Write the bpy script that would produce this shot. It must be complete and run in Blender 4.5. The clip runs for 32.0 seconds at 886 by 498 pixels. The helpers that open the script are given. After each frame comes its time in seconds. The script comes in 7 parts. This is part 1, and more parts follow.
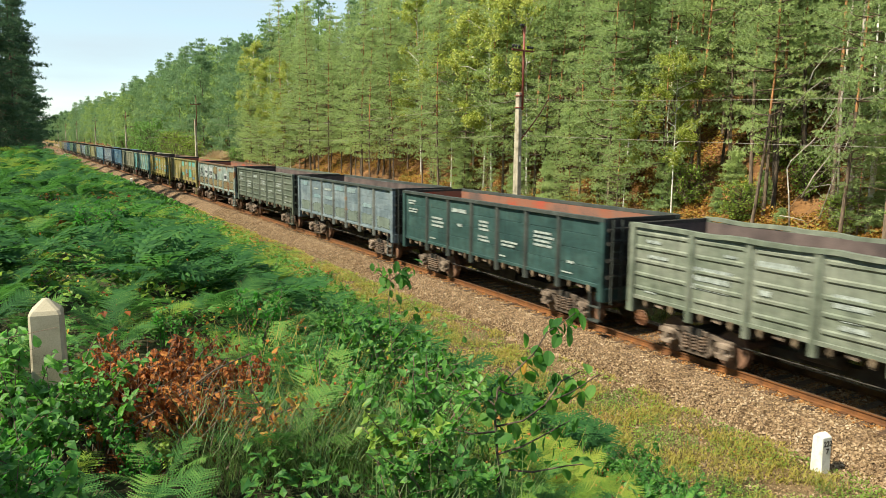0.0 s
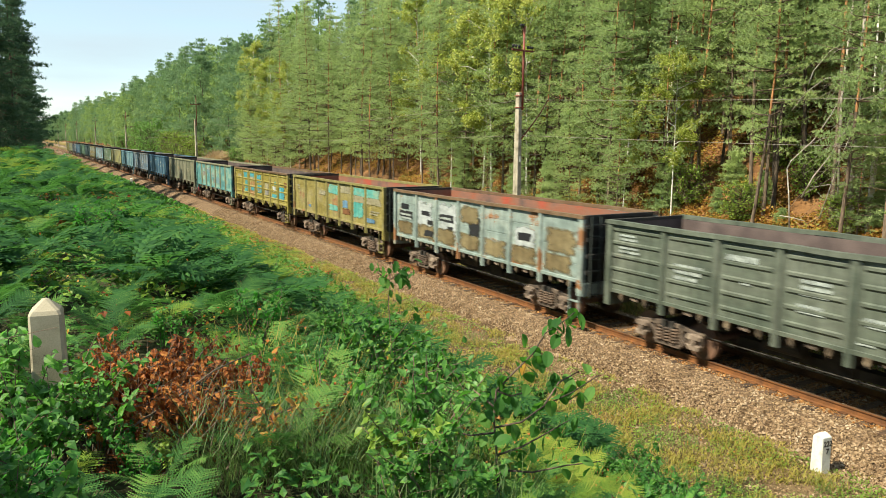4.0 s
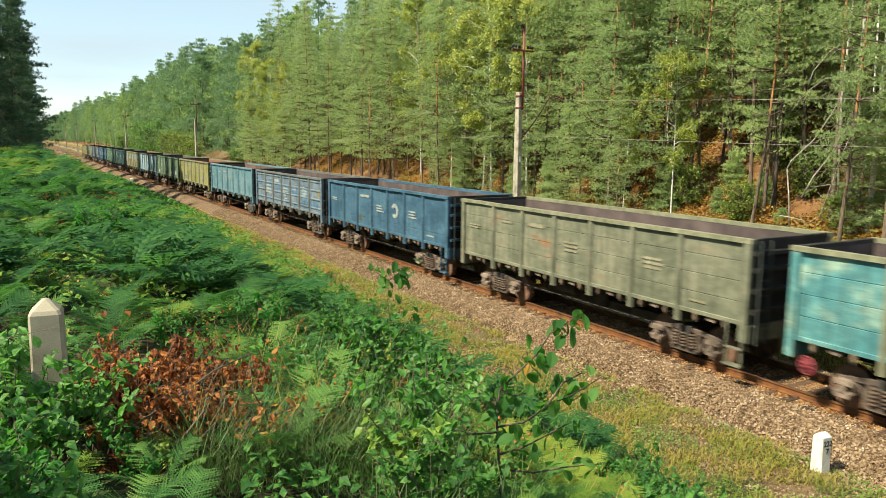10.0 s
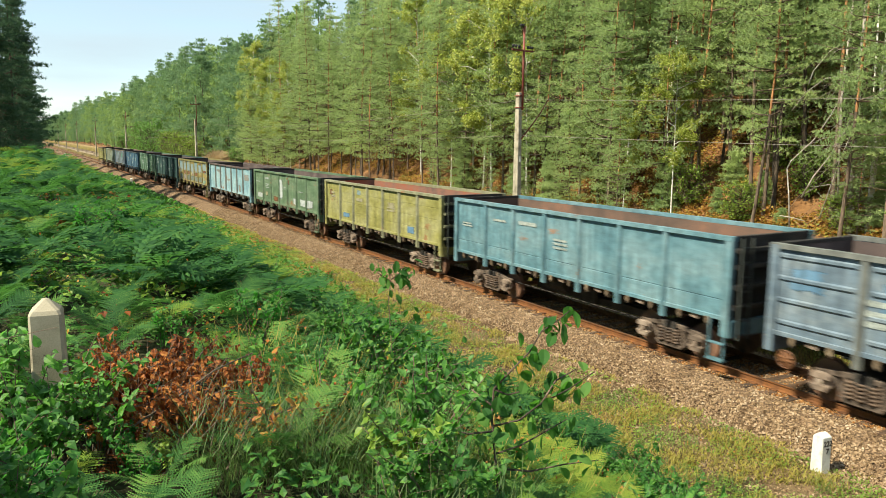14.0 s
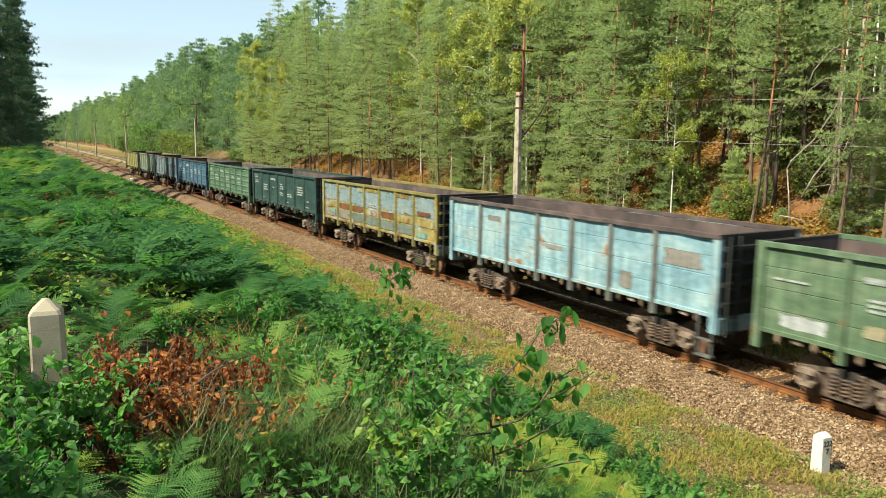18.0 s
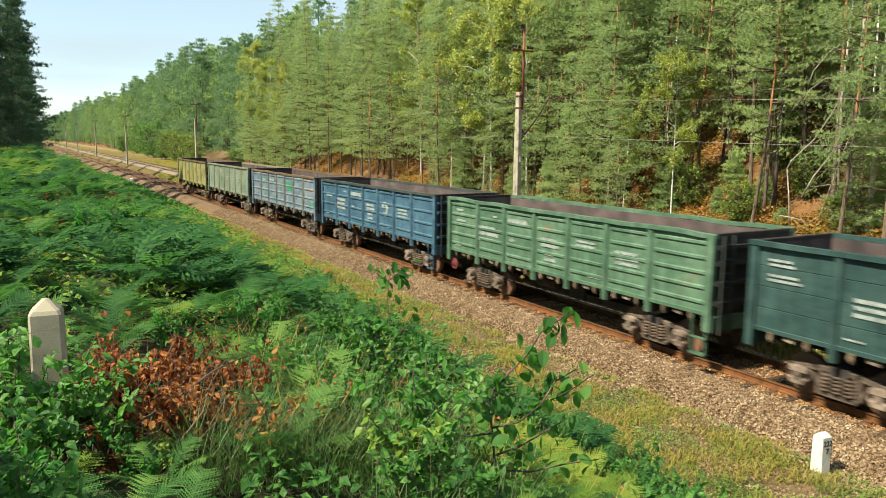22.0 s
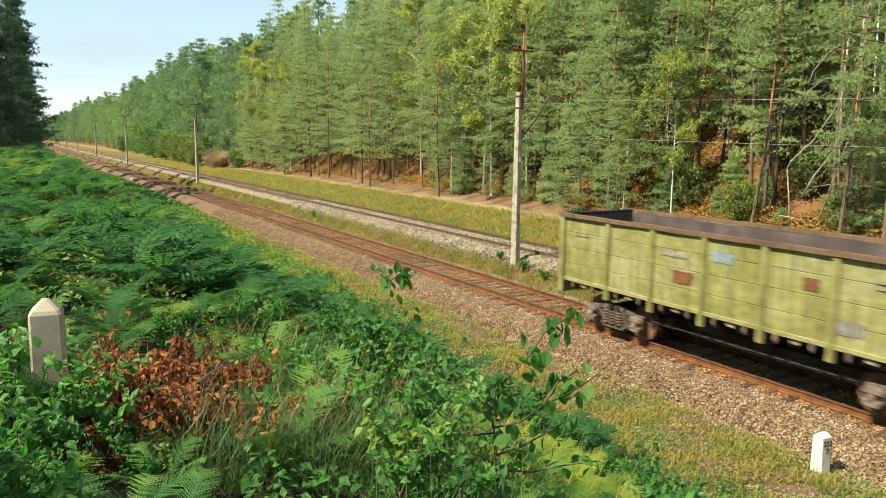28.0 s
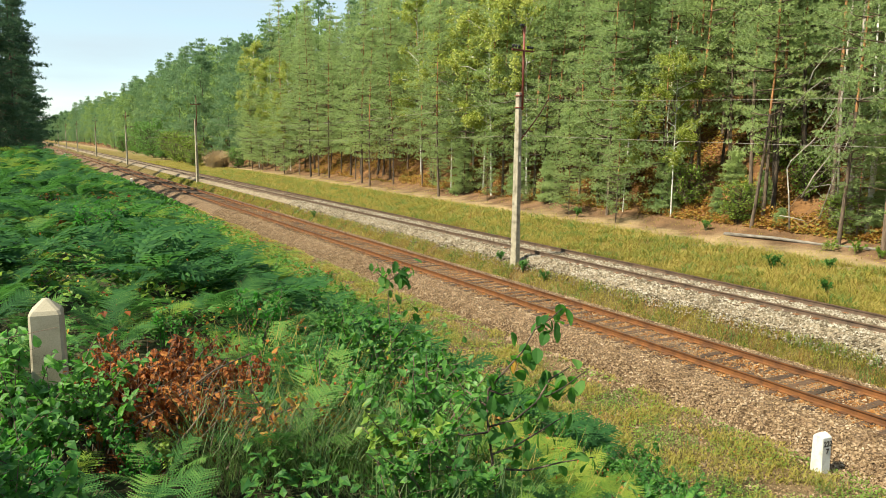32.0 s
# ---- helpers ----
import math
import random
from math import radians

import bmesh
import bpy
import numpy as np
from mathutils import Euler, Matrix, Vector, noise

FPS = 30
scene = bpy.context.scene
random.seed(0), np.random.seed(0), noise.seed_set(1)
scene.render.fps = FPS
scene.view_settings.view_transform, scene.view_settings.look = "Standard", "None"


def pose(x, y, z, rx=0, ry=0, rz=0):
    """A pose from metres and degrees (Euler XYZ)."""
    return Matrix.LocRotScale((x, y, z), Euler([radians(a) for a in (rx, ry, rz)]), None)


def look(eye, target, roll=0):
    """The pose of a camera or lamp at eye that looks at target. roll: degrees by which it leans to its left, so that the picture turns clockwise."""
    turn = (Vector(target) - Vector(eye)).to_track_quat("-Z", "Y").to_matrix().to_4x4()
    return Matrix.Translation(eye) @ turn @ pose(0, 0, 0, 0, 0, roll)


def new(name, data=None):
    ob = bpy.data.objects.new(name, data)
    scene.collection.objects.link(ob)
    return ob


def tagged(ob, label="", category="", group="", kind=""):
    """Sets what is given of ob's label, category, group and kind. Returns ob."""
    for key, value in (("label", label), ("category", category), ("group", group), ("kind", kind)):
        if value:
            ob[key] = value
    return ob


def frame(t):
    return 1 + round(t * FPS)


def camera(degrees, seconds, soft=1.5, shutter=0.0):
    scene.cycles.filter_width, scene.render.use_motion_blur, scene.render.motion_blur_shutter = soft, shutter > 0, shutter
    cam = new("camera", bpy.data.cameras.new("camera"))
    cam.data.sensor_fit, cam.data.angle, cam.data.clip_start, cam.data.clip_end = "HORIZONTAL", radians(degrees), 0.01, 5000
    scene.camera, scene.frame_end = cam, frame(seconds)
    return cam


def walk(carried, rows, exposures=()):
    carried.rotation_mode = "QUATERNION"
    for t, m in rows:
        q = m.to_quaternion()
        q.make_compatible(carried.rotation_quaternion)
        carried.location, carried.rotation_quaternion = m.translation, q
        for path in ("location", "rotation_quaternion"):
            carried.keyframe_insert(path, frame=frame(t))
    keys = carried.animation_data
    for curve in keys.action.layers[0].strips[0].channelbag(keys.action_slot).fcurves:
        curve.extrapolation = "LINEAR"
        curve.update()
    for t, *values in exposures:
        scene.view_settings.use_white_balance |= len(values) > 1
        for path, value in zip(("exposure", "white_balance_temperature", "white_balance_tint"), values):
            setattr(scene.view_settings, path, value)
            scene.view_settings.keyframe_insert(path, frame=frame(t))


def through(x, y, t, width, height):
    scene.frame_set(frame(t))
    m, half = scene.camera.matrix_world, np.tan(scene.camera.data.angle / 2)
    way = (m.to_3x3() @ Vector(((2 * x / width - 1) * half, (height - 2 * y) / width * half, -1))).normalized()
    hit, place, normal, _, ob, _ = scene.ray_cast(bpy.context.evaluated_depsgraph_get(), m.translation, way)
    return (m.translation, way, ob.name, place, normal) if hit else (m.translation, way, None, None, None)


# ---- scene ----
# One straight railway cutting. x runs across the tracks, y along them into the distance, z = 0 lies just under the top of the near rails.
TRACK = 16.22            # centre line of the near, broad-gauge track
SIDING = 21.28           # centre line of the second track
RAIL_Z = 0.06            # height of the near rails over the datum
SIDING_Z = 0.69          # the rails of the second track lie higher
PITCH = 13.97            # wagon length over couplers
EYE = (0.0, 0.0, 5.747)
YAW, TILT, ROLL = radians(29.89), radians(-8.46), 0.51
AIM = (math.sin(YAW) * math.cos(TILT), math.cos(YAW) * math.cos(TILT), EYE[2] + math.sin(TILT))

cam = camera(61.69, 32.0, soft=0.5, shutter=0.5)
walk(cam, [(0.0, look(EYE, AIM, ROLL)), (32.0, look(EYE, AIM, ROLL))], exposures=[(0.0, 1.16, 7200, 3), (32.0, 1.16, 7200, 3)])

# ---- light ----
SUN_FROM = Vector((-1.0, 0.0, 0.0)).normalized()
SUN_UP = radians(51)
world = bpy.data.worlds.new("world")
scene.world = world
world.use_nodes = True
wn, wl = world.node_tree.nodes, world.node_tree.links
sky = wn.new("ShaderNodeTexSky")
sky.sky_type, sky.sun_disc = "NISHITA", False
sky.sun_elevation, sky.sun_rotation = SUN_UP, math.atan2(SUN_FROM.x, SUN_FROM.y)
sky.air_density, sky.dust_density, sky.ozone_density = 1.0, 0.1, 3.0
wco = wn.new("ShaderNodeTexCoord")
wmap = wn.new("ShaderNodeMapping")
wmap.inputs["Scale"].default_value = (1.2, 1.2, 7.0)
cloud = wn.new("ShaderNodeTexNoise")
cloud.inputs["Scale"].default_value, cloud.inputs["Detail"].default_value = 2.2, 6.0
cramp = wn.new("ShaderNodeMapRange")
cramp.inputs["From Min"].default_value, cramp.inputs["From Max"].default_value = 0.28, 0.68
cramp.inputs["To Min"].default_value, cramp.inputs["To Max"].default_value = 0.25, 1.0
cmix = wn.new("ShaderNodeMixRGB")
cmix.inputs[2].default_value = (3.15, 3.95, 4.9, 1)
wl.new(wco.outputs["Generated"], wmap.inputs["Vector"])
wl.new(wmap.outputs["Vector"], cloud.inputs["Vector"])
wl.new(cloud.outputs["Fac"], cramp.inputs["Value"])
wl.new(cramp.outputs["Result"], cmix.inputs[0])
wl.new(sky.outputs["Color"], cmix.inputs[1])
wl.new(cmix.outputs[0], wn["Background"].inputs["Color"])
wn["Background"].inputs["Strength"].default_value = 0.095

sun = new("sun", bpy.data.lights.new("sun", "SUN"))
sun.data.energy, sun.data.angle, sun.data.color = 5.0, radians(0.6), (1.0, 0.95, 0.84)
sun.matrix_world = look(SUN_FROM * 50 * math.cos(SUN_UP) + Vector((0, 0, 50 * math.sin(SUN_UP))), (0, 0, 0))


# ---- materials ----
def material(name, stops, scale=3.0, rough=0.7, metal=0.0, bump=0.3, fine=40.0, detail=6.0, stretch=(1, 1, 1),
             vary=0.0, island=0.0, specular=0.4, through=None, space="Object"):
    """stops: (position, colour) of the coarse pattern; a fine grain and a bump lie over it. vary: change from object to object;
    island: change from piece to piece of one mesh; through: colour of the light that leaves let pass."""
    m = bpy.data.materials.new(name)
    m.use_nodes = True
    n, l = m.node_tree.nodes, m.node_tree.links
    bsdf = n["Principled BSDF"]
    co = n.new("ShaderNodeTexCoord")
    mp = n.new("ShaderNodeMapping")
    mp.inputs["Scale"].default_value = stretch
    l.new(co.outputs[space], mp.inputs["Vector"])
    info = n.new("ShaderNodeObjectInfo")
    shift = n.new("ShaderNodeVectorMath")
    shift.operation = "SCALE"
    shift.inputs[0].default_value = (37.0, 53.0, 29.0)
    l.new(info.outputs["Random"], shift.inputs["Scale"])
    add = n.new("ShaderNodeVectorMath")
    l.new(mp.outputs["Vector"], add.inputs[0])
    l.new(shift.outputs["Vector"], add.inputs[1])
    coarse = n.new("ShaderNodeTexNoise")
    coarse.inputs["Scale"].default_value, coarse.inputs["Detail"].default_value = scale, detail
    l.new(add.outputs["Vector"], coarse.inputs["Vector"])
    grain = n.new("ShaderNodeTexNoise")
    grain.inputs["Scale"].default_value, grain.inputs["Detail"].default_value = fine, 3.0
    l.new(add.outputs["Vector"], grain.inputs["Vector"])
    value = n.new("ShaderNodeMath")
    value.operation = "MULTIPLY_ADD"
    value.inputs[1].default_value, value.inputs[2].default_value = 0.3, -0.15
    l.new(grain.outputs["Fac"], value.inputs[0])
    both = n.new("ShaderNodeMath")
    l.new(coarse.outputs["Fac"], both.inputs[0])
    l.new(value.outputs["Value"], both.inputs[1])
    last = both.outputs["Value"]
    for source, amount in ((info.outputs["Random"], vary), (None, island)):
        if amount:
            if source is None:
                source = n.new("ShaderNodeNewGeometry").outputs["Random Per Island"]
            off = n.new("ShaderNodeMath")
            off.operation = "MULTIPLY_ADD"
            off.inputs[1].default_value, off.inputs[2].default_value = amount, -amount / 2
            l.new(source, off.inputs[0])
            tot = n.new("ShaderNodeMath")
            l.new(last, tot.inputs[0])
            l.new(off.outputs["Value"], tot.inputs[1])
            last = tot.outputs["Value"]
    ramp = n.new("ShaderNodeValToRGB")
    el = ramp.color_ramp.elements
    while len(el) < len(stops):
        el.new(0.5)
    for e, (pos, c) in zip(el, stops):
        e.position, e.color = pos, (*c, 1)
    l.new(last, ramp.inputs["Fac"])
    l.new(ramp.outputs["Color"], bsdf.inputs["Base Color"])
    bsdf.inputs["Roughness"].default_value, bsdf.inputs["Metallic"].default_value = rough, metal
    bsdf.inputs["Specular IOR Level"].default_value = specular
    if bump:
        b = n.new("ShaderNodeBump")
        b.inputs["Strength"].default_value, b.inputs["Distance"].default_value = bump, 0.02
        l.new(grain.outputs["Fac"], b.inputs["Height"])
        l.new(b.outputs["Normal"], bsdf.inputs["Normal"])
    if through:
        tr = n.new("ShaderNodeBsdfTranslucent")
        tr.inputs["Color"].default_value = (*through, 1)
        mix = n.new("ShaderNodeMixShader")
        mix.inputs[0].default_value = 0.48
        l.new(bsdf.outputs[0], mix.inputs[1])
        l.new(tr.outputs[0], mix.inputs[2])
        l.new(mix.outputs[0], n["Material Output"].inputs["Surface"])
    return m


def plain(name, c, rough=0.7, metal=0.0, spread=0.25, **kw):
    a = tuple(v * (1 - spread) for v in c)
    b = tuple(min(1, v * (1 + spread)) for v in c)
    return material(name, [(0.3, a), (0.7, b)], rough=rough, metal=metal, **kw)


def ground_material():
    """Soil that changes across the line: dark under the bank's plants, gravelly shoulder, yellow verge, sandy track, rust-brown needle litter."""
    m = material("soil", [(0.3, (0.55, 0.55, 0.55)), (0.5, (0.95, 0.95, 0.95)), (0.7, (1.35, 1.35, 1.35))], scale=0.8, fine=14.0, rough=0.95, bump=0.8, specular=0.1)
    n, l = m.node_tree.nodes, m.node_tree.links
    co = n.new("ShaderNodeTexCoord")
    sep = n.new("ShaderNodeSeparateXYZ")
    l.new(co.outputs["Object"], sep.inputs[0])
    wob = n.new("ShaderNodeTexNoise")
    wob.inputs["Scale"].default_value, wob.inputs["Detail"].default_value = 0.35, 6.0
    l.new(co.outputs["Object"], wob.inputs["Vector"])
    sh = n.new("ShaderNodeMath")
    sh.operation = "MULTIPLY_ADD"
    sh.inputs[1].default_value = 5.0
    l.new(wob.outputs["Fac"], sh.inputs[0])
    l.new(sep.outputs["X"], sh.inputs[2])
    rg = n.new("ShaderNodeMapRange")
    rg.inputs["From Min"].default_value, rg.inputs["From Max"].default_value = 2.5, 52.5
    l.new(sh.outputs[0], rg.inputs["Value"])
    ramp = n.new("ShaderNodeValToRGB")
    el = ramp.color_ramp.elements
    stops = ((0.17, (0.045, 0.045, 0.022)), (0.24, (0.11, 0.075, 0.038)), (0.36, (0.115, 0.085, 0.035)), (0.46, (0.14, 0.105, 0.034)), (0.57, (0.17, 0.13, 0.042)),
             (0.615, (0.19, 0.145, 0.06)), (0.64, (0.28, 0.205, 0.11)), (0.665, (0.27, 0.19, 0.105)), (0.685, (0.15, 0.09, 0.052)), (0.75, (0.19, 0.095, 0.04)),
             (1.0, (0.14, 0.065, 0.028)))
    while len(el) < len(stops):
        el.new(0.5)
    for e, (p, c) in zip(el, stops):
        e.position, e.color = p, (*c, 1)
    l.new(rg.outputs[0], ramp.inputs["Fac"])
    mix = n.new("ShaderNodeMixRGB")
    mix.blend_type, mix.inputs[0].default_value = "MULTIPLY", 1.0
    l.new(ramp.outputs["Color"], mix.inputs[1])
    old = n["Principled BSDF"].inputs["Base Color"].links[0].from_socket
    l.new(old, mix.inputs[2])
    l.new(mix.outputs[0], n["Principled BSDF"].inputs["Base Color"])
    return m


def stony(m, scale, lo, hi, bump=0.9, mix_in=1.0):
    """Break a material up into single stones: cells of their own lightness, with dark gaps and relief."""
    n, l = m.node_tree.nodes, m.node_tree.links
    bsdf = n["Principled BSDF"]
    co = n.new("ShaderNodeTexCoord")
    cell = n.new("ShaderNodeTexVoronoi")
    cell.inputs["Scale"].default_value = scale
    l.new(co.outputs["Object"], cell.inputs["Vector"])
    sep = n.new("ShaderNodeSeparateXYZ")
    l.new(cell.outputs["Color"], sep.inputs[0])
    rg = n.new("ShaderNodeMapRange")
    rg.inputs["To Min"].default_value, rg.inputs["To Max"].default_value = lo, hi
    l.new(sep.outputs["X"], rg.inputs["Value"])
    gap = n.new("ShaderNodeMapRange")
    gap.inputs["From Min"].default_value, gap.inputs["From Max"].default_value = 0.35, 0.75
    gap.inputs["To Min"].default_value, gap.inputs["To Max"].default_value = 1.0, 0.62
    l.new(cell.outputs["Distance"], gap.inputs["Value"])
    both = n.new("ShaderNodeMath")
    both.operation = "MULTIPLY"
    l.new(rg.outputs[0], both.inputs[0])
    l.new(gap.outputs[0], both.inputs[1])
    mul = n.new("ShaderNodeMixRGB")
    mul.blend_type, mul.inputs[0].default_value = "MULTIPLY", mix_in
    l.new(bsdf.inputs["Base Color"].links[0].from_socket, mul.inputs[1])
    l.new(both.outputs[0], mul.inputs[2])
    l.new(mul.outputs[0], bsdf.inputs["Base Color"])
    b = n.new("ShaderNodeBump")
    b.invert = True
    b.inputs["Strength"].default_value, b.inputs["Distance"].default_value = bump, 0.03
    l.new(cell.outputs["Distance"], b.inputs["Height"])
    l.new(b.outputs["Normal"], bsdf.inputs["Normal"])
    return m


M_GROUND = stony(ground_material(), 26.0, 0.75, 1.3, 0.6, 0.7)
M_BALLAST = material("rusty_ballast", [(0.25, (0.10, 0.062, 0.036)), (0.5, (0.165, 0.108, 0.066)), (0.8, (0.22, 0.155, 0.10))], scale=1.5, fine=18.0,
                     rough=0.95, bump=1.0, specular=0.1)
M_BALLAST_PALE = material("pale_ballast", [(0.25, (0.14, 0.105, 0.07)), (0.5, (0.21, 0.165, 0.115)), (0.8, (0.28, 0.23, 0.165))], scale=2.5, fine=22.0,
                          rough=0.95, bump=1.0, specular=0.1)
stony(M_BALLAST, 20.0, 0.45, 1.5)
stony(M_BALLAST_PALE, 17.0, 0.7, 1.4, 0.6)
M_STONE = material("ballast_stone", [(0.12, (0.075, 0.043, 0.022)), (0.45, (0.205, 0.135, 0.076)), (0.75, (0.29, 0.20, 0.122)), (0.95, (0.40, 0.32, 0.23))], scale=2.0, fine=30.0, rough=0.9,
                   island=0.7, bump=0.3, specular=0.2)
M_STONE_PALE = material("pale_ballast_stone", [(0.2, (0.09, 0.07, 0.045)), (0.5, (0.20, 0.165, 0.115)), (0.8, (0.36, 0.32, 0.26))], scale=2.0, fine=30.0,
                        rough=0.9, island=0.7, bump=0.3, specular=0.2)
M_STONE_RUST = material("rust_soaked_stone", [(0.2, (0.085, 0.030, 0.009)), (0.5, (0.21, 0.085, 0.022)), (0.8, (0.31, 0.16, 0.06))], scale=2.0, fine=30.0, rough=0.9,
                        island=0.7, bump=0.3, specular=0.2)
M_RAIL = material("rusty_rail", [(0.3, (0.065, 0.025, 0.009)), (0.7, (0.175, 0.066, 0.018))], scale=3.0, rough=0.75, bump=0.4)
M_RAIL_DARK = material("brown_rail", [(0.3, (0.05, 0.032, 0.022)), (0.7, (0.14, 0.09, 0.06))], scale=3.0, rough=0.7, bump=0.4)
M_RAIL_TOP = material("brown_rail_head", [(0.3, (0.055, 0.028, 0.016)), (0.7, (0.12, 0.065, 0.038))], scale=6.0, rough=0.6, metal=0.2, bump=0.1)
M_SLEEPER = material("dark_sleeper", [(0.3, (0.026, 0.016, 0.010)), (0.7, (0.095, 0.052, 0.028))], scale=2.0, stretch=(1, 8, 8), rough=0.9, vary=0.3, bump=0.6)
M_CONCRETE = material("weathered_concrete", [(0.25, (0.14, 0.12, 0.085)), (0.45, (0.27, 0.235, 0.17)), (0.6, (0.34, 0.30, 0.225)), (0.8, (0.42, 0.38, 0.30))], scale=4.0, fine=130,
                      rough=0.9, bump=0.09)
M_WHITE = material("white_paint_on_stone", [(0.25, (0.38, 0.36, 0.32)), (0.5, (0.55, 0.54, 0.50)), (0.8, (0.62, 0.61, 0.58))], scale=7.0, rough=0.7)
M_BLACK = plain("black_paint", (0.02, 0.02, 0.02))
M_RED_STEEL = material("red_brown_steel", [(0.3, (0.09, 0.02, 0.015)), (0.7, (0.22, 0.055, 0.035))], scale=4.0, rough=0.6)
M_UNDER = material("dark_under_steel", [(0.3, (0.010, 0.009, 0.008)), (0.7, (0.05, 0.042, 0.036))], scale=3.0, rough=0.85)
# darker copy of M_BOGIE: shade of the recessed side frame put into colour
M_BOGIE_SHADED = material("shaded_cast_steel", [(0.25, (0.028, 0.020, 0.015)), (0.6, (0.10, 0.072, 0.055)), (0.8, (0.18, 0.135, 0.105))], scale=4.0, rough=0.85, vary=0.2)
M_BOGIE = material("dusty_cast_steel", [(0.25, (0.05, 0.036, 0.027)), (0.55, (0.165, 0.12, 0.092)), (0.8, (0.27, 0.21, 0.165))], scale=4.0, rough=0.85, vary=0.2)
M_SPRING = material("brown_spring_steel", [(0.3, (0.045, 0.030, 0.022)), (0.7, (0.14, 0.09, 0.062))], scale=4.0, rough=0.7, vary=0.2)
M_WHEEL = material("brown_wheel", [(0.3, (0.05, 0.03, 0.022)), (0.7, (0.19, 0.10, 0.065))], scale=4.0, rough=0.6)
M_RUST_IN = material("rusty_inside", [(0.25, (0.030, 0.023, 0.023)), (0.5, (0.070, 0.050, 0.047)), (0.75, (0.12, 0.088, 0.080))], scale=1.3, rough=0.9)
M_ORANGE_IN = material("orange_inside", [(0.30, (0.07, 0.05, 0.045)), (0.46, (0.17, 0.08, 0.055)), (0.56, (0.19, 0.07, 0.04)), (0.64, (0.26, 0.05, 0.028))], scale=0.7, rough=0.85)
M_BROWN_IN = material("rust_brown_inside", [(0.25, (0.05, 0.036, 0.03)), (0.5, (0.10, 0.062, 0.046)), (0.7, (0.17, 0.085, 0.055))], scale=0.9, rough=0.9)
M_MARK = material("faded_white_paint", [(0.3, (0.14, 0.16, 0.15)), (0.6, (0.29, 0.32, 0.30))], scale=5.0, rough=0.7)
# near-black: soot, plus the shade between wagons put into the colour
M_SOOTY_SHADED_END = material("sooty_shaded_end_paint", [(0.3, (0.010, 0.009, 0.008)), (0.6, (0.030, 0.026, 0.022)), (0.8, (0.06, 0.045, 0.035))], scale=1.6, rough=0.85)
M_BRAKE_RED = plain("red_paint", (0.15, 0.022, 0.028))
M_LATCH = material("dusty_latch_steel", [(0.25, (0.04, 0.028, 0.018)), (0.6, (0.12, 0.085, 0.055)), (0.8, (0.22, 0.165, 0.11))], scale=5.0, rough=0.8, vary=0.4)


# ---- small builders ----
def block(bm, x0, x1, y0, y1, z0, z1):
    v = [bm.verts.new((x, y, z)) for z in (z0, z1) for x, y in ((x0, y0), (x1, y0), (x1, y1), (x0, y1))]
    for f in ((3, 2, 1, 0), (4, 5, 6, 7), (0, 1, 5, 4), (1, 2, 6, 5), (2, 3, 7, 6), (3, 0, 4, 7)):
        bm.faces.new([v[i] for i in f])
    return v


def prism(bm, outline, axis, a, b):
    """Extrude a closed outline of (u, v) from a to b along axis 0, 1 or 2."""
    def at(u, v, w):
        return ((w, u, v), (u, w, v), (u, v, w))[axis]
    lo = [bm.verts.new(at(u, v, a)) for u, v in outline]
    hi = [bm.verts.new(at(u, v, b)) for u, v in outline]
    k = len(outline)
    bm.faces.new(lo[::-1])
    bm.faces.new(hi)
    for i in range(k):
        bm.faces.new((lo[i], lo[(i + 1) % k], hi[(i + 1) % k], hi[i]))


def tube(bm, points, radii, sides=8, cap=True):
    """A round, bent and tapered rod through the points."""
    rings = []
    for i, p in enumerate(points):
        p = Vector(p)
        d = Vector(points[min(i + 1, len(points) - 1)]) - Vector(points[max(i - 1, 0)])
        side = d.cross((0, 0, 1)) if abs(d.normalized().z) < 0.9 else d.cross((0, 1, 0))
        side.normalize()
        up = side.cross(d).normalized()
        r = radii[i] if hasattr(radii, "__len__") else radii
        rings.append([bm.verts.new(p + r * (math.cos(a) * side + math.sin(a) * up)) for a in (2 * math.pi * k / sides for k in range(sides))])
    for a, b in zip(rings, rings[1:]):
        for k in range(sides):
            bm.faces.new((a[k], a[(k + 1) % sides], b[(k + 1) % sides], b[k])).smooth = True
    if cap:
        bm.faces.new(rings[0][::-1])
        bm.faces.new(rings[-1])


def disc(bm, centre, radius, x0, x1, sides=20, squash=1.0):
    """A wheel-like disc whose axis runs along x."""
    y, z = centre
    prism(bm, [(y + radius * math.cos(2 * math.pi * k / sides), z + squash * radius * math.sin(2 * math.pi * k / sides)) for k in range(sides)], 0, x0, x1)


def mesh_of(name, bm, mat, bevel=0.0):
    if bevel:
        bmesh.ops.bevel(bm, geom=list(bm.edges), offset=bevel, segments=1, affect="EDGES")
    bmesh.ops.recalc_face_normals(bm, faces=bm.faces)
    me = bpy.data.meshes.new(name)
    bm.to_mesh(me)
    bm.free()
    me.materials.append(mat)
    return me


def part(name, bm, mat, parent, label="", bevel=0.0):
    me = bm if isinstance(bm, bpy.types.Mesh) else mesh_of(name, bm, mat, bevel)
    ob = new(name, me)
    ob.parent = parent
    return tagged(ob, label)


def shape(builder, *args, **kw):
    bm = bmesh.new()
    builder(bm, *args, **kw)
    return bm


def raw(name, verts, faces, mat, smooth=False):
    me = bpy.data.meshes.new(name)
    me.from_pydata(verts, [], faces)
    me.materials.append(mat)
    if smooth:
        me.polygons.foreach_set("use_smooth", [True] * len(me.polygons))
    me.update()
    return me


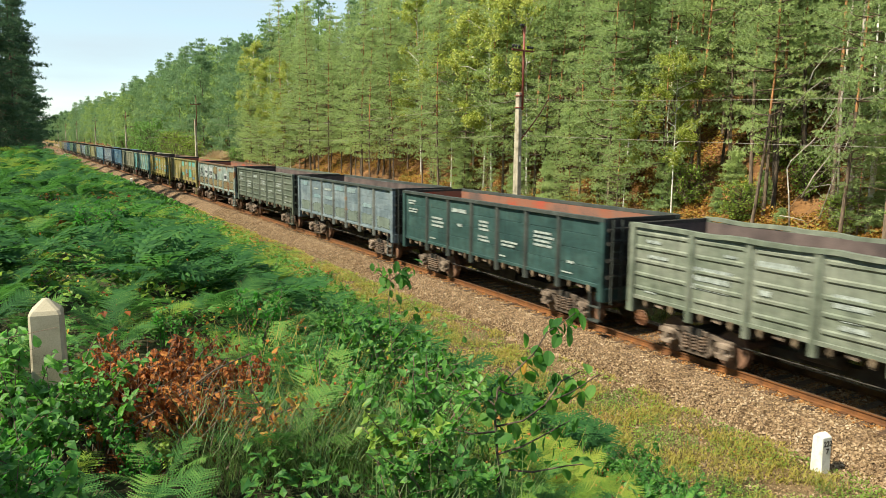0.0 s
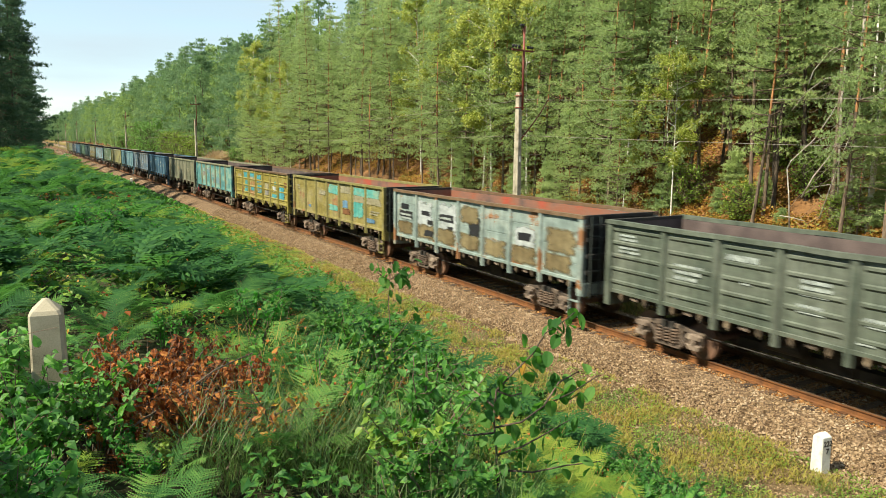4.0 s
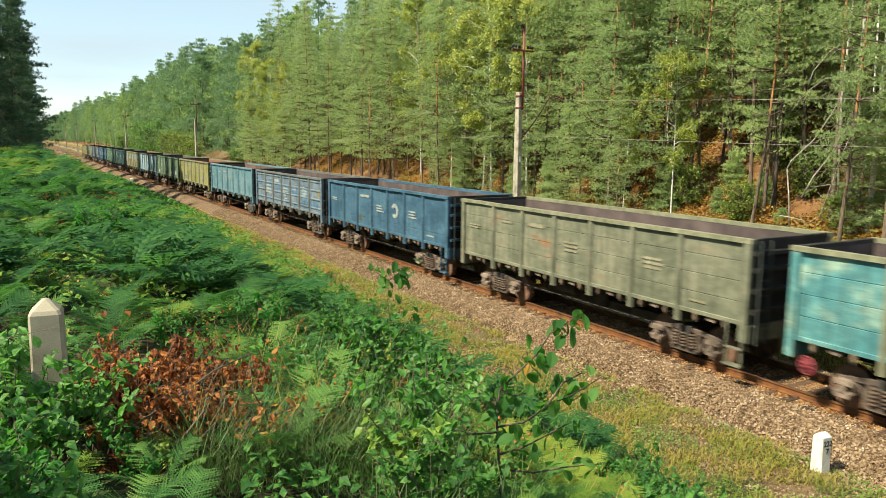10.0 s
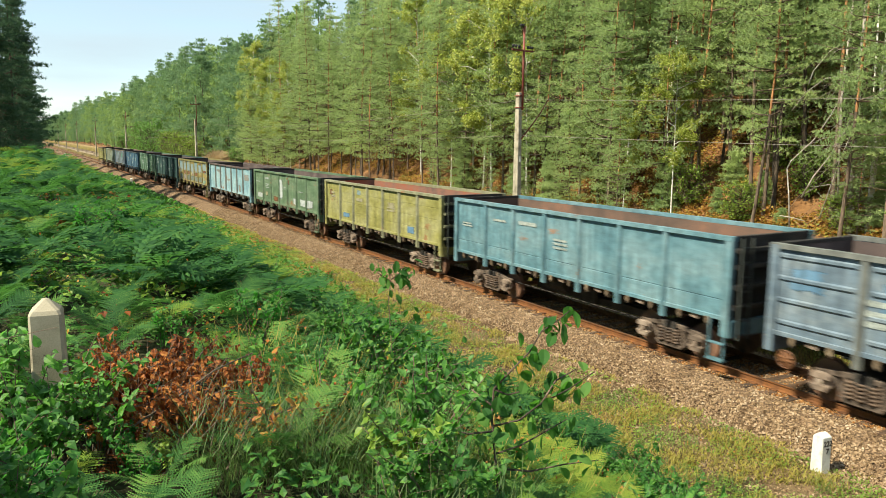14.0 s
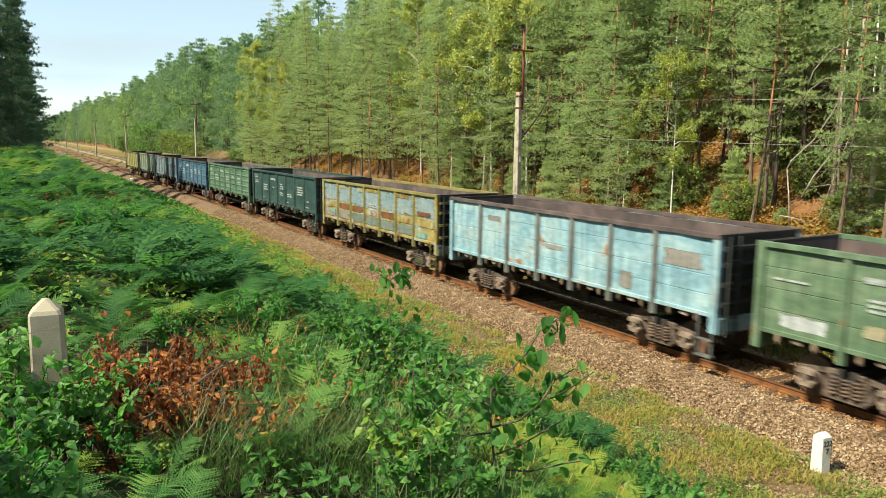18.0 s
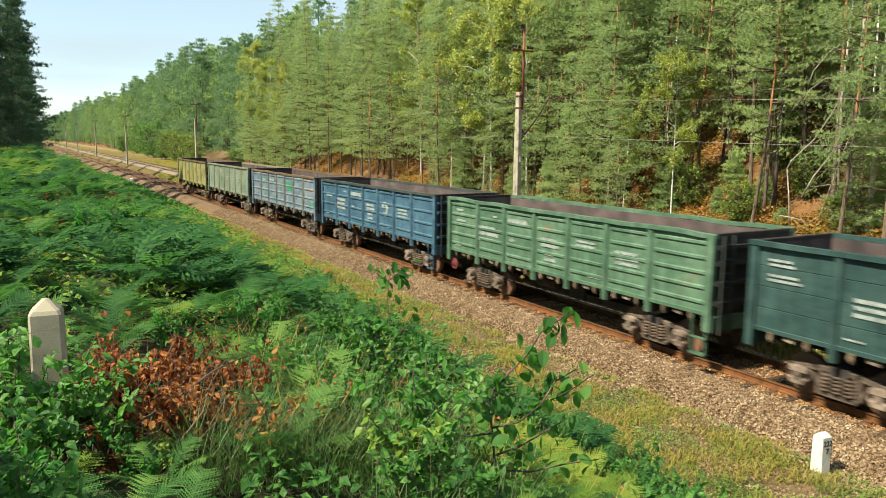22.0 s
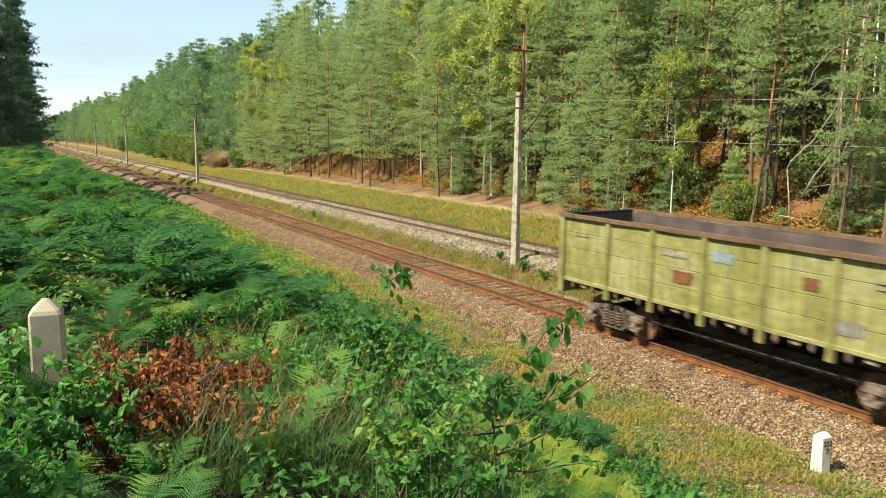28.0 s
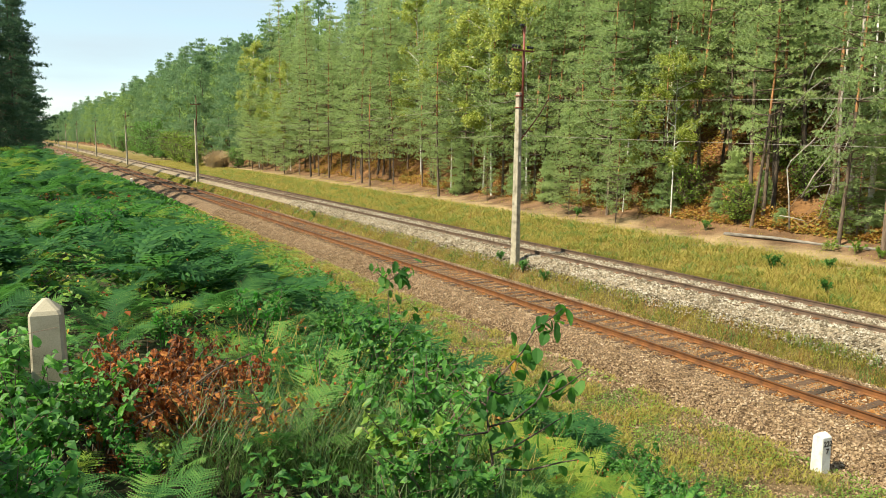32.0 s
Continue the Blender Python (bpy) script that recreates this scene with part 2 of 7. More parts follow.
def tris(name, v, mat, smooth=False):
    """A mesh of loose triangles from an array (n, 3, 3)."""
    v = np.asarray(v, dtype=np.float32).reshape(-1, 3)
    n = len(v)
    me = bpy.data.meshes.new(name)
    me.vertices.add(n)
    me.vertices.foreach_set("co", v.ravel())
    me.loops.add(n)
    me.loops.foreach_set("vertex_index", np.arange(n, dtype=np.int32))
    me.polygons.add(n // 3)
    me.polygons.foreach_set("loop_start", np.arange(0, n, 3, dtype=np.int32))
    me.materials.append(mat)
    me.update(calc_edges=True)
    me.validate()
    return me


# ---- ground ----
PROFILE_X = (-3000, -60, -12, -3, 0, 1.6, 3, 4, 6.5, 8.5, 10, 11.8, 13.2, 13.9, 18.2, 18.5, 19.2, 19.8, 23.2, 24.4, 29, 34, 36.5, 40, 45, 60, 100, 200, 3000)
PROFILE_Z = (9, 5.6, 4.6, 4.3, 4.12, 3.9, 3.25, 2.6, 1.05, 0.0, -0.42, -0.52, -0.52, -0.66, -0.66, -0.42, 0.16, 0.27, 0.28, 0.25, 0.35, 0.5, 1.2, 3.6, 6.6, 12.5, 27, 32, 40)


def ground_z(x, y):
    z = np.interp(x, PROFILE_X, PROFILE_Z)
    rough = 0.05 + 0.25 * (x > 37) + 0.12 * (x < 9)
    z = z + rough * (noise.noise((x * 0.22, y * 0.22, 3.1)) + 0.5 * noise.noise((x * 0.7, y * 0.7, 9.7))) * (0.25 if 11 < x < 34 else 1.0)
    return z


def field(x, y, fx, fy, seed):
    """Smooth noise at many places at once, read from a fine table."""
    u, v = np.asarray(x) * fx, np.asarray(y) * fy
    gu, gv = np.arange(u.min() - 0.2, u.max() + 0.5, 0.2), np.arange(v.min() - 0.2, v.max() + 0.5, 0.2)
    table = np.array([[noise.noise((a, b, seed)) for a in gu.tolist()] for b in gv.tolist()])
    i, j = (u - gu[0]) / 0.2, (v - gv[0]) / 0.2
    i0, j0 = i.astype(int), j.astype(int)
    di, dj = i - i0, j - j0
    return (table[j0, i0] * (1 - di) + table[j0, i0 + 1] * di) * (1 - dj) + (table[j0 + 1, i0] * (1 - di) + table[j0 + 1, i0 + 1] * di) * dj


def ground_heights(x, y):
    """ground_z for many places at once."""
    rough = 0.05 + 0.25 * (x > 37) + 0.12 * (x < 9)
    return np.interp(x, PROFILE_X, PROFILE_Z) + rough * (field(x, y, 0.22, 0.22, 3.1) + 0.5 * field(x, y, 0.7, 0.7, 9.7)) * np.where((x > 11) & (x < 34), 0.25, 1.0)


def steps(stops):
    out = []
    for a, b, d in stops:
        out += list(np.arange(a, b, d))
    return out


def build_ground():
    xs = [-3000, -1200, -500, -200] + steps([(-100, -20, 8), (-20, -4, 1.6), (-4, 14, 0.45), (14, 38, 0.7), (38, 60, 1.5), (60, 130, 7)]) + [130, 200, 500, 1200, 3000]
    ys = [-3000, -1000, -300] + steps([(-100, -10, 8), (-10, 40, 0.6), (40, 100, 1.5), (100, 300, 6), (300, 700, 25)]) + [700, 900, 1400, 2200, 3500]
    v = [(x, y, float(ground_z(x, y))) for y in ys for x in xs]
    k = len(xs)
    f = [(j * k + i, j * k + i + 1, (j + 1) * k + i + 1, (j + 1) * k + i) for j in range(len(ys) - 1) for i in range(k - 1)]
    g = new("ground", raw("ground", v, f, M_GROUND, True))
    tagged(g, "grassy cutting slope and needle-strewn forest floor", "ground", kind="structure")


build_ground()


# ---- tracks ----
def ballast_bed(cx, top, half, foot, foot_z, mat, label):
    ys = steps([(-40, 60, 0.8), (60, 200, 3), (200, 900, 20)])
    outline = [(-foot, foot_z[0]), (-half, top), (-0.5 * half, top - 0.02), (0, top), (0.5 * half, top - 0.02), (half, top), (foot, foot_z[1])]
    v, f = [], []
    for y in ys:
        for i, (x, z) in enumerate(outline):
            jig = (0.022 if y < 60 else 0.0) * noise.noise((y * 0.6, i * 3.3, cx))
            v.append((cx + x + jig * 2, y, z + (jig if 0 < i < 6 else 0)))
    k = len(outline)
    for j in range(len(ys) - 1):
        for i in range(k - 1):
            f.append((j * k + i, j * k + i + 1, (j + 1) * k + i + 1, (j + 1) * k + i))
    ob = new("ballast_bed", raw("ballast_bed", v, f, mat, True))
    return tagged(ob, label, "ballast", kind="structure")


def rail(cx, top, side, mat, y0, y1, label):
    """A flat-bottomed rail with its foot, web and head; the head's worn top is a part of its own."""
    h = 0.172
    out = [(-0.075, -h), (0.075, -h), (0.075, -h + 0.012), (0.012, -h + 0.03), (0.010, -0.045), (0.036, -0.032), (0.036, -0.004), (-0.036, -0.004),
           (-0.036, -0.032), (-0.010, -0.045), (-0.012, -h + 0.03), (-0.075, -h + 0.012)]
    bm = bmesh.new()
    prism(bm, [(x + cx + side, z + top) for x, z in out], 1, y0, y1)
    ob = new("rail", mesh_of("rail", bm, mat))
    tagged(ob, label, "rail", kind="structure")
    part("rail_head", shape(block, cx + side - 0.03, cx + side + 0.03, y0, y1, top - 0.005, top), M_RAIL_TOP, ob)


# ---- wagons ----
POST_Y = (-4.325, -2.595, -0.865, 0.865, 2.595, 4.325)
HALF = 6.46              # half the body's length
TOP, SILL, FOOT = 3.50, 1.50, 1.13
SIDE = 1.47              # face of the side panels


def paint(name, colours, rust=0.25, rough=0.6, scale=0.9):
    """Weathered wagon paint: patches of its colours, streaked downwards, with rust breaking through."""
    colours = [tuple(0.55 * v for v in c) for c in colours]
    k = len(colours)
    lo, hi = 0.34, 0.62
    stops = [(lo + (hi - lo) * i / max(1, k - 1), c) for i, c in enumerate(colours)]
    if rust:
        stops += [(0.80 - rust * 0.35, colours[-1]), (0.84 - rust * 0.35, (0.22, 0.10, 0.045))]
    m = material(name, stops, scale=scale, fine=22.0, rough=rough, stretch=(1.0, 0.8, 1.6), bump=0.15, vary=0.10, detail=8.0)
    # grime run down the sheets and blotches of faded paint
    n, l = m.node_tree.nodes, m.node_tree.links
    base = n["Principled BSDF"].inputs["Base Color"]
    last = base.links[0].from_socket
    co = n.new("ShaderNodeTexCoord")
    for stretch, size, lo, hi in (((1, 5.0, 0.45), 1.6, 0.70, 1.10), ((1, 1.0, 2.2), 3.2, 0.84, 1.12)):
        mp = n.new("ShaderNodeMapping")
        mp.inputs["Scale"].default_value = stretch
        l.new(co.outputs["Object"], mp.inputs["Vector"])
        run = n.new("ShaderNodeTexNoise")
        run.inputs["Scale"].default_value, run.inputs["Detail"].default_value = size, 7.0
        l.new(mp.outputs["Vector"], run.inputs["Vector"])
        rg = n.new("ShaderNodeMapRange")
        rg.inputs["From Min"].default_value, rg.inputs["From Max"].default_value = 0.34, 0.62
        rg.inputs["To Min"].default_value, rg.inputs["To Max"].default_value = lo, hi
        l.new(run.outputs["Fac"], rg.inputs["Value"])
        mul = n.new("ShaderNodeMixRGB")
        mul.blend_type, mul.inputs[0].default_value = "MULTIPLY", 1.0
        l.new(last, mul.inputs[1])
        l.new(rg.outputs[0], mul.inputs[2])
        last = mul.outputs[0]
    l.new(last, base)
    return m


def worn(m, scale=2.6, stretch=(1, 0.8, 2.0), soft=0.35, edge=5.0):
    """Let a coat of paint break up: bare spots inside and a ragged, thinning edge."""
    n, l = m.node_tree.nodes, m.node_tree.links
    out = n["Material Output"]
    co = n.new("ShaderNodeTexCoord")
    mp = n.new("ShaderNodeMapping")
    mp.inputs["Scale"].default_value = stretch
    l.new(co.outputs["Object"], mp.inputs["Vector"])
    tex = n.new("ShaderNodeTexNoise")
    tex.inputs["Scale"].default_value, tex.inputs["Detail"].default_value = scale, 8.0
    l.new(mp.outputs["Vector"], tex.inputs["Vector"])
    sep = n.new("ShaderNodeSeparateXYZ")
    l.new(co.outputs["Generated"], sep.inputs[0])
    near = []
    for axis in ("Y", "Z"):
        off = n.new("ShaderNodeMath")
        off.operation, off.inputs[1].default_value = "SUBTRACT", 0.5
        l.new(sep.outputs[axis], off.inputs[0])
        size = n.new("ShaderNodeMath")
        size.operation = "ABSOLUTE"
        l.new(off.outputs[0], size.inputs[0])
        rest = n.new("ShaderNodeMath")
        rest.operation, rest.inputs[0].default_value = "SUBTRACT", 0.5
        l.new(size.outputs[0], rest.inputs[1])
        near.append(rest.outputs[0])
    least = n.new("ShaderNodeMath")
    least.operation = "MINIMUM"
    l.new(near[0], least.inputs[0])
    l.new(near[1], least.inputs[1])
    rim = n.new("ShaderNodeMath")
    rim.operation, rim.inputs[1].default_value, rim.inputs[2].default_value = "MULTIPLY_ADD", edge, -1.1
    l.new(least.outputs[0], rim.inputs[0])
    total = n.new("ShaderNodeMath")
    total.operation, total.inputs[1].default_value = "MULTIPLY_ADD", 2.4
    l.new(tex.outputs["Fac"], total.inputs[0])
    l.new(rim.outputs[0], total.inputs[2])
    rg = n.new("ShaderNodeMapRange")
    rg.inputs["From Min"].default_value, rg.inputs["From Max"].default_value = 0.22, 0.22 + soft
    l.new(total.outputs[0], rg.inputs["Value"])
    clear, mix = n.new("ShaderNodeBsdfTransparent"), n.new("ShaderNodeMixShader")
    l.new(rg.outputs[0], mix.inputs[0])
    l.new(clear.outputs[0], mix.inputs[1])
    l.new(out.inputs["Surface"].links[0].from_socket, mix.inputs[2])
    l.new(mix.outputs[0], out.inputs["Surface"])
    return m


def panel_mesh(kind, y0, y1, mat, seed):
    """One side panel, outer face near x = 0 looking to -x: flat sheets with weld seams between, or a sheet with pressed ribs; slightly dented."""
    rnd = random.Random(seed)
    top, low = TOP - 0.11, SILL
    levels = [(low, 0.0)]
    if kind == "smooth":
        levels += [(low + 0.40, 0.0), (low + 0.407, 0.014), (low + 0.425, 0.014), (low + 0.432, 0.0), (low + 0.9, 0.0), (low + 1.4, 0.0)]
    elif kind == "seams":
        for z in (low + 0.47, low + 0.96, low + 1.44):
            levels += [(z - 0.22, 0.0), (z - 0.014, 0.0), (z - 0.007, 0.012), (z + 0.007, 0.012), (z + 0.014, 0.0)]
    else:
        n = 5 if kind == "ribs" else 4
        for k in range(n):
            z = low + 0.24 + k * (1.50 / (n - 1))
            levels += [(z - 0.075, 0.0), (z - 0.03, -0.042), (z + 0.03, -0.042), (z + 0.06, 0.0)]
    levels.append((top, 0.0))
    m = 0.15 + rnd.uniform(0, 0.05)
    ys = [y0, y0 + m - 0.03, y0 + m + 0.02, (2 * y0 + y1) / 3, (y0 + 2 * y1) / 3, y1 - m - 0.02, y1 - m + 0.03, y1]
    bm = bmesh.new()
    grid = []
    for z, d in levels:
        row = []
        for j, y in enumerate(ys):
            x = d if kind in ("seams", "smooth") or 2 <= j <= 5 else 0.0
            if 0 < j < 7:
                x += 0.016 * noise.noise((y * 0.9, z * 1.1, seed * 1.7)) - 0.006
            row.append(bm.verts.new((x, y, z)))
        grid.append(row)
    for r0, r1 in zip(grid, grid[1:]):
        for j in range(7):
            bm.faces.new((r0[j], r0[j + 1], r1[j + 1], r1[j]))
    back = [bm.verts.new((0.05, y, z)) for y, z in ((y0, low), (y1, low), (y1, top), (y0, top))]
    bm.faces.new(back)
    bm.faces.new([*grid[0], back[1], back[0]])
    bm.faces.new([*grid[-1], back[2], back[3]])
    bm.faces.new([*[r[0] for r in grid], back[3], back[0]])
    bm.faces.new([*[r[-1] for r in grid], back[2], back[1]])
    return mesh_of("side_panel", bm, mat)


def wheelset_mesh():
    bm = bmesh.new()
    for s in (-1, 1):
        a, b = sorted((s * 0.745, s * 0.875))
        disc(bm, (0, 0), 0.475, a, b, 28)
        a, b = sorted((s * 0.715, s * 0.745))
        disc(bm, (0, 0), 0.505, a, b, 28)
        a, b = sorted((s * 0.875, s * 0.90))
        disc(bm, (0, 0), 0.16, a, b, 14)
    disc(bm, (0, 0), 0.085, -1.08, 1.08, 10)
    return mesh_of("wheelset", bm, M_WHEEL)


def side_frame_mesh():
    """The cast side frame of a three-piece bogie: arched top bar, two columns and the pan under the springs."""
    bm = bmesh.new()
    x0, x1 = -0.05, 0.08
    prism(bm, [(-1.14, 0.66), (-1.12, 0.74), (-0.62, 0.78), (-0.40, 0.84), (0.40, 0.84), (0.62, 0.78), (1.12, 0.74), (1.14, 0.66), (0.62, 0.69), (0.36, 0.75),
               (-0.36, 0.75), (-0.62, 0.69)], 0, x0, x1)
    for q in (-1, 1):
        prism(bm, [(q * 0.36, 0.76), (q * 0.47, 0.76), (q * 0.49, 0.26), (q * 0.38, 0.26)], 0, x0, x1)
        prism(bm, [(q * 0.66, 0.70), (q * 0.74, 0.66), (q * 0.50, 0.26), (q * 0.42, 0.30)], 0, x0 + 0.03, x1 - 0.02)
    prism(bm, [(-0.52, 0.30), (-0.40, 0.17), (0.40, 0.17), (0.52, 0.30), (0.38, 0.28), (-0.38, 0.28)], 0, x0 - 0.05, x1)
    return mesh_of("side_frame", bm, M_BOGIE_SHADED, 0.02)


def axle_box_mesh():
    """A cast axle box that stands out from the side frame: a back plate with a heavy lip above and below."""
    bm = bmesh.new()
    prism(bm, [(-0.21, 0.66), (-0.23, 0.42), (-0.15, 0.29), (0.15, 0.29), (0.23, 0.42), (0.21, 0.66), (0.12, 0.71), (-0.12, 0.71)], 0, -0.05, 0.06)
    prism(bm, [(-0.22, 0.56), (-0.20, 0.67), (-0.12, 0.72), (0.12, 0.72), (0.20, 0.67), (0.22, 0.56)], 0, -0.16, -0.05)
    prism(bm, [(-0.23, 0.43), (-0.15, 0.28), (0.15, 0.28), (0.23, 0.43)], 0, -0.15, -0.05)
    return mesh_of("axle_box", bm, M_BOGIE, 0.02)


def spring_mesh():
    bm = bmesh.new()
    for k in range(3):
        y = -0.26 + 0.26 * k
        pts = [(0.10 * math.cos(a), y + 0.10 * math.sin(a), 0.30 + 0.42 * a / (10 * math.pi)) for a in (2 * math.pi * i / 10 for i in range(51))]
        tube(bm, pts, 0.030, 5)
    return mesh_of("spring", bm, M_SPRING)


WHEELSET, SIDE_FRAME, SPRING, AXLE_BOX = wheelset_mesh(), side_frame_mesh(), spring_mesh(), axle_box_mesh()
CAP = mesh_of("axle_cap", shape(disc, (0, 0), 0.085, -0.03, 0.12, 14), M_BOGIE, 0.012)
BOLSTER = mesh_of("bolster", shape(block, -1.22, 1.22, -0.22, 0.22, 0.62, 0.88), M_UNDER)
WHEELSETS = []


def bogie(parent, y):
    b = new("bogie")
    b.parent, b.location = parent, (0, y, RAIL_Z)
    tagged(b, "cast steel two-axle bogie grey with dust")
    part("bolster", BOLSTER, None, b)
    for s in (-1, 1):
        f = part("side_frame", SIDE_FRAME, None, b)
        f.matrix_basis = pose(s * 1.09, 0, 0, 0, 0, 0 if s < 0 else 180)
        sp = part("spring", SPRING, None, b)
        sp.location = (s * 1.16, 0, 0)
    for w in (-0.925, 0.925):
        ws = part("wheelset", WHEELSET, None, b)
        ws.location = (0, w, 0.475)
        WHEELSETS.append(ws)
        for s in (-1, 1):
            box = part("axle_box", AXLE_BOX, None, b)
            box.matrix_basis = pose(s * 1.12, w, 0, 0, 0, 0 if s < 0 else 180)
            c = part("axle_cap", CAP, None, b)
            c.matrix_basis = pose(s * 1.265, w, 0.49, 0, 0, 0 if s < 0 else 180)
    return b


def mark(parent, y, z, w, h, rows, mat, seed, name="painted_mark"):
    """Writing too small to read: for each row one ragged bar of its size and colour on the near side."""
    rnd = random.Random(seed)
    for r in range(rows):
        zz = z - r * h * 1.55
        y1, cut = y + w / 2, rnd.uniform(0.75, 1.0)
        upper, lower, u = [], [], y1
        while u > y1 - w * cut:
            a, g = rnd.uniform(0.03, 0.13), rnd.uniform(0.012, 0.02)
            hi = h * rnd.uniform(0.42, 0.5)
            upper += [(u, zz + hi), (u - a, zz + hi), (u - a, zz + h * 0.1), (u - a - g, zz + h * 0.1)]
            lower += [(u, zz - hi), (u - a, zz - hi), (u - a, zz - h * 0.1), (u - a - g, zz - h * 0.1)]
            u -= a + g
        ob = part(name, shape(prism, upper + lower[::-1], 0, -0.005, 0.0), mat, parent)
        ob.location.x = -SIDE - 0.026


def patch(parent, y, z, w, h, mat, seed, name="paint_patch", label=""):
    """A rough-edged patch of another paint, a few millimetres proud of the panel."""
    rnd = random.Random(seed)
    bm = bmesh.new()
    out = []
    for k in range(60):
        a = 2 * math.pi * k / 60
        c, s = math.cos(a), math.sin(a)
        e = (abs(c) ** 12 + abs(s) ** 12) ** (-1 / 12) * (1 + 0.13 * noise.noise((c * 2.3, s * 2.3, seed * 1.3)) + 0.07 * noise.noise((c * 7, s * 7, seed * 2.3)) - 0.03 + rnd.uniform(-0.025, 0.025))
        out.append((y + w / 2 * c * e, z + h / 2 * s * e))
    prism(bm, out, 0, -0.006, 0.0)
    ob = part(name, bm, mat, parent, label)
    ob.location.x = -SIDE - 0.008
    return ob


def wagon(index, kind, main, post_mat, chord_mat, inside, label, brake=None, wavy=0.0):
    rnd = random.Random(100 + index)
    w = new("gondola_wagon")
    tagged(w, label, "wagon", "open freight wagons of the train")
    edges = [-HALF + 0.06] + list(POST_Y) + [HALF - 0.06]
    cache = {}
    for s in (-1, 1):
        k = 0
        for a, b in zip(edges, edges[1:]):
            me = panel_mesh(kind, a, b, main, index * 20 + k)
            k += 1
            p = part("side_panel", me, None, w)
            if s < 0:
                p.location.x = -SIDE
            else:
                p.matrix_basis = pose(SIDE, 0, 0, 0, 0, 180)
        # posts: hat-shaped, reaching below the sill
        if "post" not in cache:
            cache["post"] = mesh_of("post", shape(prism, [(0.0, -0.10), (-0.085, -0.055), (-0.085, 0.055), (0.0, 0.10)][::-1], 2, FOOT, TOP - 0.12), post_mat)
            cache["corner"] = mesh_of("corner_post", shape(block, -0.09, 0.06, -0.11, 0.11, 1.02, TOP - 0.02), main, 0.012)
            bmc = bmesh.new()
            block(bmc, -0.10, 0.06, -HALF - 0.02, HALF + 0.02, TOP - 0.11, TOP)
            bmesh.ops.subdivide_edges(bmc, edges=[e for e in bmc.edges if abs((e.verts[0].co - e.verts[1].co).y) > 1], cuts=27)
            for v in bmc.verts:
                v.co.z += wavy * 0.09 * noise.noise((v.co.y * 0.9, index * 7.1, s))
                v.co.x += (0.02 + wavy * 0.10) * noise.noise((v.co.y * 0.5, index * 3.7, 5.0))
            cache["chord"] = mesh_of("top_chord", bmc, chord_mat)
            cache["sill"] = mesh_of("side_sill", shape(block, -0.045, 0.10, -HALF, HALF, SILL - 0.09, SILL + 0.02), main, 0.01)
            lt = bmesh.new()
            prism(lt, [(-0.05, 1.44), (0.05, 1.44), (0.075, 1.30), (0.02, 1.24), (-0.04, 1.28)], 0, -0.04, 0.02)
            block(lt, -0.02, 0.08, -0.015, 0.03, 1.21, 1.40)
            cache["latch"] = mesh_of("hatch_latch", lt, main if main is M_YELLOW_BRIGHT else M_LATCH)
            hg = bmesh.new()
            prism(hg, [(-0.14, 1.42), (0.14, 1.42), (0.11, 1.30), (-0.11, 1.28)], 0, -0.02, 0.06)
            cache["hinge"] = mesh_of("hatch_bracket", hg, M_BOGIE)
        turn = 0 if s < 0 else 180
        for y in POST_Y:
            part("post", cache["post"], None, w).matrix_basis = pose(s * SIDE, y, 0, 0, 0, turn)
        for y in (-HALF + 0.1, HALF - 0.1):
            part("corner_post", cache["corner"], None, w).matrix_basis = pose(s * SIDE, y, 0, 0, 0, turn)
        part("top_chord", cache["chord"], None, w).matrix_basis = pose(s * (SIDE - 0.002), 0, 0, 0, 0, turn)
        part("side_sill", cache["sill"], None, w).matrix_basis = pose(s * SIDE, 0, 0, 0, 0, turn)
        mids = [(a + b) / 2 for a, b in zip(edges, edges[1:])]
        for y in mids:
            for d in (-0.46, 0.44):
                part("hatch_latch", cache["latch"], None, w).matrix_basis = pose(s * (SIDE + 0.01), y + d, 0, 0, 0, turn)
            part("hatch_bracket", cache["hinge"], None, w).matrix_basis = pose(s * (SIDE - 0.03), y, 0, 0, 0, turn)
        # inner lining, seen over the edge of the far side
        part("inner_lining", shape(block, -0.012, 0.012, -HALF + 0.1, HALF - 0.1, SILL - 0.05, TOP - 0.12), inside, w).location.x = s * (SIDE - 0.075)
    for s in (-1, 1):
        bm = bmesh.new()
        y = s * (HALF - 0.06)
        block(bm, -SIDE + 0.07, SIDE - 0.07, y - 0.03, y + 0.03, SILL - 0.1, TOP - 0.02)
        block(bm, -SIDE + 0.06, SIDE - 0.06, y - 0.06, y + 0.06, TOP - 0.09, TOP - 0.004)
        end = part("end_wall", bm, M_SOOTY_SHADED_END, w, "sooty end wall with shade in its dark colour")
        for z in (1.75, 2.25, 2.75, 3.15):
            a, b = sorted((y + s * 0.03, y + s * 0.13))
            part("end_rib", shape(block, -SIDE + 0.05, SIDE - 0.05, a, b, z - 0.05, z + 0.05), M_SOOTY_SHADED_END if index % 3 else post_mat, end)
        part("end_lining", shape(block, -SIDE + 0.09, SIDE - 0.09, y - s * 0.045 - 0.01, y - s * 0.045 + 0.01, SILL - 0.05, TOP - 0.10), inside, w)
        # ladder, buffer beam, coupler and corner step
        bm = bmesh.new()
        for lx in (-1.28, -0.92):
            block(bm, lx - 0.02, lx + 0.02, y + s * 0.16 - 0.02, y + s * 0.16 + 0.02, 0.95, TOP - 0.05)
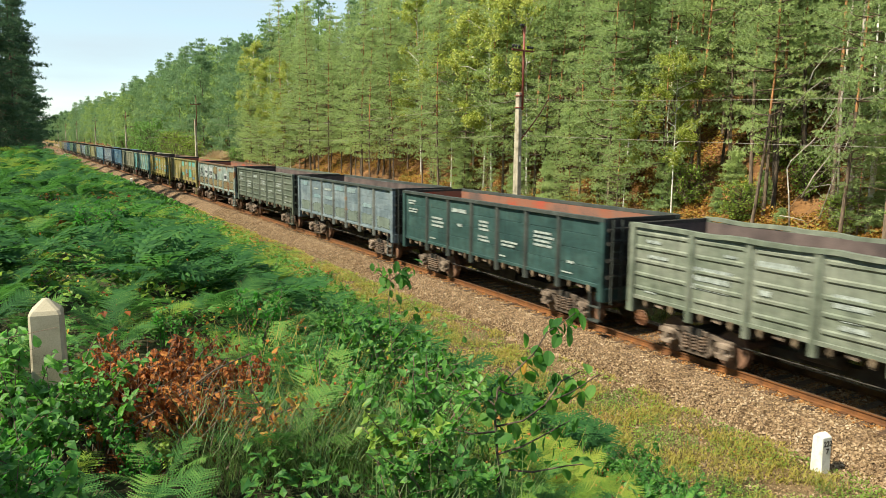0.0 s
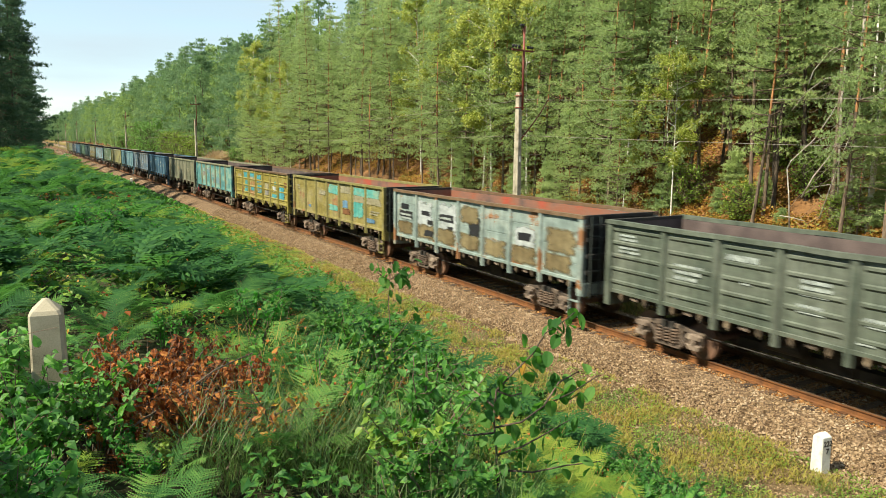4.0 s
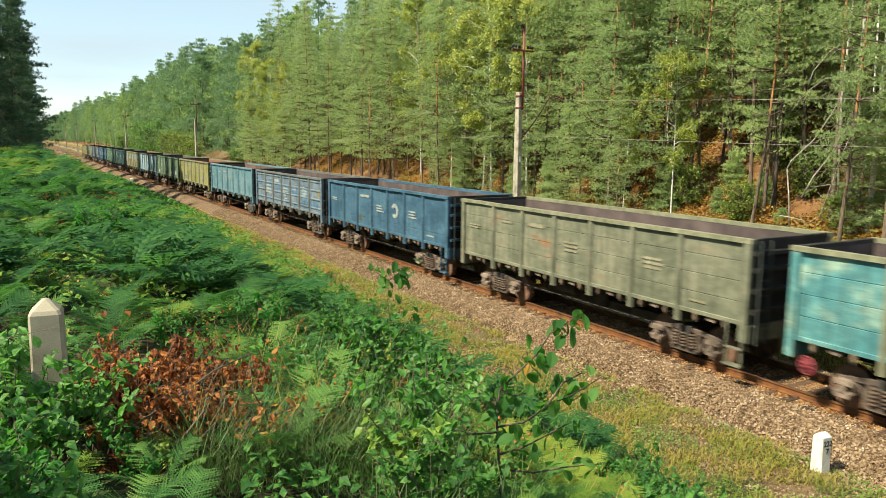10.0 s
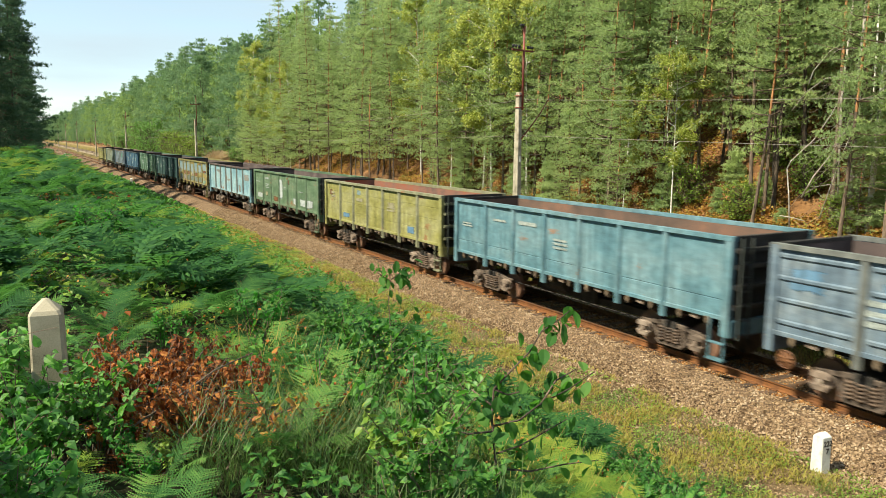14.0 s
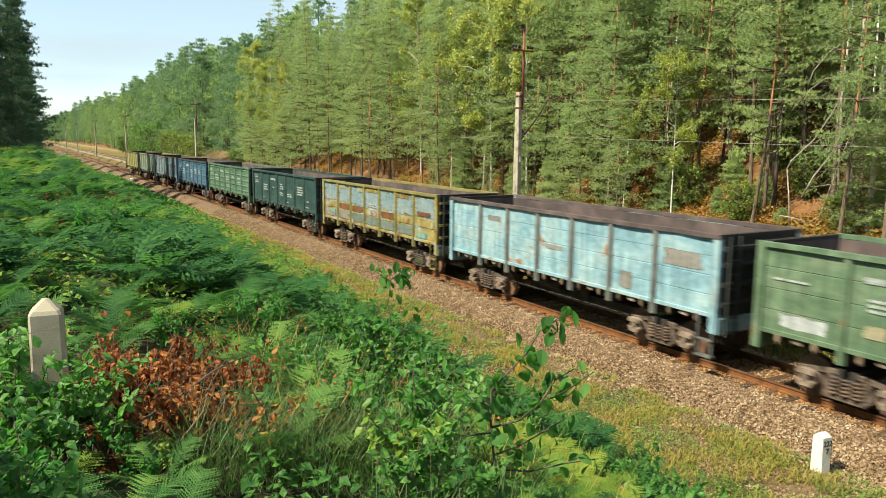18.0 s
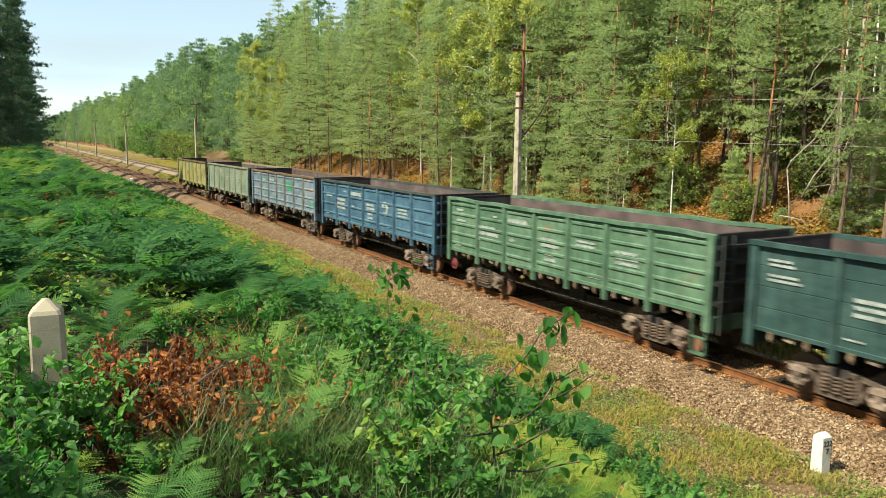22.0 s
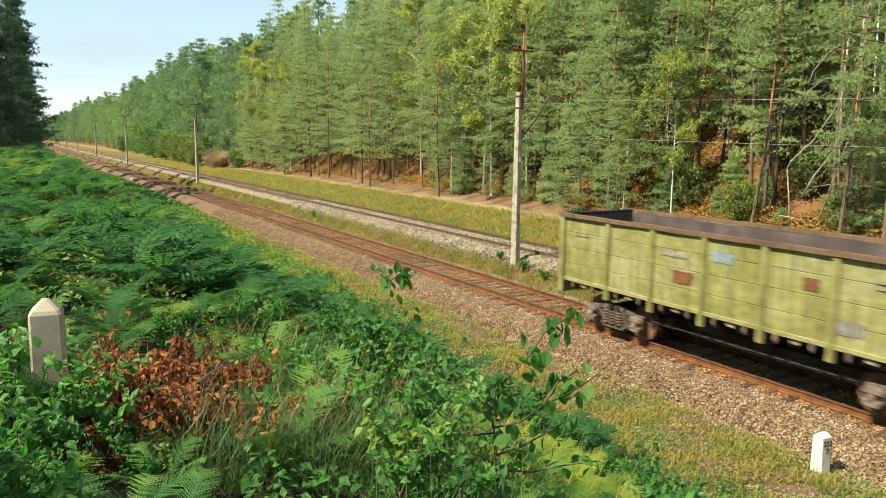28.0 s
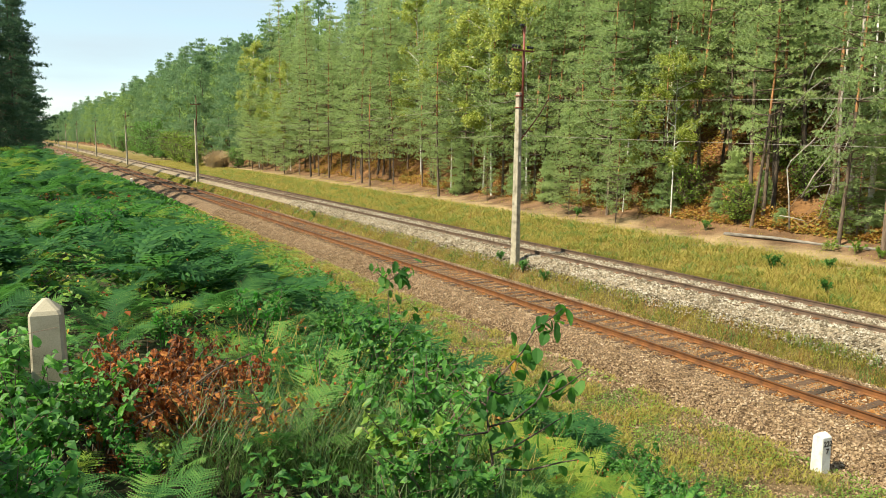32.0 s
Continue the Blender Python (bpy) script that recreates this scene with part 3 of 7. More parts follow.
        for r in range(7):
            block(bm, -1.28, -0.92, y + s * 0.16 - 0.014, y + s * 0.16 + 0.014, 1.05 + r * 0.36, 1.08 + r * 0.36)
        part("ladder", bm, M_POST_DARK, w)
        part("headstock", shape(block, -1.50, 1.50, y - 0.10, y + 0.10, 1.02, 1.42), main, w)
        bm = bmesh.new()
        a, b = sorted((y + s * 0.08, s * (PITCH / 2 - 0.12)))
        block(bm, -0.11, 0.11, a, b, 0.93, 1.15)
        a, b = sorted((s * (PITCH / 2 - 0.30), s * (PITCH / 2 - 0.01)))
        block(bm, -0.24, 0.20, a, b, 0.88, 1.22)
        part("coupler", bm, M_UNDER, w, bevel=0.03)
        bm = bmesh.new()
        yy = s * (HALF - 0.3)
        q = s                                   # one step a side, at opposite corners
        for u in (-0.22, 0.22):
            a, b = sorted((q * 1.50, q * 1.56))
            block(bm, a, b, yy + u - 0.02, yy + u + 0.02, 0.42, 1.42)
        a, b = sorted((q * 1.42, q * 1.62))
        block(bm, a, b, yy - 0.24, yy + 0.24, 0.40, 0.44)
        a, b = sorted((q * 1.46, q * 1.60))
        block(bm, a, b, yy - 0.24, yy + 0.24, 0.82, 0.85)
        part("step", bm, post_mat, w)
    part("floor", shape(block, -SIDE + 0.05, SIDE - 0.05, -HALF + 0.06, HALF - 0.06, SILL - 0.10, SILL - 0.03), inside, w)
    bm = bmesh.new()
    block(bm, -0.32, 0.32, -HALF, HALF, 0.98, SILL - 0.1)
    for y in POST_Y:
        block(bm, -SIDE + 0.05, SIDE - 0.05, y - 0.09, y + 0.09, 1.12, SILL - 0.1)
    part("underframe", bm, M_UNDER, w)
    bm = bmesh.new()
    disc(bm, (0, 0), 0.19, -0.5, 0.5, 14)
    cyl = part("brake_cylinder", bm, M_UNDER, w)
    cyl.matrix_basis = pose(-0.55, 1.2, 0.92, 0, 0, 90)
    bm = bmesh.new()
    disc(bm, (0, 0), 0.21, -0.75, 0.75, 14)
    part("air_tank", bm, M_UNDER, w).matrix_basis = pose(0.45, -1.4, 0.85, 0, 0, 90)
    for x in (-0.25, 0.3):
        part("brake_lever", shape(block, x - 0.03, x + 0.03, -0.35, 0.45, 0.45, 0.98), M_UNDER, w)
    part("brake_beam", shape(block, -0.16, 0.16, -2.9, 2.9, 0.50, 0.72), M_UNDER, w)
    # rod coloured near-black to stand for the shade under the wagon
    part("brake_pull_rod", shape(tube, [(-1.0, -3.1, 0.72), (-1.0, 3.1, 0.72)], 0.018, 6), M_UNDER, w)
    if brake:
        bm = bmesh.new()
        for i in range(24):
            a0, a1 = 2 * math.pi * i / 24, 2 * math.pi * (i + 1) / 24
            tube(bm, [(0, 0.20 * math.cos(a), 0.20 * math.sin(a)) for a in (a0, a1)], 0.022, 5, False)
        for i in range(4):
            a0 = math.pi * i / 4 + 0.3
            tube(bm, [(0, 0.20 * math.cos(a0), 0.20 * math.sin(a0)), (0, -0.20 * math.cos(a0), -0.20 * math.sin(a0))], 0.022, 5)
        disc(bm, (0, 0), 0.06, -0.03, 0.05, 10)
        disc(bm, (0, 0), 0.17, 0.012, 0.03, 18)
        bw = part("brake_wheel", bm, brake, w, "round hand-brake wheel")
        bw.location = (-1.52, HALF - 0.55, 0.92)
    bogie(w, -4.325)
    bogie(w, 4.325)
    return w


def rows_of_train(index, n):
    """Rows for the wagon that many places ahead of the last one."""
    def y(t):
        return 302.03 - 10.2248 * t - 0.005128 * t * t - index * PITCH
    return [(t, pose(TRACK, y(t), 0)) for t in np.linspace(0, 32, n)]


M_GRN_DARK = paint("dark_green_paint", [(0.020, 0.060, 0.058), (0.032, 0.085, 0.080), (0.05, 0.11, 0.10)], 0.08)
M_GREY_GRN = paint("grey_green_paint", [(0.16, 0.19, 0.14), (0.22, 0.25, 0.19), (0.27, 0.29, 0.23)], 0.1)
M_BLUE_GREY = paint("blue_grey_paint", [(0.14, 0.19, 0.225), (0.19, 0.25, 0.285), (0.26, 0.32, 0.35)], 0.1)
M_DARK_GREY = paint("dark_grey_paint", [(0.10, 0.125, 0.095), (0.14, 0.165, 0.125), (0.17, 0.19, 0.15)], 0.1)
M_YELLOW = paint("mustard_paint", [(0.28, 0.225, 0.062), (0.35, 0.285, 0.085), (0.39, 0.33, 0.15)], 0.4)
M_YELLOW_BRIGHT = paint("bright_mustard_paint", [(0.31, 0.25, 0.048), (0.38, 0.31, 0.065), (0.41, 0.35, 0.13)], 0.4)
M_YELLOW_GRN = paint("olive_yellow_paint", [(0.28, 0.265, 0.075), (0.37, 0.345, 0.115), (0.42, 0.40, 0.18)], 0.3)
M_PALE_AQUA = paint("pale_aqua_paint", [(0.24, 0.31, 0.29), (0.34, 0.42, 0.39), (0.43, 0.49, 0.44)], 0.6)
M_TEAL_PATCHY = paint("patchy_teal_paint", [(0.085, 0.28, 0.30), (0.13, 0.36, 0.36), (0.36, 0.52, 0.41)], 0.25, scale=1.2)
M_KHAKI = paint("khaki_paint", [(0.18, 0.19, 0.125), (0.245, 0.25, 0.17), (0.30, 0.29, 0.20)], 0.4)
M_BLUE = paint("blue_paint", [(0.045, 0.12, 0.19), (0.065, 0.16, 0.25), (0.09, 0.20, 0.29)], 0.15)
M_BLUE_WORN = paint("worn_light_blue_paint", [(0.15, 0.215, 0.28), (0.20, 0.27, 0.335), (0.27, 0.33, 0.375)], 0.35, scale=1.3)
M_TEAL = paint("teal_paint", [(0.115, 0.25, 0.305), (0.16, 0.315, 0.37), (0.22, 0.365, 0.41)], 0.25)
M_GREEN = paint("green_paint", [(0.085, 0.175, 0.105), (0.115, 0.225, 0.14), (0.155, 0.27, 0.175)], 0.25)
M_GREEN_WORN = paint("worn_green_paint", [(0.105, 0.18, 0.10), (0.145, 0.235, 0.135), (0.20, 0.28, 0.175)], 0.42)
M_AQUA = paint("light_aqua_paint", [(0.25, 0.45, 0.53), (0.33, 0.55, 0.63), (0.43, 0.60, 0.63)], 0.42)
M_MULTI = paint("patched_yellow_rust_paint", [(0.22, 0.11, 0.05), (0.40, 0.31, 0.08), (0.44, 0.37, 0.16), (0.36, 0.50, 0.52)], 0.45, scale=1.1)
M_PALE_GREEN = paint("pale_green_paint", [(0.17, 0.24, 0.17), (0.25, 0.33, 0.25), (0.30, 0.37, 0.29)], 0.25)
M_TURQUOISE = paint("turquoise_patch_paint", [(0.08, 0.40, 0.36), (0.15, 0.48, 0.42), (0.30, 0.46, 0.34)], 0.3)
M_SKY_PATCH = paint("sky_blue_patch_paint", [(0.09, 0.22, 0.37), (0.16, 0.30, 0.44)], 0.2)
M_GREY_PATCH = paint("grey_patch_paint", [(0.24, 0.22, 0.20), (0.34, 0.32, 0.29)], 0.2)
M_BEIGE_PATCH = paint("beige_patch_paint", [(0.33, 0.29, 0.17), (0.42, 0.38, 0.25)], 0.2)
M_RUST_PATCH = paint("rust_patch_paint", [(0.16, 0.06, 0.03), (0.28, 0.12, 0.05)], 0.0)
M_WHITE_PATCH = paint("white_patch_paint", [(0.48, 0.52, 0.52), (0.62, 0.66, 0.66)], 0.2)
M_BLACK_PATCH = paint("black_graffiti_paint", [(0.015, 0.015, 0.02), (0.03, 0.03, 0.035)], 0.0)
M_GREEN_PATCH = paint("green_graffiti_paint", [(0.04, 0.32, 0.17), (0.10, 0.42, 0.24)], 0.1)
M_CHORD_RUST = paint("rusty_chord_paint", [(0.17, 0.095, 0.052), (0.25, 0.155, 0.09)], 0.0)
M_POST_GREY = paint("grey_post_paint", [(0.17, 0.18, 0.17), (0.24, 0.25, 0.23)], 0.25)
M_POST_TAN = paint("tan_post_paint", [(0.28, 0.28, 0.17), (0.36, 0.35, 0.22)], 0.25)
M_POST_OLIVE = paint("olive_post_paint", [(0.26, 0.23, 0.08), (0.36, 0.31, 0.11)], 0.3)
M_POST_DARK = paint("dark_post_paint", [(0.05, 0.065, 0.06), (0.09, 0.10, 0.09)], 0.1)

# from the last wagon forwards: panel kind, paints of panels, posts and top chord, lining, label, brake wheel, bent edge
TRAIN = [
    ("seams", M_YELLOW_GRN, M_YELLOW_GRN, M_CHORD_RUST, M_RUST_IN, "olive-yellow open freight wagon with a rusty top edge", None, 0.2),
    ("seams", M_PALE_GREEN, M_POST_TAN, M_POST_TAN, M_RUST_IN, "pale green open freight wagon with tan posts", None, 0.1),
    ("ribs4", M_BLUE_WORN, M_POST_GREY, M_CHORD_RUST, M_RUST_IN, "worn light blue open freight wagon with green scrawls", None, 0.6),
    ("ribs4", M_BLUE, M_BLUE, M_POST_DARK, M_RUST_IN, "blue ribbed open freight wagon with a white emblem", None, 0.2),
    ("ribs", M_GREEN, M_GREEN, M_GREEN, M_RUST_IN, "green ribbed open freight wagon with white lettering", M_BRAKE_RED, 0.4),
    ("seams", M_GRN_DARK, M_GRN_DARK, M_GRN_DARK, M_RUST_IN, "dark green open freight wagon with small white lettering", None, 0.1),
    ("seams", M_MULTI, M_POST_OLIVE, M_POST_OLIVE, M_RUST_IN, "yellow, rust and pale blue patched open freight wagon", None, 0.1),
    ("seams", M_AQUA, M_POST_GREY, M_RUST_IN, M_RUST_IN, "light aqua open freight wagon with grey posts", None, 0.3),
    ("seams", M_GREEN_WORN, M_GREEN_WORN, M_GREEN_WORN, M_RUST_IN, "green open freight wagon with white painted squares", None, 0.2),
    ("seams", M_YELLOW_GRN, M_POST_TAN, M_POST_TAN, M_ORANGE_IN, "olive-yellow open freight wagon with an orange rusty inside", None, 0.1),
    ("smooth", M_TEAL, M_TEAL, M_TEAL, M_BROWN_IN, "teal open freight wagon", None, 0.1),
    ("ribs4", M_BLUE_WORN, M_POST_GREY, M_POST_GREY, M_RUST_IN, "weathered blue and grey ribbed open freight wagon", M_RUST_PATCH, 0.2),
    ("smooth", M_BLUE, M_BLUE, M_BLUE, M_RUST_IN, "blue open freight wagon with a white emblem", None, 0.1),
    ("seams", M_KHAKI, M_KHAKI, M_POST_TAN, M_RUST_IN, "khaki open freight wagon", None, 0.1),
    ("seams", M_TEAL_PATCHY, M_POST_TAN, M_POST_TAN, M_RUST_IN, "patchy teal and pale green open freight wagon with tan posts", M_BRAKE_RED, 0.1),
    ("ribs4", M_YELLOW_BRIGHT, M_YELLOW_BRIGHT, M_CHORD_RUST, M_RUST_IN, "mustard open freight wagon with blue scrawls", None, 0.1),
    ("seams", M_YELLOW, M_POST_OLIVE, M_POST_OLIVE, M_ORANGE_IN, "mustard open freight wagon with turquoise and beige patches", None, 0.1),
    ("seams", M_PALE_AQUA, M_PALE_AQUA, M_CHORD_RUST, M_ORANGE_IN, "pale aqua open freight wagon with black scrawls", None, 0.2),
    ("ribs", M_DARK_GREY, M_DARK_GREY, M_DARK_GREY, M_RUST_IN, "dark grey ribbed open freight wagon", None, 0.2),
    ("seams", M_BLUE_GREY, M_POST_GREY, M_POST_DARK, M_RUST_IN, "pale blue-grey open freight wagon with dark top edge", None, 0.1),
    ("seams", M_GRN_DARK, M_POST_DARK, M_POST_DARK, M_ORANGE_IN, "dark green open freight wagon with white lettering", None, 0.1),
    ("ribs", M_GREY_GRN, M_GREY_GRN, M_GREY_GRN, M_RUST_IN, "grey-green ribbed open freight wagon with a bent edge", M_RUST_PATCH, 0.7),
    ("seams", M_KHAKI, M_POST_TAN, M_POST_TAN, M_RUST_IN, "khaki open freight wagon at the head of the row", None, 0.1),
]
WAGONS = [wagon(i, *spec) for i, spec in enumerate(TRAIN)]


# ---- paint work on the wagons' near sides ----
PANEL_Y = (5.36, 3.46, 1.73, 0.0, -1.73, -3.46, -5.36)
M_TAN_STAIN = paint("tan_stain_paint", [(0.20, 0.145, 0.07), (0.31, 0.245, 0.13)], 0.0)
TQ, SB, GP, BP, RP, WP, KP, GN = (M_TURQUOISE, M_SKY_PATCH, M_GREY_PATCH, M_BEIGE_PATCH, M_RUST_PATCH, M_WHITE_PATCH, M_BLACK_PATCH, M_GREEN_PATCH)
M_PALE_SKY = paint("pale_sky_patch_paint", [(0.22, 0.34, 0.375), (0.31, 0.40, 0.41)], 0.35)
M_TEAL_PATCH = paint("teal_patch_paint", [(0.05, 0.33, 0.40), (0.10, 0.42, 0.48)], 0.15)
M_MID_GREEN = paint("grey_green_patch_paint", [(0.16, 0.20, 0.17), (0.22, 0.27, 0.23)], 0.1)
PS, TP, MG = M_PALE_SKY, M_TEAL_PATCH, M_MID_GREEN
for m in (TQ, SB, GP, BP, KP, GN, PS, TP, MG, WP):
    worn(m)
worn(M_TAN_STAIN, soft=0.9)
M_RUST_STAIN = worn(paint("rust_stain_paint", [(0.16, 0.06, 0.03), (0.28, 0.12, 0.05)], 0.0), soft=0.7)
RP = M_RUST_STAIN
M_LETTER = worn(M_MARK.copy(), 13.0, (1, 1, 0.8), 0.3, 9.0)
M_LETTER_TAN = worn(paint("tan_lettering_paint", [(0.36, 0.32, 0.20), (0.46, 0.42, 0.29)], 0.0), 13.0, (1, 1, 0.8), 0.3, 9.0)
# wagon: panel from the rear end, offset along it, height, width, height of the patch, paint
PATCHES = {}
PATCHES[0] = [(3, 0.3, 2.95, 0.7, 0.32, PS), (2, -0.2, 2.25, 0.7, 0.35, RP), (5, 0.55, 1.92, 0.75, 0.34, GP), (4, -0.3, 2.7, 0.4, 0.3, RP)]
PATCHES[2] = [(1, 0.3, 2.9, 0.7, 0.30, GN), (1, -0.3, 2.1, 0.5, 0.22, GN), (2, 0.2, 2.85, 0.5, 0.28, GN), (3, 0.1, 2.8, 1.0, 0.5, M_PALE_GREEN), (4, 0.0, 2.72, 1.2, 0.62, GN),
        (6, -0.4, 1.85, 0.5, 0.35, GN), (5, 0.2, 2.9, 1.0, 0.3, PS), (2, -0.1, 1.75, 0.7, 0.25, GN)]
PATCHES[6] = ([(k, 0.0, 2.86, 1.62 if 0 < k < 6 else 1.8, 0.92, PS) for k in range(7)] + [(k, 0.0, 2.22, 1.5, 0.34, RP if k in (1, 2, 4) else M_MULTI) for k in range(7)]
       + [(k, 0.0, 1.78, 1.55, 0.46, MG if k > 1 else GP) for k in range(6)] + [(6, 0.3, 1.68, 0.9, 0.24, TQ), (0, -0.2, 1.9, 0.9, 0.2, TQ), (1, 0.2, 3.22, 1.0, 0.18, BP),
        (2, -0.3, 3.2, 0.7, 0.2, M_MULTI), (3, 0.0, 3.24, 1.3, 0.16, M_MULTI), (5, 0.2, 3.22, 1.2, 0.18, M_MULTI), (4, 0.3, 2.45, 0.7, 0.2, BP), (6, 0.1, 2.6, 1.2, 0.2, RP)])
PATCHES[7] = [(6, 0.1, 2.75, 1.3, 0.45, GP), (1, 0.0, 2.95, 0.8, 0.2, GP), (5, 0.2, 1.85, 0.5, 0.5, GP), (3, 0.0, 2.35, 0.9, 0.16, GP)]
PATCHES[8] = [(0, -0.1, 1.78, 1.2, 0.34, WP), (3, 0.5, 2.45, 0.62, 1.25, WP), (4, -0.45, 1.85, 0.5, 0.40, WP), (5, -0.2, 1.86, 1.0, 0.42, WP), (6, 0.5, 1.86, 1.0, 0.46, WP),
        (2, -0.1, 1.75, 0.9, 0.3, RP), (1, 0.2, 1.95, 0.5, 0.3, BP), (4, 0.65, 2.95, 0.18, 0.3, RP)]
PATCHES[9] = [(4, 0.0, 2.55, 0.7, 0.62, M_BEIGE_PATCH), (5, -0.2, 1.8, 0.7, 0.3, SB), (2, 0.2, 3.05, 0.5, 0.25, PS), (1, 0.1, 1.80, 0.95, 0.24, SB), (0, 0.3, 2.85, 0.4, 0.3, RP)]
PATCHES[11] = [(0, 0.2, 2.75, 0.9, 0.55, SB), (1, 0.0, 2.6, 1.0, 0.8, SB), (2, -0.2, 2.7, 0.8, 0.6, SB), (3, -0.1, 2.4, 1.3, 0.55, SB), (4, 0.0, 2.55, 1.3, 0.50, SB),
         (5, -0.1, 2.45, 1.35, 0.95, SB), (5, 0.1, 1.78, 1.2, 0.25, M_BLUE), (6, 0.3, 1.9, 1.2, 0.4, SB), (6, -0.5, 2.6, 0.4, 0.6, BP)]
PATCHES[12] = [(2, 0.5, 1.85, 0.4, 0.35, M_DARK_GREY)]
PATCHES[14] = [(1, 0.0, 2.5, 1.1, 0.4, GP), (3, -0.3, 2.05, 0.6, 0.5, GP), (2, 0.1, 2.8, 1.0, 0.4, M_TEAL), (4, 0.1, 2.1, 1.2, 0.5, M_TEAL), (5, -0.1, 2.3, 1.0, 0.5, M_TEAL_PATCHY)]
PATCHES[15] = [(0, -0.2, 2.85, 0.9, 0.35, BP), (1, 0.1, 2.95, 0.9, 0.5, TP), (1, -0.1, 2.35, 0.6, 0.6, TP), (1, 0.0, 1.9, 0.9, 0.25, TP), (2, 0.1, 2.95, 1.1, 0.55, TP),
         (2, 0.0, 2.1, 0.9, 0.36, TP), (3, 0.1, 2.85, 1.0, 0.6, TP), (3, 0.0, 2.15, 1.0, 0.6, TP), (4, 0.0, 2.45, 1.0, 0.4, BP), (4, 0.0, 2.0, 0.9, 0.35, GP),
         (5, -0.2, 2.75, 0.4, 0.2, TP), (5, 0.0, 2.35, 0.7, 0.4, WP), (5, 0.0, 1.85, 1.1, 0.34, TP), (6, 0.35, 2.15, 1.2, 0.85, TP), (6, -0.5, 2.75, 0.6, 0.3, RP)]
PATCHES[16] = [(3, 0.0, 3.0, 1.5, 0.52, TQ), (3, 0.0, 2.02, 1.3, 0.34, TQ), (4, 0.0, 3.08, 1.5, 0.40, BP), (4, 0.1, 2.33, 0.75, 0.42, SB), (4, -0.1, 1.95, 1.1, 0.34, RP),
         (5, 0.0, 3.08, 1.5, 0.44, TQ), (5, 0.1, 2.18, 1.3, 0.86, TQ), (5, 0.0, 2.72, 1.5, 0.34, BP), (6, 0.25, 3.08, 1.6, 0.44, TQ), (6, 0.15, 2.72, 1.75, 0.34, BP),
         (6, 0.5, 1.78, 1.0, 0.24, SB), (1, 0.2, 1.85, 0.4, 0.16, SB), (2, -0.1, 2.72, 1.0, 0.26, BP)]
PATCHES[17] = [(0, 0.0, 2.45, 1.3, 0.35, KP), (0, 0.1, 2.8, 0.8, 0.25, KP), (1, 0.2, 2.55, 1.3, 1.2, WP), (1, 0.1, 2.65, 0.8, 0.22, KP), (1, -0.3, 2.3, 0.5, 0.2, KP), (2, 0.0, 2.5, 1.4, 1.4, WP),
         (2, 0.1, 2.6, 1.2, 0.32, KP), (2, -0.2, 2.2, 0.5, 0.22, KP), (3, -0.3, 2.5, 0.8, 0.8, KP), (4, 0.2, 1.9, 1.2, 0.6, WP), *[(k, 0.1, 1.88, 1.55, 0.66, M_TAN_STAIN) for k in range(7)], (3, 0.1, 2.9, 1.4, 0.7, M_TAN_STAIN), (6, 0.0, 2.6, 1.6, 0.9, M_TAN_STAIN),
         (1, -0.2, 1.85, 0.8, 0.26, KP), (5, 0.0, 2.5, 1.2, 0.7, WP), (5, 0.0, 2.5, 0.8, 0.3, KP)]
PATCHES[19] = [(k, 0.0, 1.84, 1.36 if 0 < k < 6 else 1.5, 0.55, MG) for k in range(7)] + [(k, 0.1, 3.1, 1.2, 0.25, PS) for k in (0, 3, 4)] + [(k, -0.1, 2.5, 1.2, 0.22, PS) for k in (1, 2, 5)]
# wagon: panel, offset, height, width, letter height, rows
TEXT_A = [(0, 0.3, 3.10, 0.7, 0.07, 2), (0, 0.2, 2.75, 0.9, 0.07, 2), (1, 0.0, 2.55, 1.0, 0.10, 3), (2, 0.0, 3.00, 1.25, 0.16, 1), (2, 0.0, 2.45, 0.3, 0.12, 1), (3, 0.0, 2.75, 0.7, 0.09, 3),
          (3, 0.0, 2.2, 0.8, 0.08, 2), (4, 0.1, 2.2, 1.0, 0.08, 2), (5, -0.1, 2.75, 1.1, 0.09, 4), (6, 0.4, 2.0, 0.4, 0.10, 1), (6, 0.6, 1.66, 0.5, 0.05, 1), (1, 0.4, 1.70, 0.5, 0.05, 1),
          (4, 0.5, 1.68, 0.4, 0.06, 1)]
TEXT_B = [(0, 0.2, 3.05, 0.6, 0.10, 1), (0, 0.0, 2.65, 0.9, 0.10, 1), (1, 0.2, 2.55, 1.2, 0.14, 3), (1, -0.3, 3.0, 0.3, 0.08, 1), (2, 0.0, 2.95, 1.35, 0.20, 1), (3, 0.0, 2.55, 1.0, 0.12, 2),
          (3, 0.0, 2.1, 0.6, 0.12, 2), (4, 0.0, 2.7, 0.9, 0.08, 2), (5, 0.0, 2.6, 1.0, 0.10, 3), (2, 0.4, 2.3, 0.3, 0.14, 1), (0, 0.3, 1.68, 0.5, 0.08, 1), (4, -0.4, 1.70, 0.5, 0.07, 1)]
TEXT_C = [(1, 0.0, 2.9, 0.8, 0.09, 1), (2, 0.0, 2.95, 1.1, 0.14, 1), (3, 0.0, 2.6, 0.8, 0.08, 3), (0, 0.2, 2.6, 0.8, 0.06, 2), (5, 0.1, 2.6, 0.8, 0.08, 3), (6, 0.4, 1.75, 0.6, 0.08, 1)]
MARKS = {}
MARKS[0] = [(0, 0.2, 2.9, 0.6, 0.09, 1), (2, 0.0, 2.85, 1.2, 0.20, 1), (5, -0.2, 3.0, 0.5, 0.08, 2), (6, 0.1, 2.75, 1.4, 0.10, 4)]
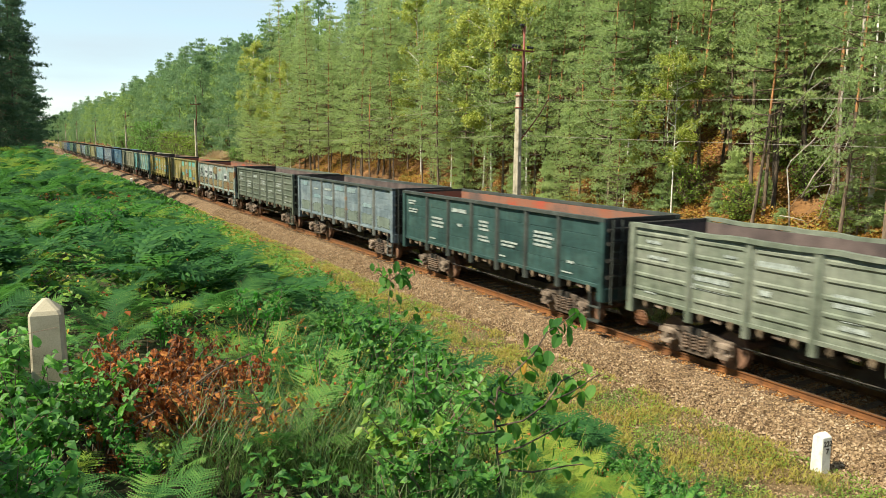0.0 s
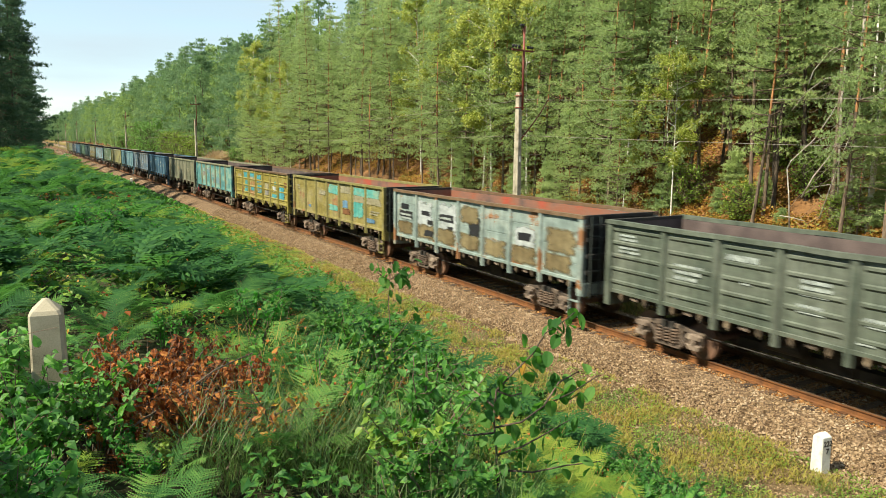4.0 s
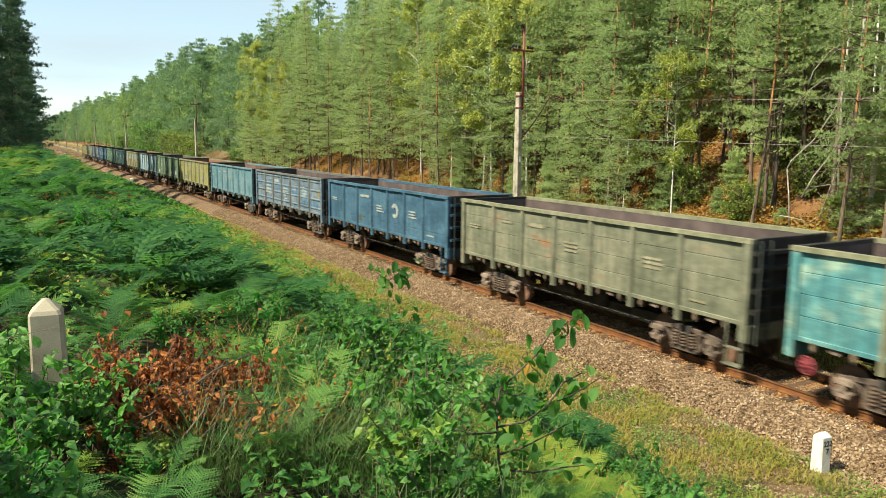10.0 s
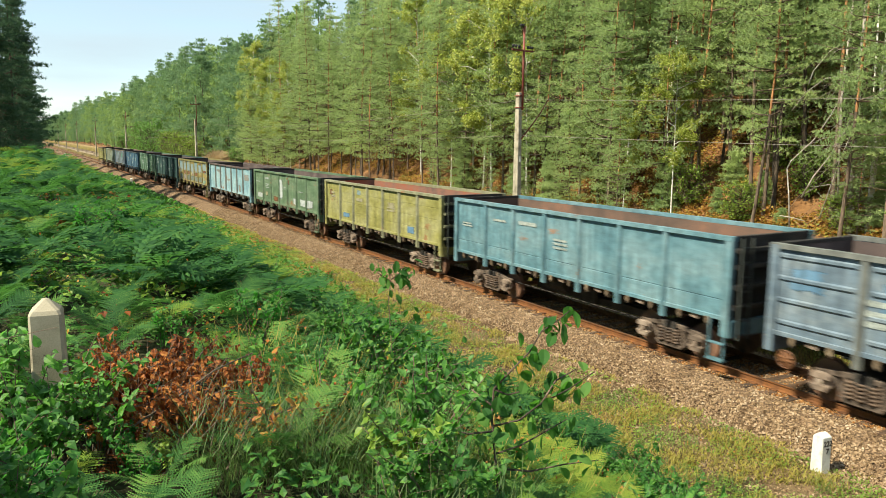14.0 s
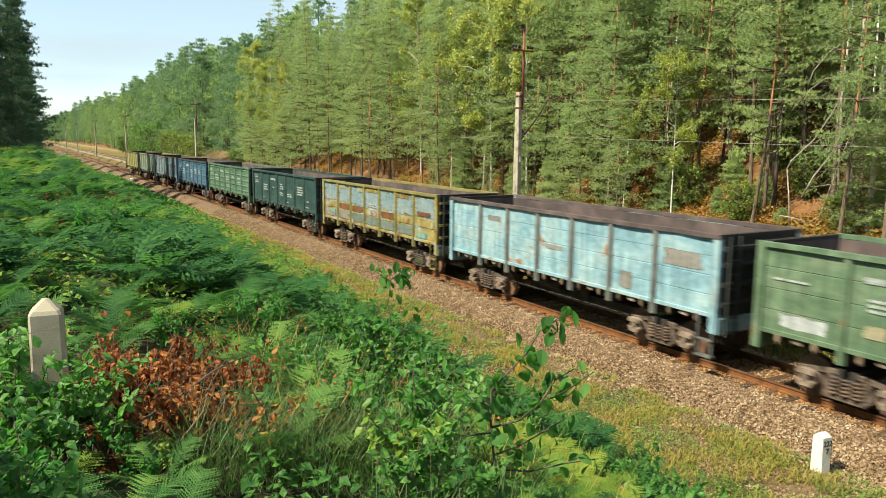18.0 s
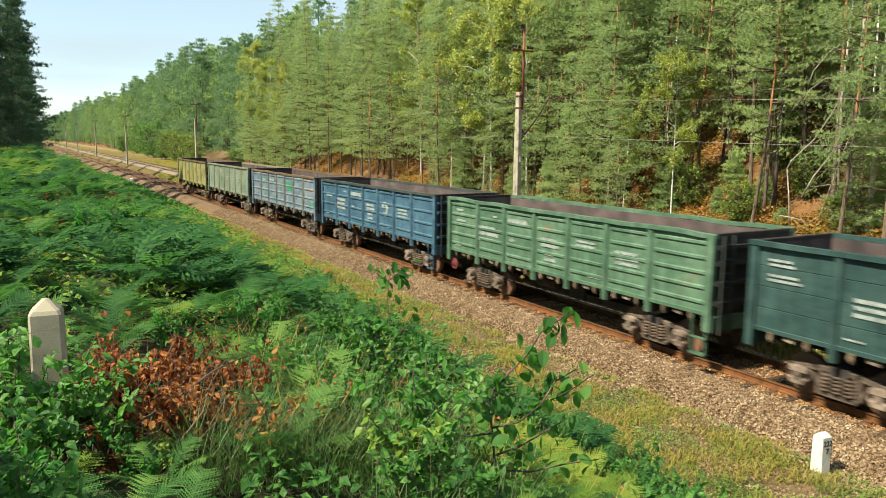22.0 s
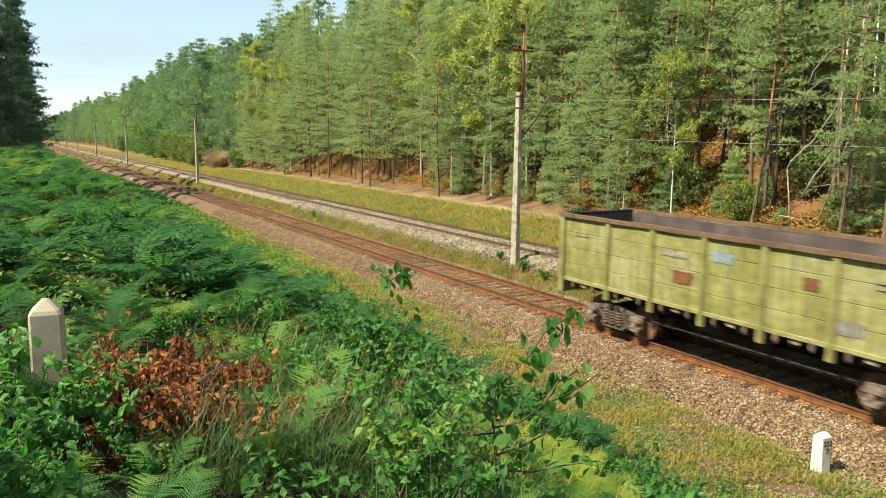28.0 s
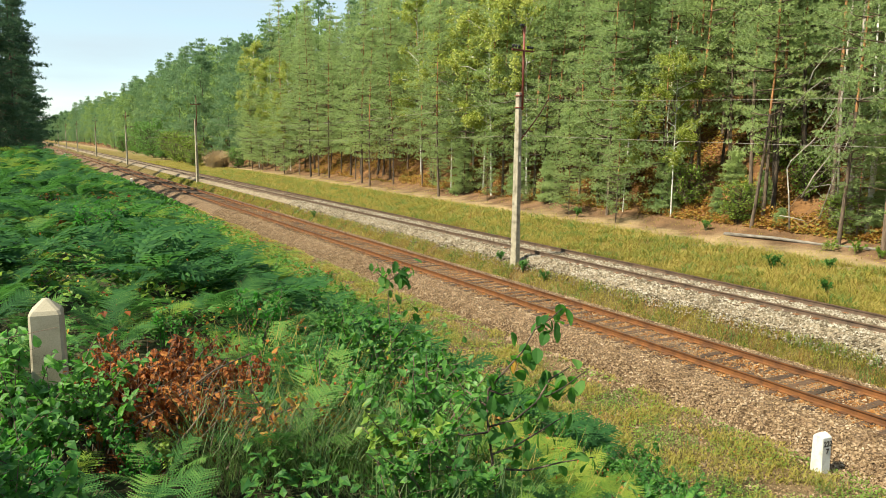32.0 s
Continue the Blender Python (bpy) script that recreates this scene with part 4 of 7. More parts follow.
MARKS[1] = TEXT_C
MARKS[2] = TEXT_C[:2]
MARKS[3] = TEXT_B[1:]
MARKS[4] = TEXT_B
MARKS[5] = TEXT_A
MARKS[6] = TEXT_C[2:4]
MARKS[8] = [(1, 0.0, 3.0, 1.1, 0.14, 1), (0, 0.2, 2.7, 1.0, 0.06, 1), (1, 0.0, 2.6, 0.8, 0.07, 3), (5, 0.1, 2.5, 0.8, 0.06, 1), (3, -0.3, 2.6, 0.5, 0.06, 2)]
MARKS[9] = [(0, 0.0, 2.85, 0.5, 0.12, 2), (2, 0.0, 2.7, 1.1, 0.16, 1), (4, 0.0, 2.6, 0.9, 0.08, 2)]
MARKS[10] = TEXT_C[:4]
MARKS[11] = TEXT_B[2:9]
MARKS[12] = TEXT_C[1:]
MARKS[13] = TEXT_C
MARKS[14] = TEXT_C[:3]
MARKS[15] = [(2, 0.0, 2.85, 1.1, 0.16, 1), (3, 0.0, 2.8, 0.6, 0.06, 3), (3, 0.0, 2.2, 0.7, 0.05, 4)]
MARKS[16] = [(2, -0.1, 2.7, 1.0, 0.15, 1), (0, 0.2, 2.9, 0.4, 0.1, 2), (6, 0.0, 2.25, 1.2, 0.08, 2)]
MARKS[17] = [(0, 0.0, 2.45, 1.1, 0.10, 2), (2, 0.1, 2.6, 1.0, 0.10, 1)]
MARKS[18] = TEXT_A
MARKS[19] = TEXT_C[:2]
MARKS[20] = TEXT_A
MARKS[21] = TEXT_B
for i, rows in PATCHES.items():
    for k, (q, dy, z, w, h, mat) in enumerate(rows):
        p = patch(WAGONS[i], PANEL_Y[q] + dy, z, w, h, mat, i * 50 + k)
        p.location.x -= 0.0011 * k
for i, rows in MARKS.items():
    for k, (q, dy, z, w, h, n) in enumerate(rows):
        mark(WAGONS[i], PANEL_Y[q] + dy, z, w, h, n, M_LETTER_TAN if i in (0, 9, 13, 15, 16) else M_LETTER, i * 50 + k)


def emblem(i, y, z):
    """A round emblem, drawn as plain shapes."""
    bm = bmesh.new()
    arc = [0.5 + 5.0 * k / 14 for k in range(15)]
    prism(bm, [(y + 0.34 * math.cos(a), z + 0.34 * math.sin(a)) for a in arc] + [(y + 0.17 * math.cos(a), z + 0.17 * math.sin(a)) for a in arc[::-1]], 0, -0.006, 0.0)
    part("emblem", bm, M_MARK, WAGONS[i], "white round emblem").location.x = -SIDE - 0.03


for i, q in ((3, 4), (12, 4), (11, 5)):
    emblem(i, PANEL_Y[q] + 0.1, 2.5)
bed_near = ballast_bed(TRACK, RAIL_Z - 0.185, 1.62, 2.62, (-0.60, -0.50), M_BALLAST, "rust-stained crushed stone under the broad-gauge track")
bed_far = ballast_bed(SIDING, SIDING_Z - 0.175, 1.32, 1.75, (0.24, 0.26), M_BALLAST_PALE, "pale crushed stone under the second track")
for s in (-0.795, 0.795):
    rail(TRACK, RAIL_Z, s, M_RAIL, -40, 900, "rusty steel rail of the near track")
for s in (-0.75, 0.75):
    rail(SIDING, SIDING_Z, s, M_RAIL_DARK, -40, 900, "brown steel rail of the second track")


def sleepers(bed, cx, top, y0, y1, step, mat, seed):
    rnd = random.Random(seed)
    me = []
    for k in range(4):
        bm = bmesh.new()
        block(bm, -1.32, 1.32, -0.12, 0.12, -0.16, 0.0)
        for v in bm.verts:
            v.co += Vector((rnd.uniform(-0.04, 0.04), rnd.uniform(-0.012, 0.012), rnd.uniform(-0.012, 0.006)))
        me.append(mesh_of("sleeper", bm, mat, 0.012))
    plate = mesh_of("rail_plate", shape(block, -0.17, 0.17, -0.09, 0.09, 0.0, 0.022), M_RAIL, 0.006)
    y, k = y0, 0
    while y < y1 and k < 290:
        ob = part("sleeper", me[k % 4], None, bed)
        ob.matrix_basis = pose(cx + rnd.uniform(-0.03, 0.03), y, top + rnd.uniform(-0.01, 0.012), 0, 0, rnd.uniform(-0.8, 0.8))
        if y < 36:
            for s in (-0.795, 0.795):
                part("rail_plate", plate, None, ob).location = (s, 0, 0)
        y += step + rnd.uniform(-0.025, 0.025)
        k += 1


sleepers(bed_near, TRACK, RAIL_Z - 0.172, 3.0, 160, 0.56, M_SLEEPER, 4)
sleepers(bed_far, SIDING, SIDING_Z - 0.172, 6.0, 110, 0.60, M_SLEEPER, 5)


def pebbles(name, count, box, top, size, mat, label, seed):
    """Loose stones, each a squashed octahedron, on a bed whose height is given across the track."""
    rng = np.random.default_rng(seed)
    x = rng.uniform(box[0], box[1], count)
    y = box[2] + (box[3] - box[2]) * rng.random(count) ** 1.5
    z = np.interp(x, *top)
    r = rng.uniform(size[0], size[1], count) * (1 + 0.5 * (rng.random(count) > 0.93))
    ring = np.array([(1, 0, 0), (0, 1, 0), (-1, 0, 0), (0, -1, 0), (0, 0, 0.8), (0, 0, -0.8)])
    v = ring[None] * r[:, None, None] * rng.uniform(0.6, 1.25, (count, 6, 3)) + rng.normal(0, 0.012, (count, 6, 3))
    a = rng.uniform(0, 6.28, count)
    c, s = np.cos(a), np.sin(a)
    v = np.stack([v[..., 0] * c[:, None] - v[..., 1] * s[:, None], v[..., 0] * s[:, None] + v[..., 1] * c[:, None], v[..., 2]], -1)
    v += np.stack([x, y, z], -1)[:, None]
    f = np.array([(0, 1, 4), (1, 2, 4), (2, 3, 4), (3, 0, 4), (1, 0, 5), (2, 1, 5), (3, 2, 5), (0, 3, 5)])
    faces = (np.arange(count)[:, None, None] * 6 + f[None]).reshape(-1, 3)
    ob = new(name, raw(name, v.reshape(-1, 3).tolist(), faces.tolist(), mat))
    tagged(ob, label, "gravel", kind="stuff")


NEAR_TOP = ((8.5, 10, 11.8, 13.2, 13.60, 14.6, 15.3, 17.1, 17.84, 18.47, 19), (0.0, -0.42, -0.52, -0.52, -0.56, -0.125, -0.14, -0.14, -0.125, -0.44, -0.3))
FAR_TOP = ((18.6, 19.53, 19.96, 22.6, 23.03), (0.0, 0.26, SIDING_Z - 0.175, SIDING_Z - 0.175, 0.27))
pebbles("track_gravel", 80000, (13.2, 18.7, 5.0, 62.0), NEAR_TOP, (0.016, 0.034), M_STONE, "loose rust-stained ballast stones", 11)
pebbles("shoulder_gravel", 44000, (9.8, 14.2, 4.0, 36.0), NEAR_TOP, (0.011, 0.030), M_STONE, "brown stones scattered on the shoulder", 12)
pebbles("siding_spill", 10000, (19.0, 19.8, 8.0, 60.0), ((18.5, 19.2, 19.8), (-0.40, 0.17, 0.28)), (0.02, 0.045), M_STONE_PALE, "pale stones spilled beside the bed", 15)
pebbles("siding_gravel", 42000, (19.5, 23.1, 8.0, 60.0), FAR_TOP, (0.025, 0.055), M_STONE_PALE, "loose pale ballast stones", 13)

pebbles("rust_gravel", 36000, (15.05, 17.35, 6.0, 70.0), (NEAR_TOP[0], [z + 0.005 for z in NEAR_TOP[1]]), (0.016, 0.032), M_STONE_RUST, "rust-soaked stones between the rails", 14)

# ---- plants: materials ----
M_NEEDLE = material("pine_needles", [(0.22, (0.165, 0.232, 0.105)), (0.5, (0.285, 0.37, 0.16)), (0.78, (0.40, 0.47, 0.185))], scale=0.6, fine=6.0, rough=0.6,
                    bump=0, island=0.35, vary=0.3, specular=0.3, through=(0.40, 0.53, 0.20))
M_NEEDLE_DARK = material("spruce_needles", [(0.25, (0.045, 0.095, 0.066)), (0.5, (0.072, 0.14, 0.085)), (0.75, (0.11, 0.18, 0.10))], scale=0.6, fine=6.0,
                         rough=0.6, bump=0, island=0.35, vary=0.2, specular=0.3, through=(0.06, 0.12, 0.05))
M_LEAF_LIGHT = material("birch_leaves", [(0.25, (0.22, 0.27, 0.05)), (0.5, (0.36, 0.40, 0.085)), (0.75, (0.48, 0.49, 0.12))], scale=0.8, fine=6.0, rough=0.5, bump=0,
                        island=0.4, vary=0.3, through=(0.32, 0.38, 0.07))
M_LEAF = material("shrub_leaves", [(0.2, (0.020, 0.085, 0.020)), (0.5, (0.050, 0.16, 0.032)), (0.8, (0.13, 0.28, 0.055))], scale=0.8, fine=9.0, rough=0.55, bump=0, specular=0.25,
                  island=0.6, vary=0.35, through=(0.08, 0.24, 0.03))
M_LEAF_AUTUMN = material("yellow_and_red_leaves", [(0.2, (0.30, 0.05, 0.02)), (0.5, (0.42, 0.16, 0.03)), (0.8, (0.42, 0.32, 0.05))], scale=0.8, fine=9.0, rough=0.5,
                         bump=0, island=0.6, through=(0.4, 0.2, 0.03))
M_FERN = material("fern_fronds", [(0.2, (0.019, 0.072, 0.024)), (0.5, (0.050, 0.145, 0.036)), (0.8, (0.15, 0.27, 0.06))], scale=0.6, fine=9.0, rough=0.7, bump=0, specular=0.14,
                  island=0.5, vary=0.45, through=(0.08, 0.22, 0.045))
M_DRY = material("dry_brown_fronds", [(0.2, (0.05, 0.016, 0.007)), (0.5, (0.28, 0.076, 0.014)), (0.8, (0.50, 0.21, 0.045))], scale=2.0, fine=9.0, rough=0.7, bump=0,
                 island=0.6, vary=0.2, through=(0.25, 0.07, 0.02))
M_GRASS = material("green_grass", [(0.2, (0.05, 0.11, 0.02)), (0.5, (0.10, 0.17, 0.032)), (0.8, (0.20, 0.24, 0.07))], scale=0.5, fine=6.0, rough=0.55, bump=0, island=0.5,
                   through=(0.14, 0.24, 0.04))
# darker copy of M_GRASS with the bank top's partial shade in its colour
M_GRASS_SHADED = material("shaded_bank_grass", [(0.2, (0.03, 0.075, 0.02)), (0.5, (0.06, 0.125, 0.032)), (0.8, (0.15, 0.20, 0.065))], scale=0.5, fine=6.0, rough=0.5, bump=0, island=0.6,
                        through=(0.08, 0.16, 0.03))
M_STRAW = material("dry_grass", [(0.2, (0.15, 0.17, 0.025)), (0.5, (0.31, 0.26, 0.05)), (0.8, (0.42, 0.31, 0.09))], scale=0.35, fine=5.0, rough=0.65, bump=0, island=0.5,
                   through=(0.3, 0.26, 0.06))
M_RUSTY_GRASS = material("rusty_grass", [(0.2, (0.20, 0.11, 0.03)), (0.5, (0.30, 0.17, 0.05)), (0.8, (0.38, 0.26, 0.10))], scale=0.5, fine=5.0, rough=0.65, bump=0, island=0.5,
                         through=(0.3, 0.17, 0.05))
M_BARK = material("grey_brown_bark", [(0.3, (0.04, 0.03, 0.022)), (0.7, (0.17, 0.12, 0.085))], scale=3.0, stretch=(4, 4, 0.7), rough=0.95, bump=0.8, vary=0.3)
M_BARK_ORANGE = material("orange_pine_bark", [(0.3, (0.19, 0.085, 0.035)), (0.7, (0.42, 0.20, 0.085))], scale=3.0, stretch=(4, 4, 0.8), rough=0.9, bump=0.6, vary=0.3)
M_BIRCH_BARK = material("white_birch_bark", [(0.30, (0.05, 0.045, 0.04)), (0.40, (0.50, 0.47, 0.42)), (0.8, (0.68, 0.65, 0.60))], scale=2.5, stretch=(1, 1, 6), rough=0.7,
                        bump=0.2)
M_DEAD = material("bare_grey_wood", [(0.3, (0.15, 0.125, 0.10)), (0.7, (0.36, 0.32, 0.27))], scale=3.0, rough=0.9, bump=0.3)


# ---- trees ----
def unit(a):
    return a / np.maximum(np.linalg.norm(a, axis=-1, keepdims=True), 1e-6)


def tufts(rng, p, d, per, length, width, droop=0.0):
    """Needle tufts: per slim triangles round every place p, fanning about the direction d."""
    p, d = np.repeat(p, per, 0), np.repeat(d, per, 0)
    n = len(p)
    way = unit(d * 0.8 + rng.normal(0, 0.75, (n, 3)) + np.array((0, 0, 0.35 - droop)))
    side = unit(np.cross(way, rng.normal(0, 1, (n, 3))))
    ln = (length * rng.uniform(0.6, 1.25, n))[:, None]
    wd = (width * rng.uniform(0.7, 1.3, n))[:, None]
    return np.stack([p - side * wd, p + side * wd, p + way * ln], 1)


def pine(seed, height, base, spread, clumps, per, size=1.0, needle=None, cone=0.5, trunk_r=None, slim=0.05, bare=False, full=1.6):
    """Trunk mesh (bark grey below, orange above) with limbs, and crown mesh, of a pine."""
    rng = np.random.default_rng(seed)
    rnd = random.Random(seed)
    r0 = trunk_r or height * 0.0055
    lean = (rng.normal(0, 0.02, 2) * height).tolist()
    bend = (rng.normal(0, 0.012, 2) * height).tolist()

    def stem(z):
        u = z / height
        return Vector((lean[0] * u + bend[0] * math.sin(3 * u), lean[1] * u + bend[1] * math.sin(3 * u), z))
    bm = bmesh.new()
    zs = np.linspace(-0.4, height, 12).tolist()
    tube(bm, [stem(z) for z in zs], [max(0.02, r0 * (1 - max(0, z) / height) ** 0.8 * (1.25 if z < 0.3 else 1)) for z in zs], 7, False)
    stem_faces = len(bm.faces)
    places, ways = [], []
    z = base
    while z < height - 0.3:
        u = (z - base) / (height - base)
        reach = spread * (1 - u ** full) * (0.55 + 0.45 * min(1, u * 4)) if cone < 0.6 else spread * (1 - u) ** 0.8 + 0.15
        for k in range(rnd.randint(3, 5)):
            a = rnd.uniform(0, 2 * math.pi)
            ln = max(0.35, reach * rnd.uniform(0.55, 1.15))
            rise = rnd.uniform(-0.05, 0.45) if cone < 0.6 else rnd.uniform(-0.45, 0.05)
            c = stem(z)
            tip = c + Vector((math.cos(a) * ln, math.sin(a) * ln, ln * rise))
            mid = (c + tip) / 2 + Vector((0, 0, -0.08 * ln))
            if not bare:
                tube(bm, [c, mid, tip], [0.02 + 0.010 * ln, 0.012 + 0.004 * ln, 0.006], 4, False)
            # needle pads towards the limb's end, flat below and full above
            pads = max(2, int(2.2 + 3.2 * ln / spread))
            w = np.sort(rng.uniform(0.35, 1.05, pads))
            pad = np.outer(1 - w, c) + np.outer(w, tip) + rng.normal(0, 0.16 * ln ** 0.8, (pads, 3)) * (0.4 + w[:, None]) * np.array((1, 1, 0.4))
            n = max(2, int(clumps * 0.62))
            pts = np.repeat(pad, n, 0) + rng.normal(0, 1, (pads * n, 3)) * np.array((0.30, 0.30, 0.085)) * (spread / 3.3) ** 0.5
            places.append(pts)
            ways.append(np.repeat([np.array(tip - c) / ln * 0.6 + np.array((0, 0, 0.55))], pads * n, 0))
        z += rnd.uniform(0.35, 0.75) * height / 18
    # bare dead stubs below the crown
    for k in range(0 if bare else 8):
        zz = rnd.uniform(base * 0.35, base)
        a, ln = rnd.uniform(0, 6.28), rnd.uniform(0.4, 1.4)
        c = stem(zz)
        tube(bm, [c, c + Vector((math.cos(a) * ln, math.sin(a) * ln, rnd.uniform(-0.3, 0.3)))], [0.02, 0.006], 3, False)
    trunk = mesh_of("trunk", bm, M_BARK)
    trunk.materials.append(M_BARK_ORANGE)
    if cone < 0.6:
        for f in trunk.polygons:
            f.material_index = 1 if f.index < stem_faces and f.center.z > height * 0.36 else 0
    v = tufts(rng, np.concatenate(places), np.concatenate(ways), per, 0.42 * size, slim)
    return trunk, tris("crown", v, needle or M_NEEDLE)


def leafy(seed, height, base, spread, count, leaf, mat, bark, stems=1, trunk_r=None, bare=False):
    """Trunk and crown meshes of a broad-leaved tree: limbs fork into twigs that carry loose leaves."""
    rng = np.random.default_rng(seed)
    rnd = random.Random(seed)
    bm = bmesh.new()
    tips = []
    for s in range(stems):
        a = rnd.uniform(0, 6.28)
        off = Vector((math.cos(a), math.sin(a), 0)) * (0.0 if stems == 1 else spread * 0.25)
        top = Vector((rnd.uniform(-0.06, 0.06) * height, rnd.uniform(-0.06, 0.06) * height, height)) + off * 2
        r0 = trunk_r or height * 0.009
        pts = [off * 0.3 + (top - off * 0.3) * u + Vector((0, 0, -0.3 if u == 0 else 0)) for u in np.linspace(0, 1, 9).tolist()]
        tube(bm, pts, [max(0.01, r0 * (1 - u) ** 0.8) for u in np.linspace(0, 1, 9).tolist()], 6, False)
        z = base
        while z < height * 0.97:
            u = (z - base) / (height - base)
            ln = spread * (math.sin(math.pi * (0.2 + 0.75 * u)) ** 0.8) * rnd.uniform(0.6, 1.1)
            a = rnd.uniform(0, 6.28)
            c = off * 0.3 + (top - off * 0.3) * (z / height)
            tip = c + Vector((math.cos(a) * ln, math.sin(a) * ln, ln * rnd.uniform(0.2, 0.8)))
            if not bare:
                tube(bm, [c, (c + tip) / 2 + Vector((0, 0, 0.1 * ln)), tip], [0.02 + 0.01 * ln, 0.015 + 0.004 * ln, 0.006], 4, False)
            for q in range(5):
                b = c.lerp(tip, rnd.uniform(0.35, 1.0))
                e = b + Vector((rnd.gauss(0, 0.28), rnd.gauss(0, 0.28), rnd.gauss(-0.05, 0.25))) * ln * 0.8
                if not bare:
                    tube(bm, [b, e], [0.01, 0.004], 3, False)
                tips.append((b, e))
            z += rnd.uniform(0.2, 0.5) * height / 14
    ends = np.array([[*b, *e] for b, e in tips])
    pick = rng.integers(0, len(ends), count)
    w = rng.random(count)[:, None]
    p = ends[pick, :3] * (1 - w) + ends[pick, 3:] * w + rng.normal(0, 0.10 * spread ** 0.5, (count, 3))
    way = unit(rng.normal(0, 1, (count, 3)) + np.array((0, 0, -0.5)))
    side = unit(np.cross(way, rng.normal(0, 1, (count, 3))))
    ln = (leaf * rng.uniform(0.7, 1.3, count))[:, None]
    a, b = p - side * ln * 0.4 + way * ln * 0.4, p + side * ln * 0.4 + way * ln * 0.4
    v = np.concatenate([np.stack([p, a, b], 1), np.stack([a, p + way * ln * 1.1, b], 1)])
    v = v.reshape(2, count, 3, 3).transpose(1, 0, 2, 3).reshape(-1, 3, 3)
    return mesh_of("trunk", bm, bark), tris("crown", v, mat)


def plant(name, meshes, m, label, category, group=""):
    """A tree of a trunk and a crown, standing at the pose m."""
    e = new(name)
    e.matrix_basis = m
    tagged(e, label, category, group)
    for n, me in zip(("trunk", "crown"), meshes):
        part(n, me, None, e)
    return e


def stand(x, y, turn=0.0, sink=0.05, size=1.0):
    return pose(x, y, float(ground_z(x, y)) - sink, 0, 0, turn) @ Matrix.Scale(size, 4)


PINES_TALL = [pine(20 + k, 19 + 1.0 * k, 5.0 - 0.3 * k, 3.1 + 0.1 * k, 13, 9, 0.50, slim=0.019) for k in range(4)]
PINES_MID = [pine(25 + k, 18 + 1.5 * k, 3.2, 3.1, 13, 9, 0.48, slim=0.018) for k in range(4)]
PINES_LOW = [pine(30 + k, 12 + 2.5 * k, 0.9 + 0.4 * k, 2.9, 13, 10, 0.46, slim=0.017) for k in range(4)]
# distant pines, bluer than M_NEEDLE: air haze is put into the colour
M_FAR_HAZED = material("hazed_far_canopy", [(0.25, (0.085, 0.16, 0.10)), (0.5, (0.15, 0.24, 0.135)), (0.75, (0.23, 0.33, 0.16))], scale=0.09, fine=1.5, rough=0.6, bump=0, island=0.3,
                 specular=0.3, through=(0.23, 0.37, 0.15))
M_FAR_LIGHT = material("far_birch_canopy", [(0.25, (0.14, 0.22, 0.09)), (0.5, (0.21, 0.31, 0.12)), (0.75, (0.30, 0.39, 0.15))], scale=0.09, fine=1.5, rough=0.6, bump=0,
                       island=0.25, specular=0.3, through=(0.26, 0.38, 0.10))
PINES_FAR = [pine(40 + k, 17 + 1.5 * k, 1.2, 3.9, 7, 5, 0.95, M_FAR_HAZED, slim=0.075, bare=True, full=3.5) for k in range(4)] + [
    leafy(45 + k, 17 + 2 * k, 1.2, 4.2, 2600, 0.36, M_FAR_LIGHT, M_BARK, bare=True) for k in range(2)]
BIRCHES = [leafy(50 + k, 17 + 2 * k, 5.0, 3.3, 15000, 0.155, M_LEAF_LIGHT, M_BIRCH_BARK, 1, 0.085) for k in range(2)]
M_WILLOW = material("willow_leaves", [(0.25, (0.06, 0.15, 0.035)), (0.5, (0.12, 0.25, 0.055)), (0.75, (0.21, 0.36, 0.09))], scale=0.8, fine=6.0, rough=0.5, bump=0,
                    island=0.4, vary=0.3, through=(0.16, 0.34, 0.06))
BUSH = leafy(60, 3.2, 0.2, 1.7, 4200, 0.12, M_WILLOW, M_BARK, 4, 0.03)

rnd = random.Random(7)
# forest edge and the trees close behind it
y = 8.0
while y < 130:
    for x0 in (34.8, 37.4, 41.0, 46.0, 52.0):
        if x0 > 45 and y > 85:
            continue
        x, yy = x0 + rnd.uniform(-1.4, 1.4), y + rnd.uniform(-1.2, 1.2)
        low = x0 < 38 and rnd.random() < (0.85 if x0 < 36 else 0.4) and not 46 < yy < 98
        open_slope = 18 < yy < 32 and x0 < 47
        if open_slope and rnd.random() < (0.80 if x0 < 40 else 0.22):
            continue
        if 30 < yy < 46 and x0 < 44 and rnd.random() < 0.42:
            continue
        low = low and not open_slope
        slim_mid = open_slope and rnd.random() < 0.6
        pick = rnd.choice(PINES_LOW if low else PINES_MID if (slim_mid and x0 > 40) or (x0 < 38 and not open_slope) else PINES_TALL)
        plant("pine_tree", pick, stand(x, yy, rnd.uniform(0, 360), size=rnd.uniform(0.85, 1.15)),
              "bushy Scots pine with branches low over the sandy edge" if low else "tall Scots pine with orange bark and bare lower trunk",
              "tree", "pines of the forest")
    y += 2.9 if y < 60 else 3.6
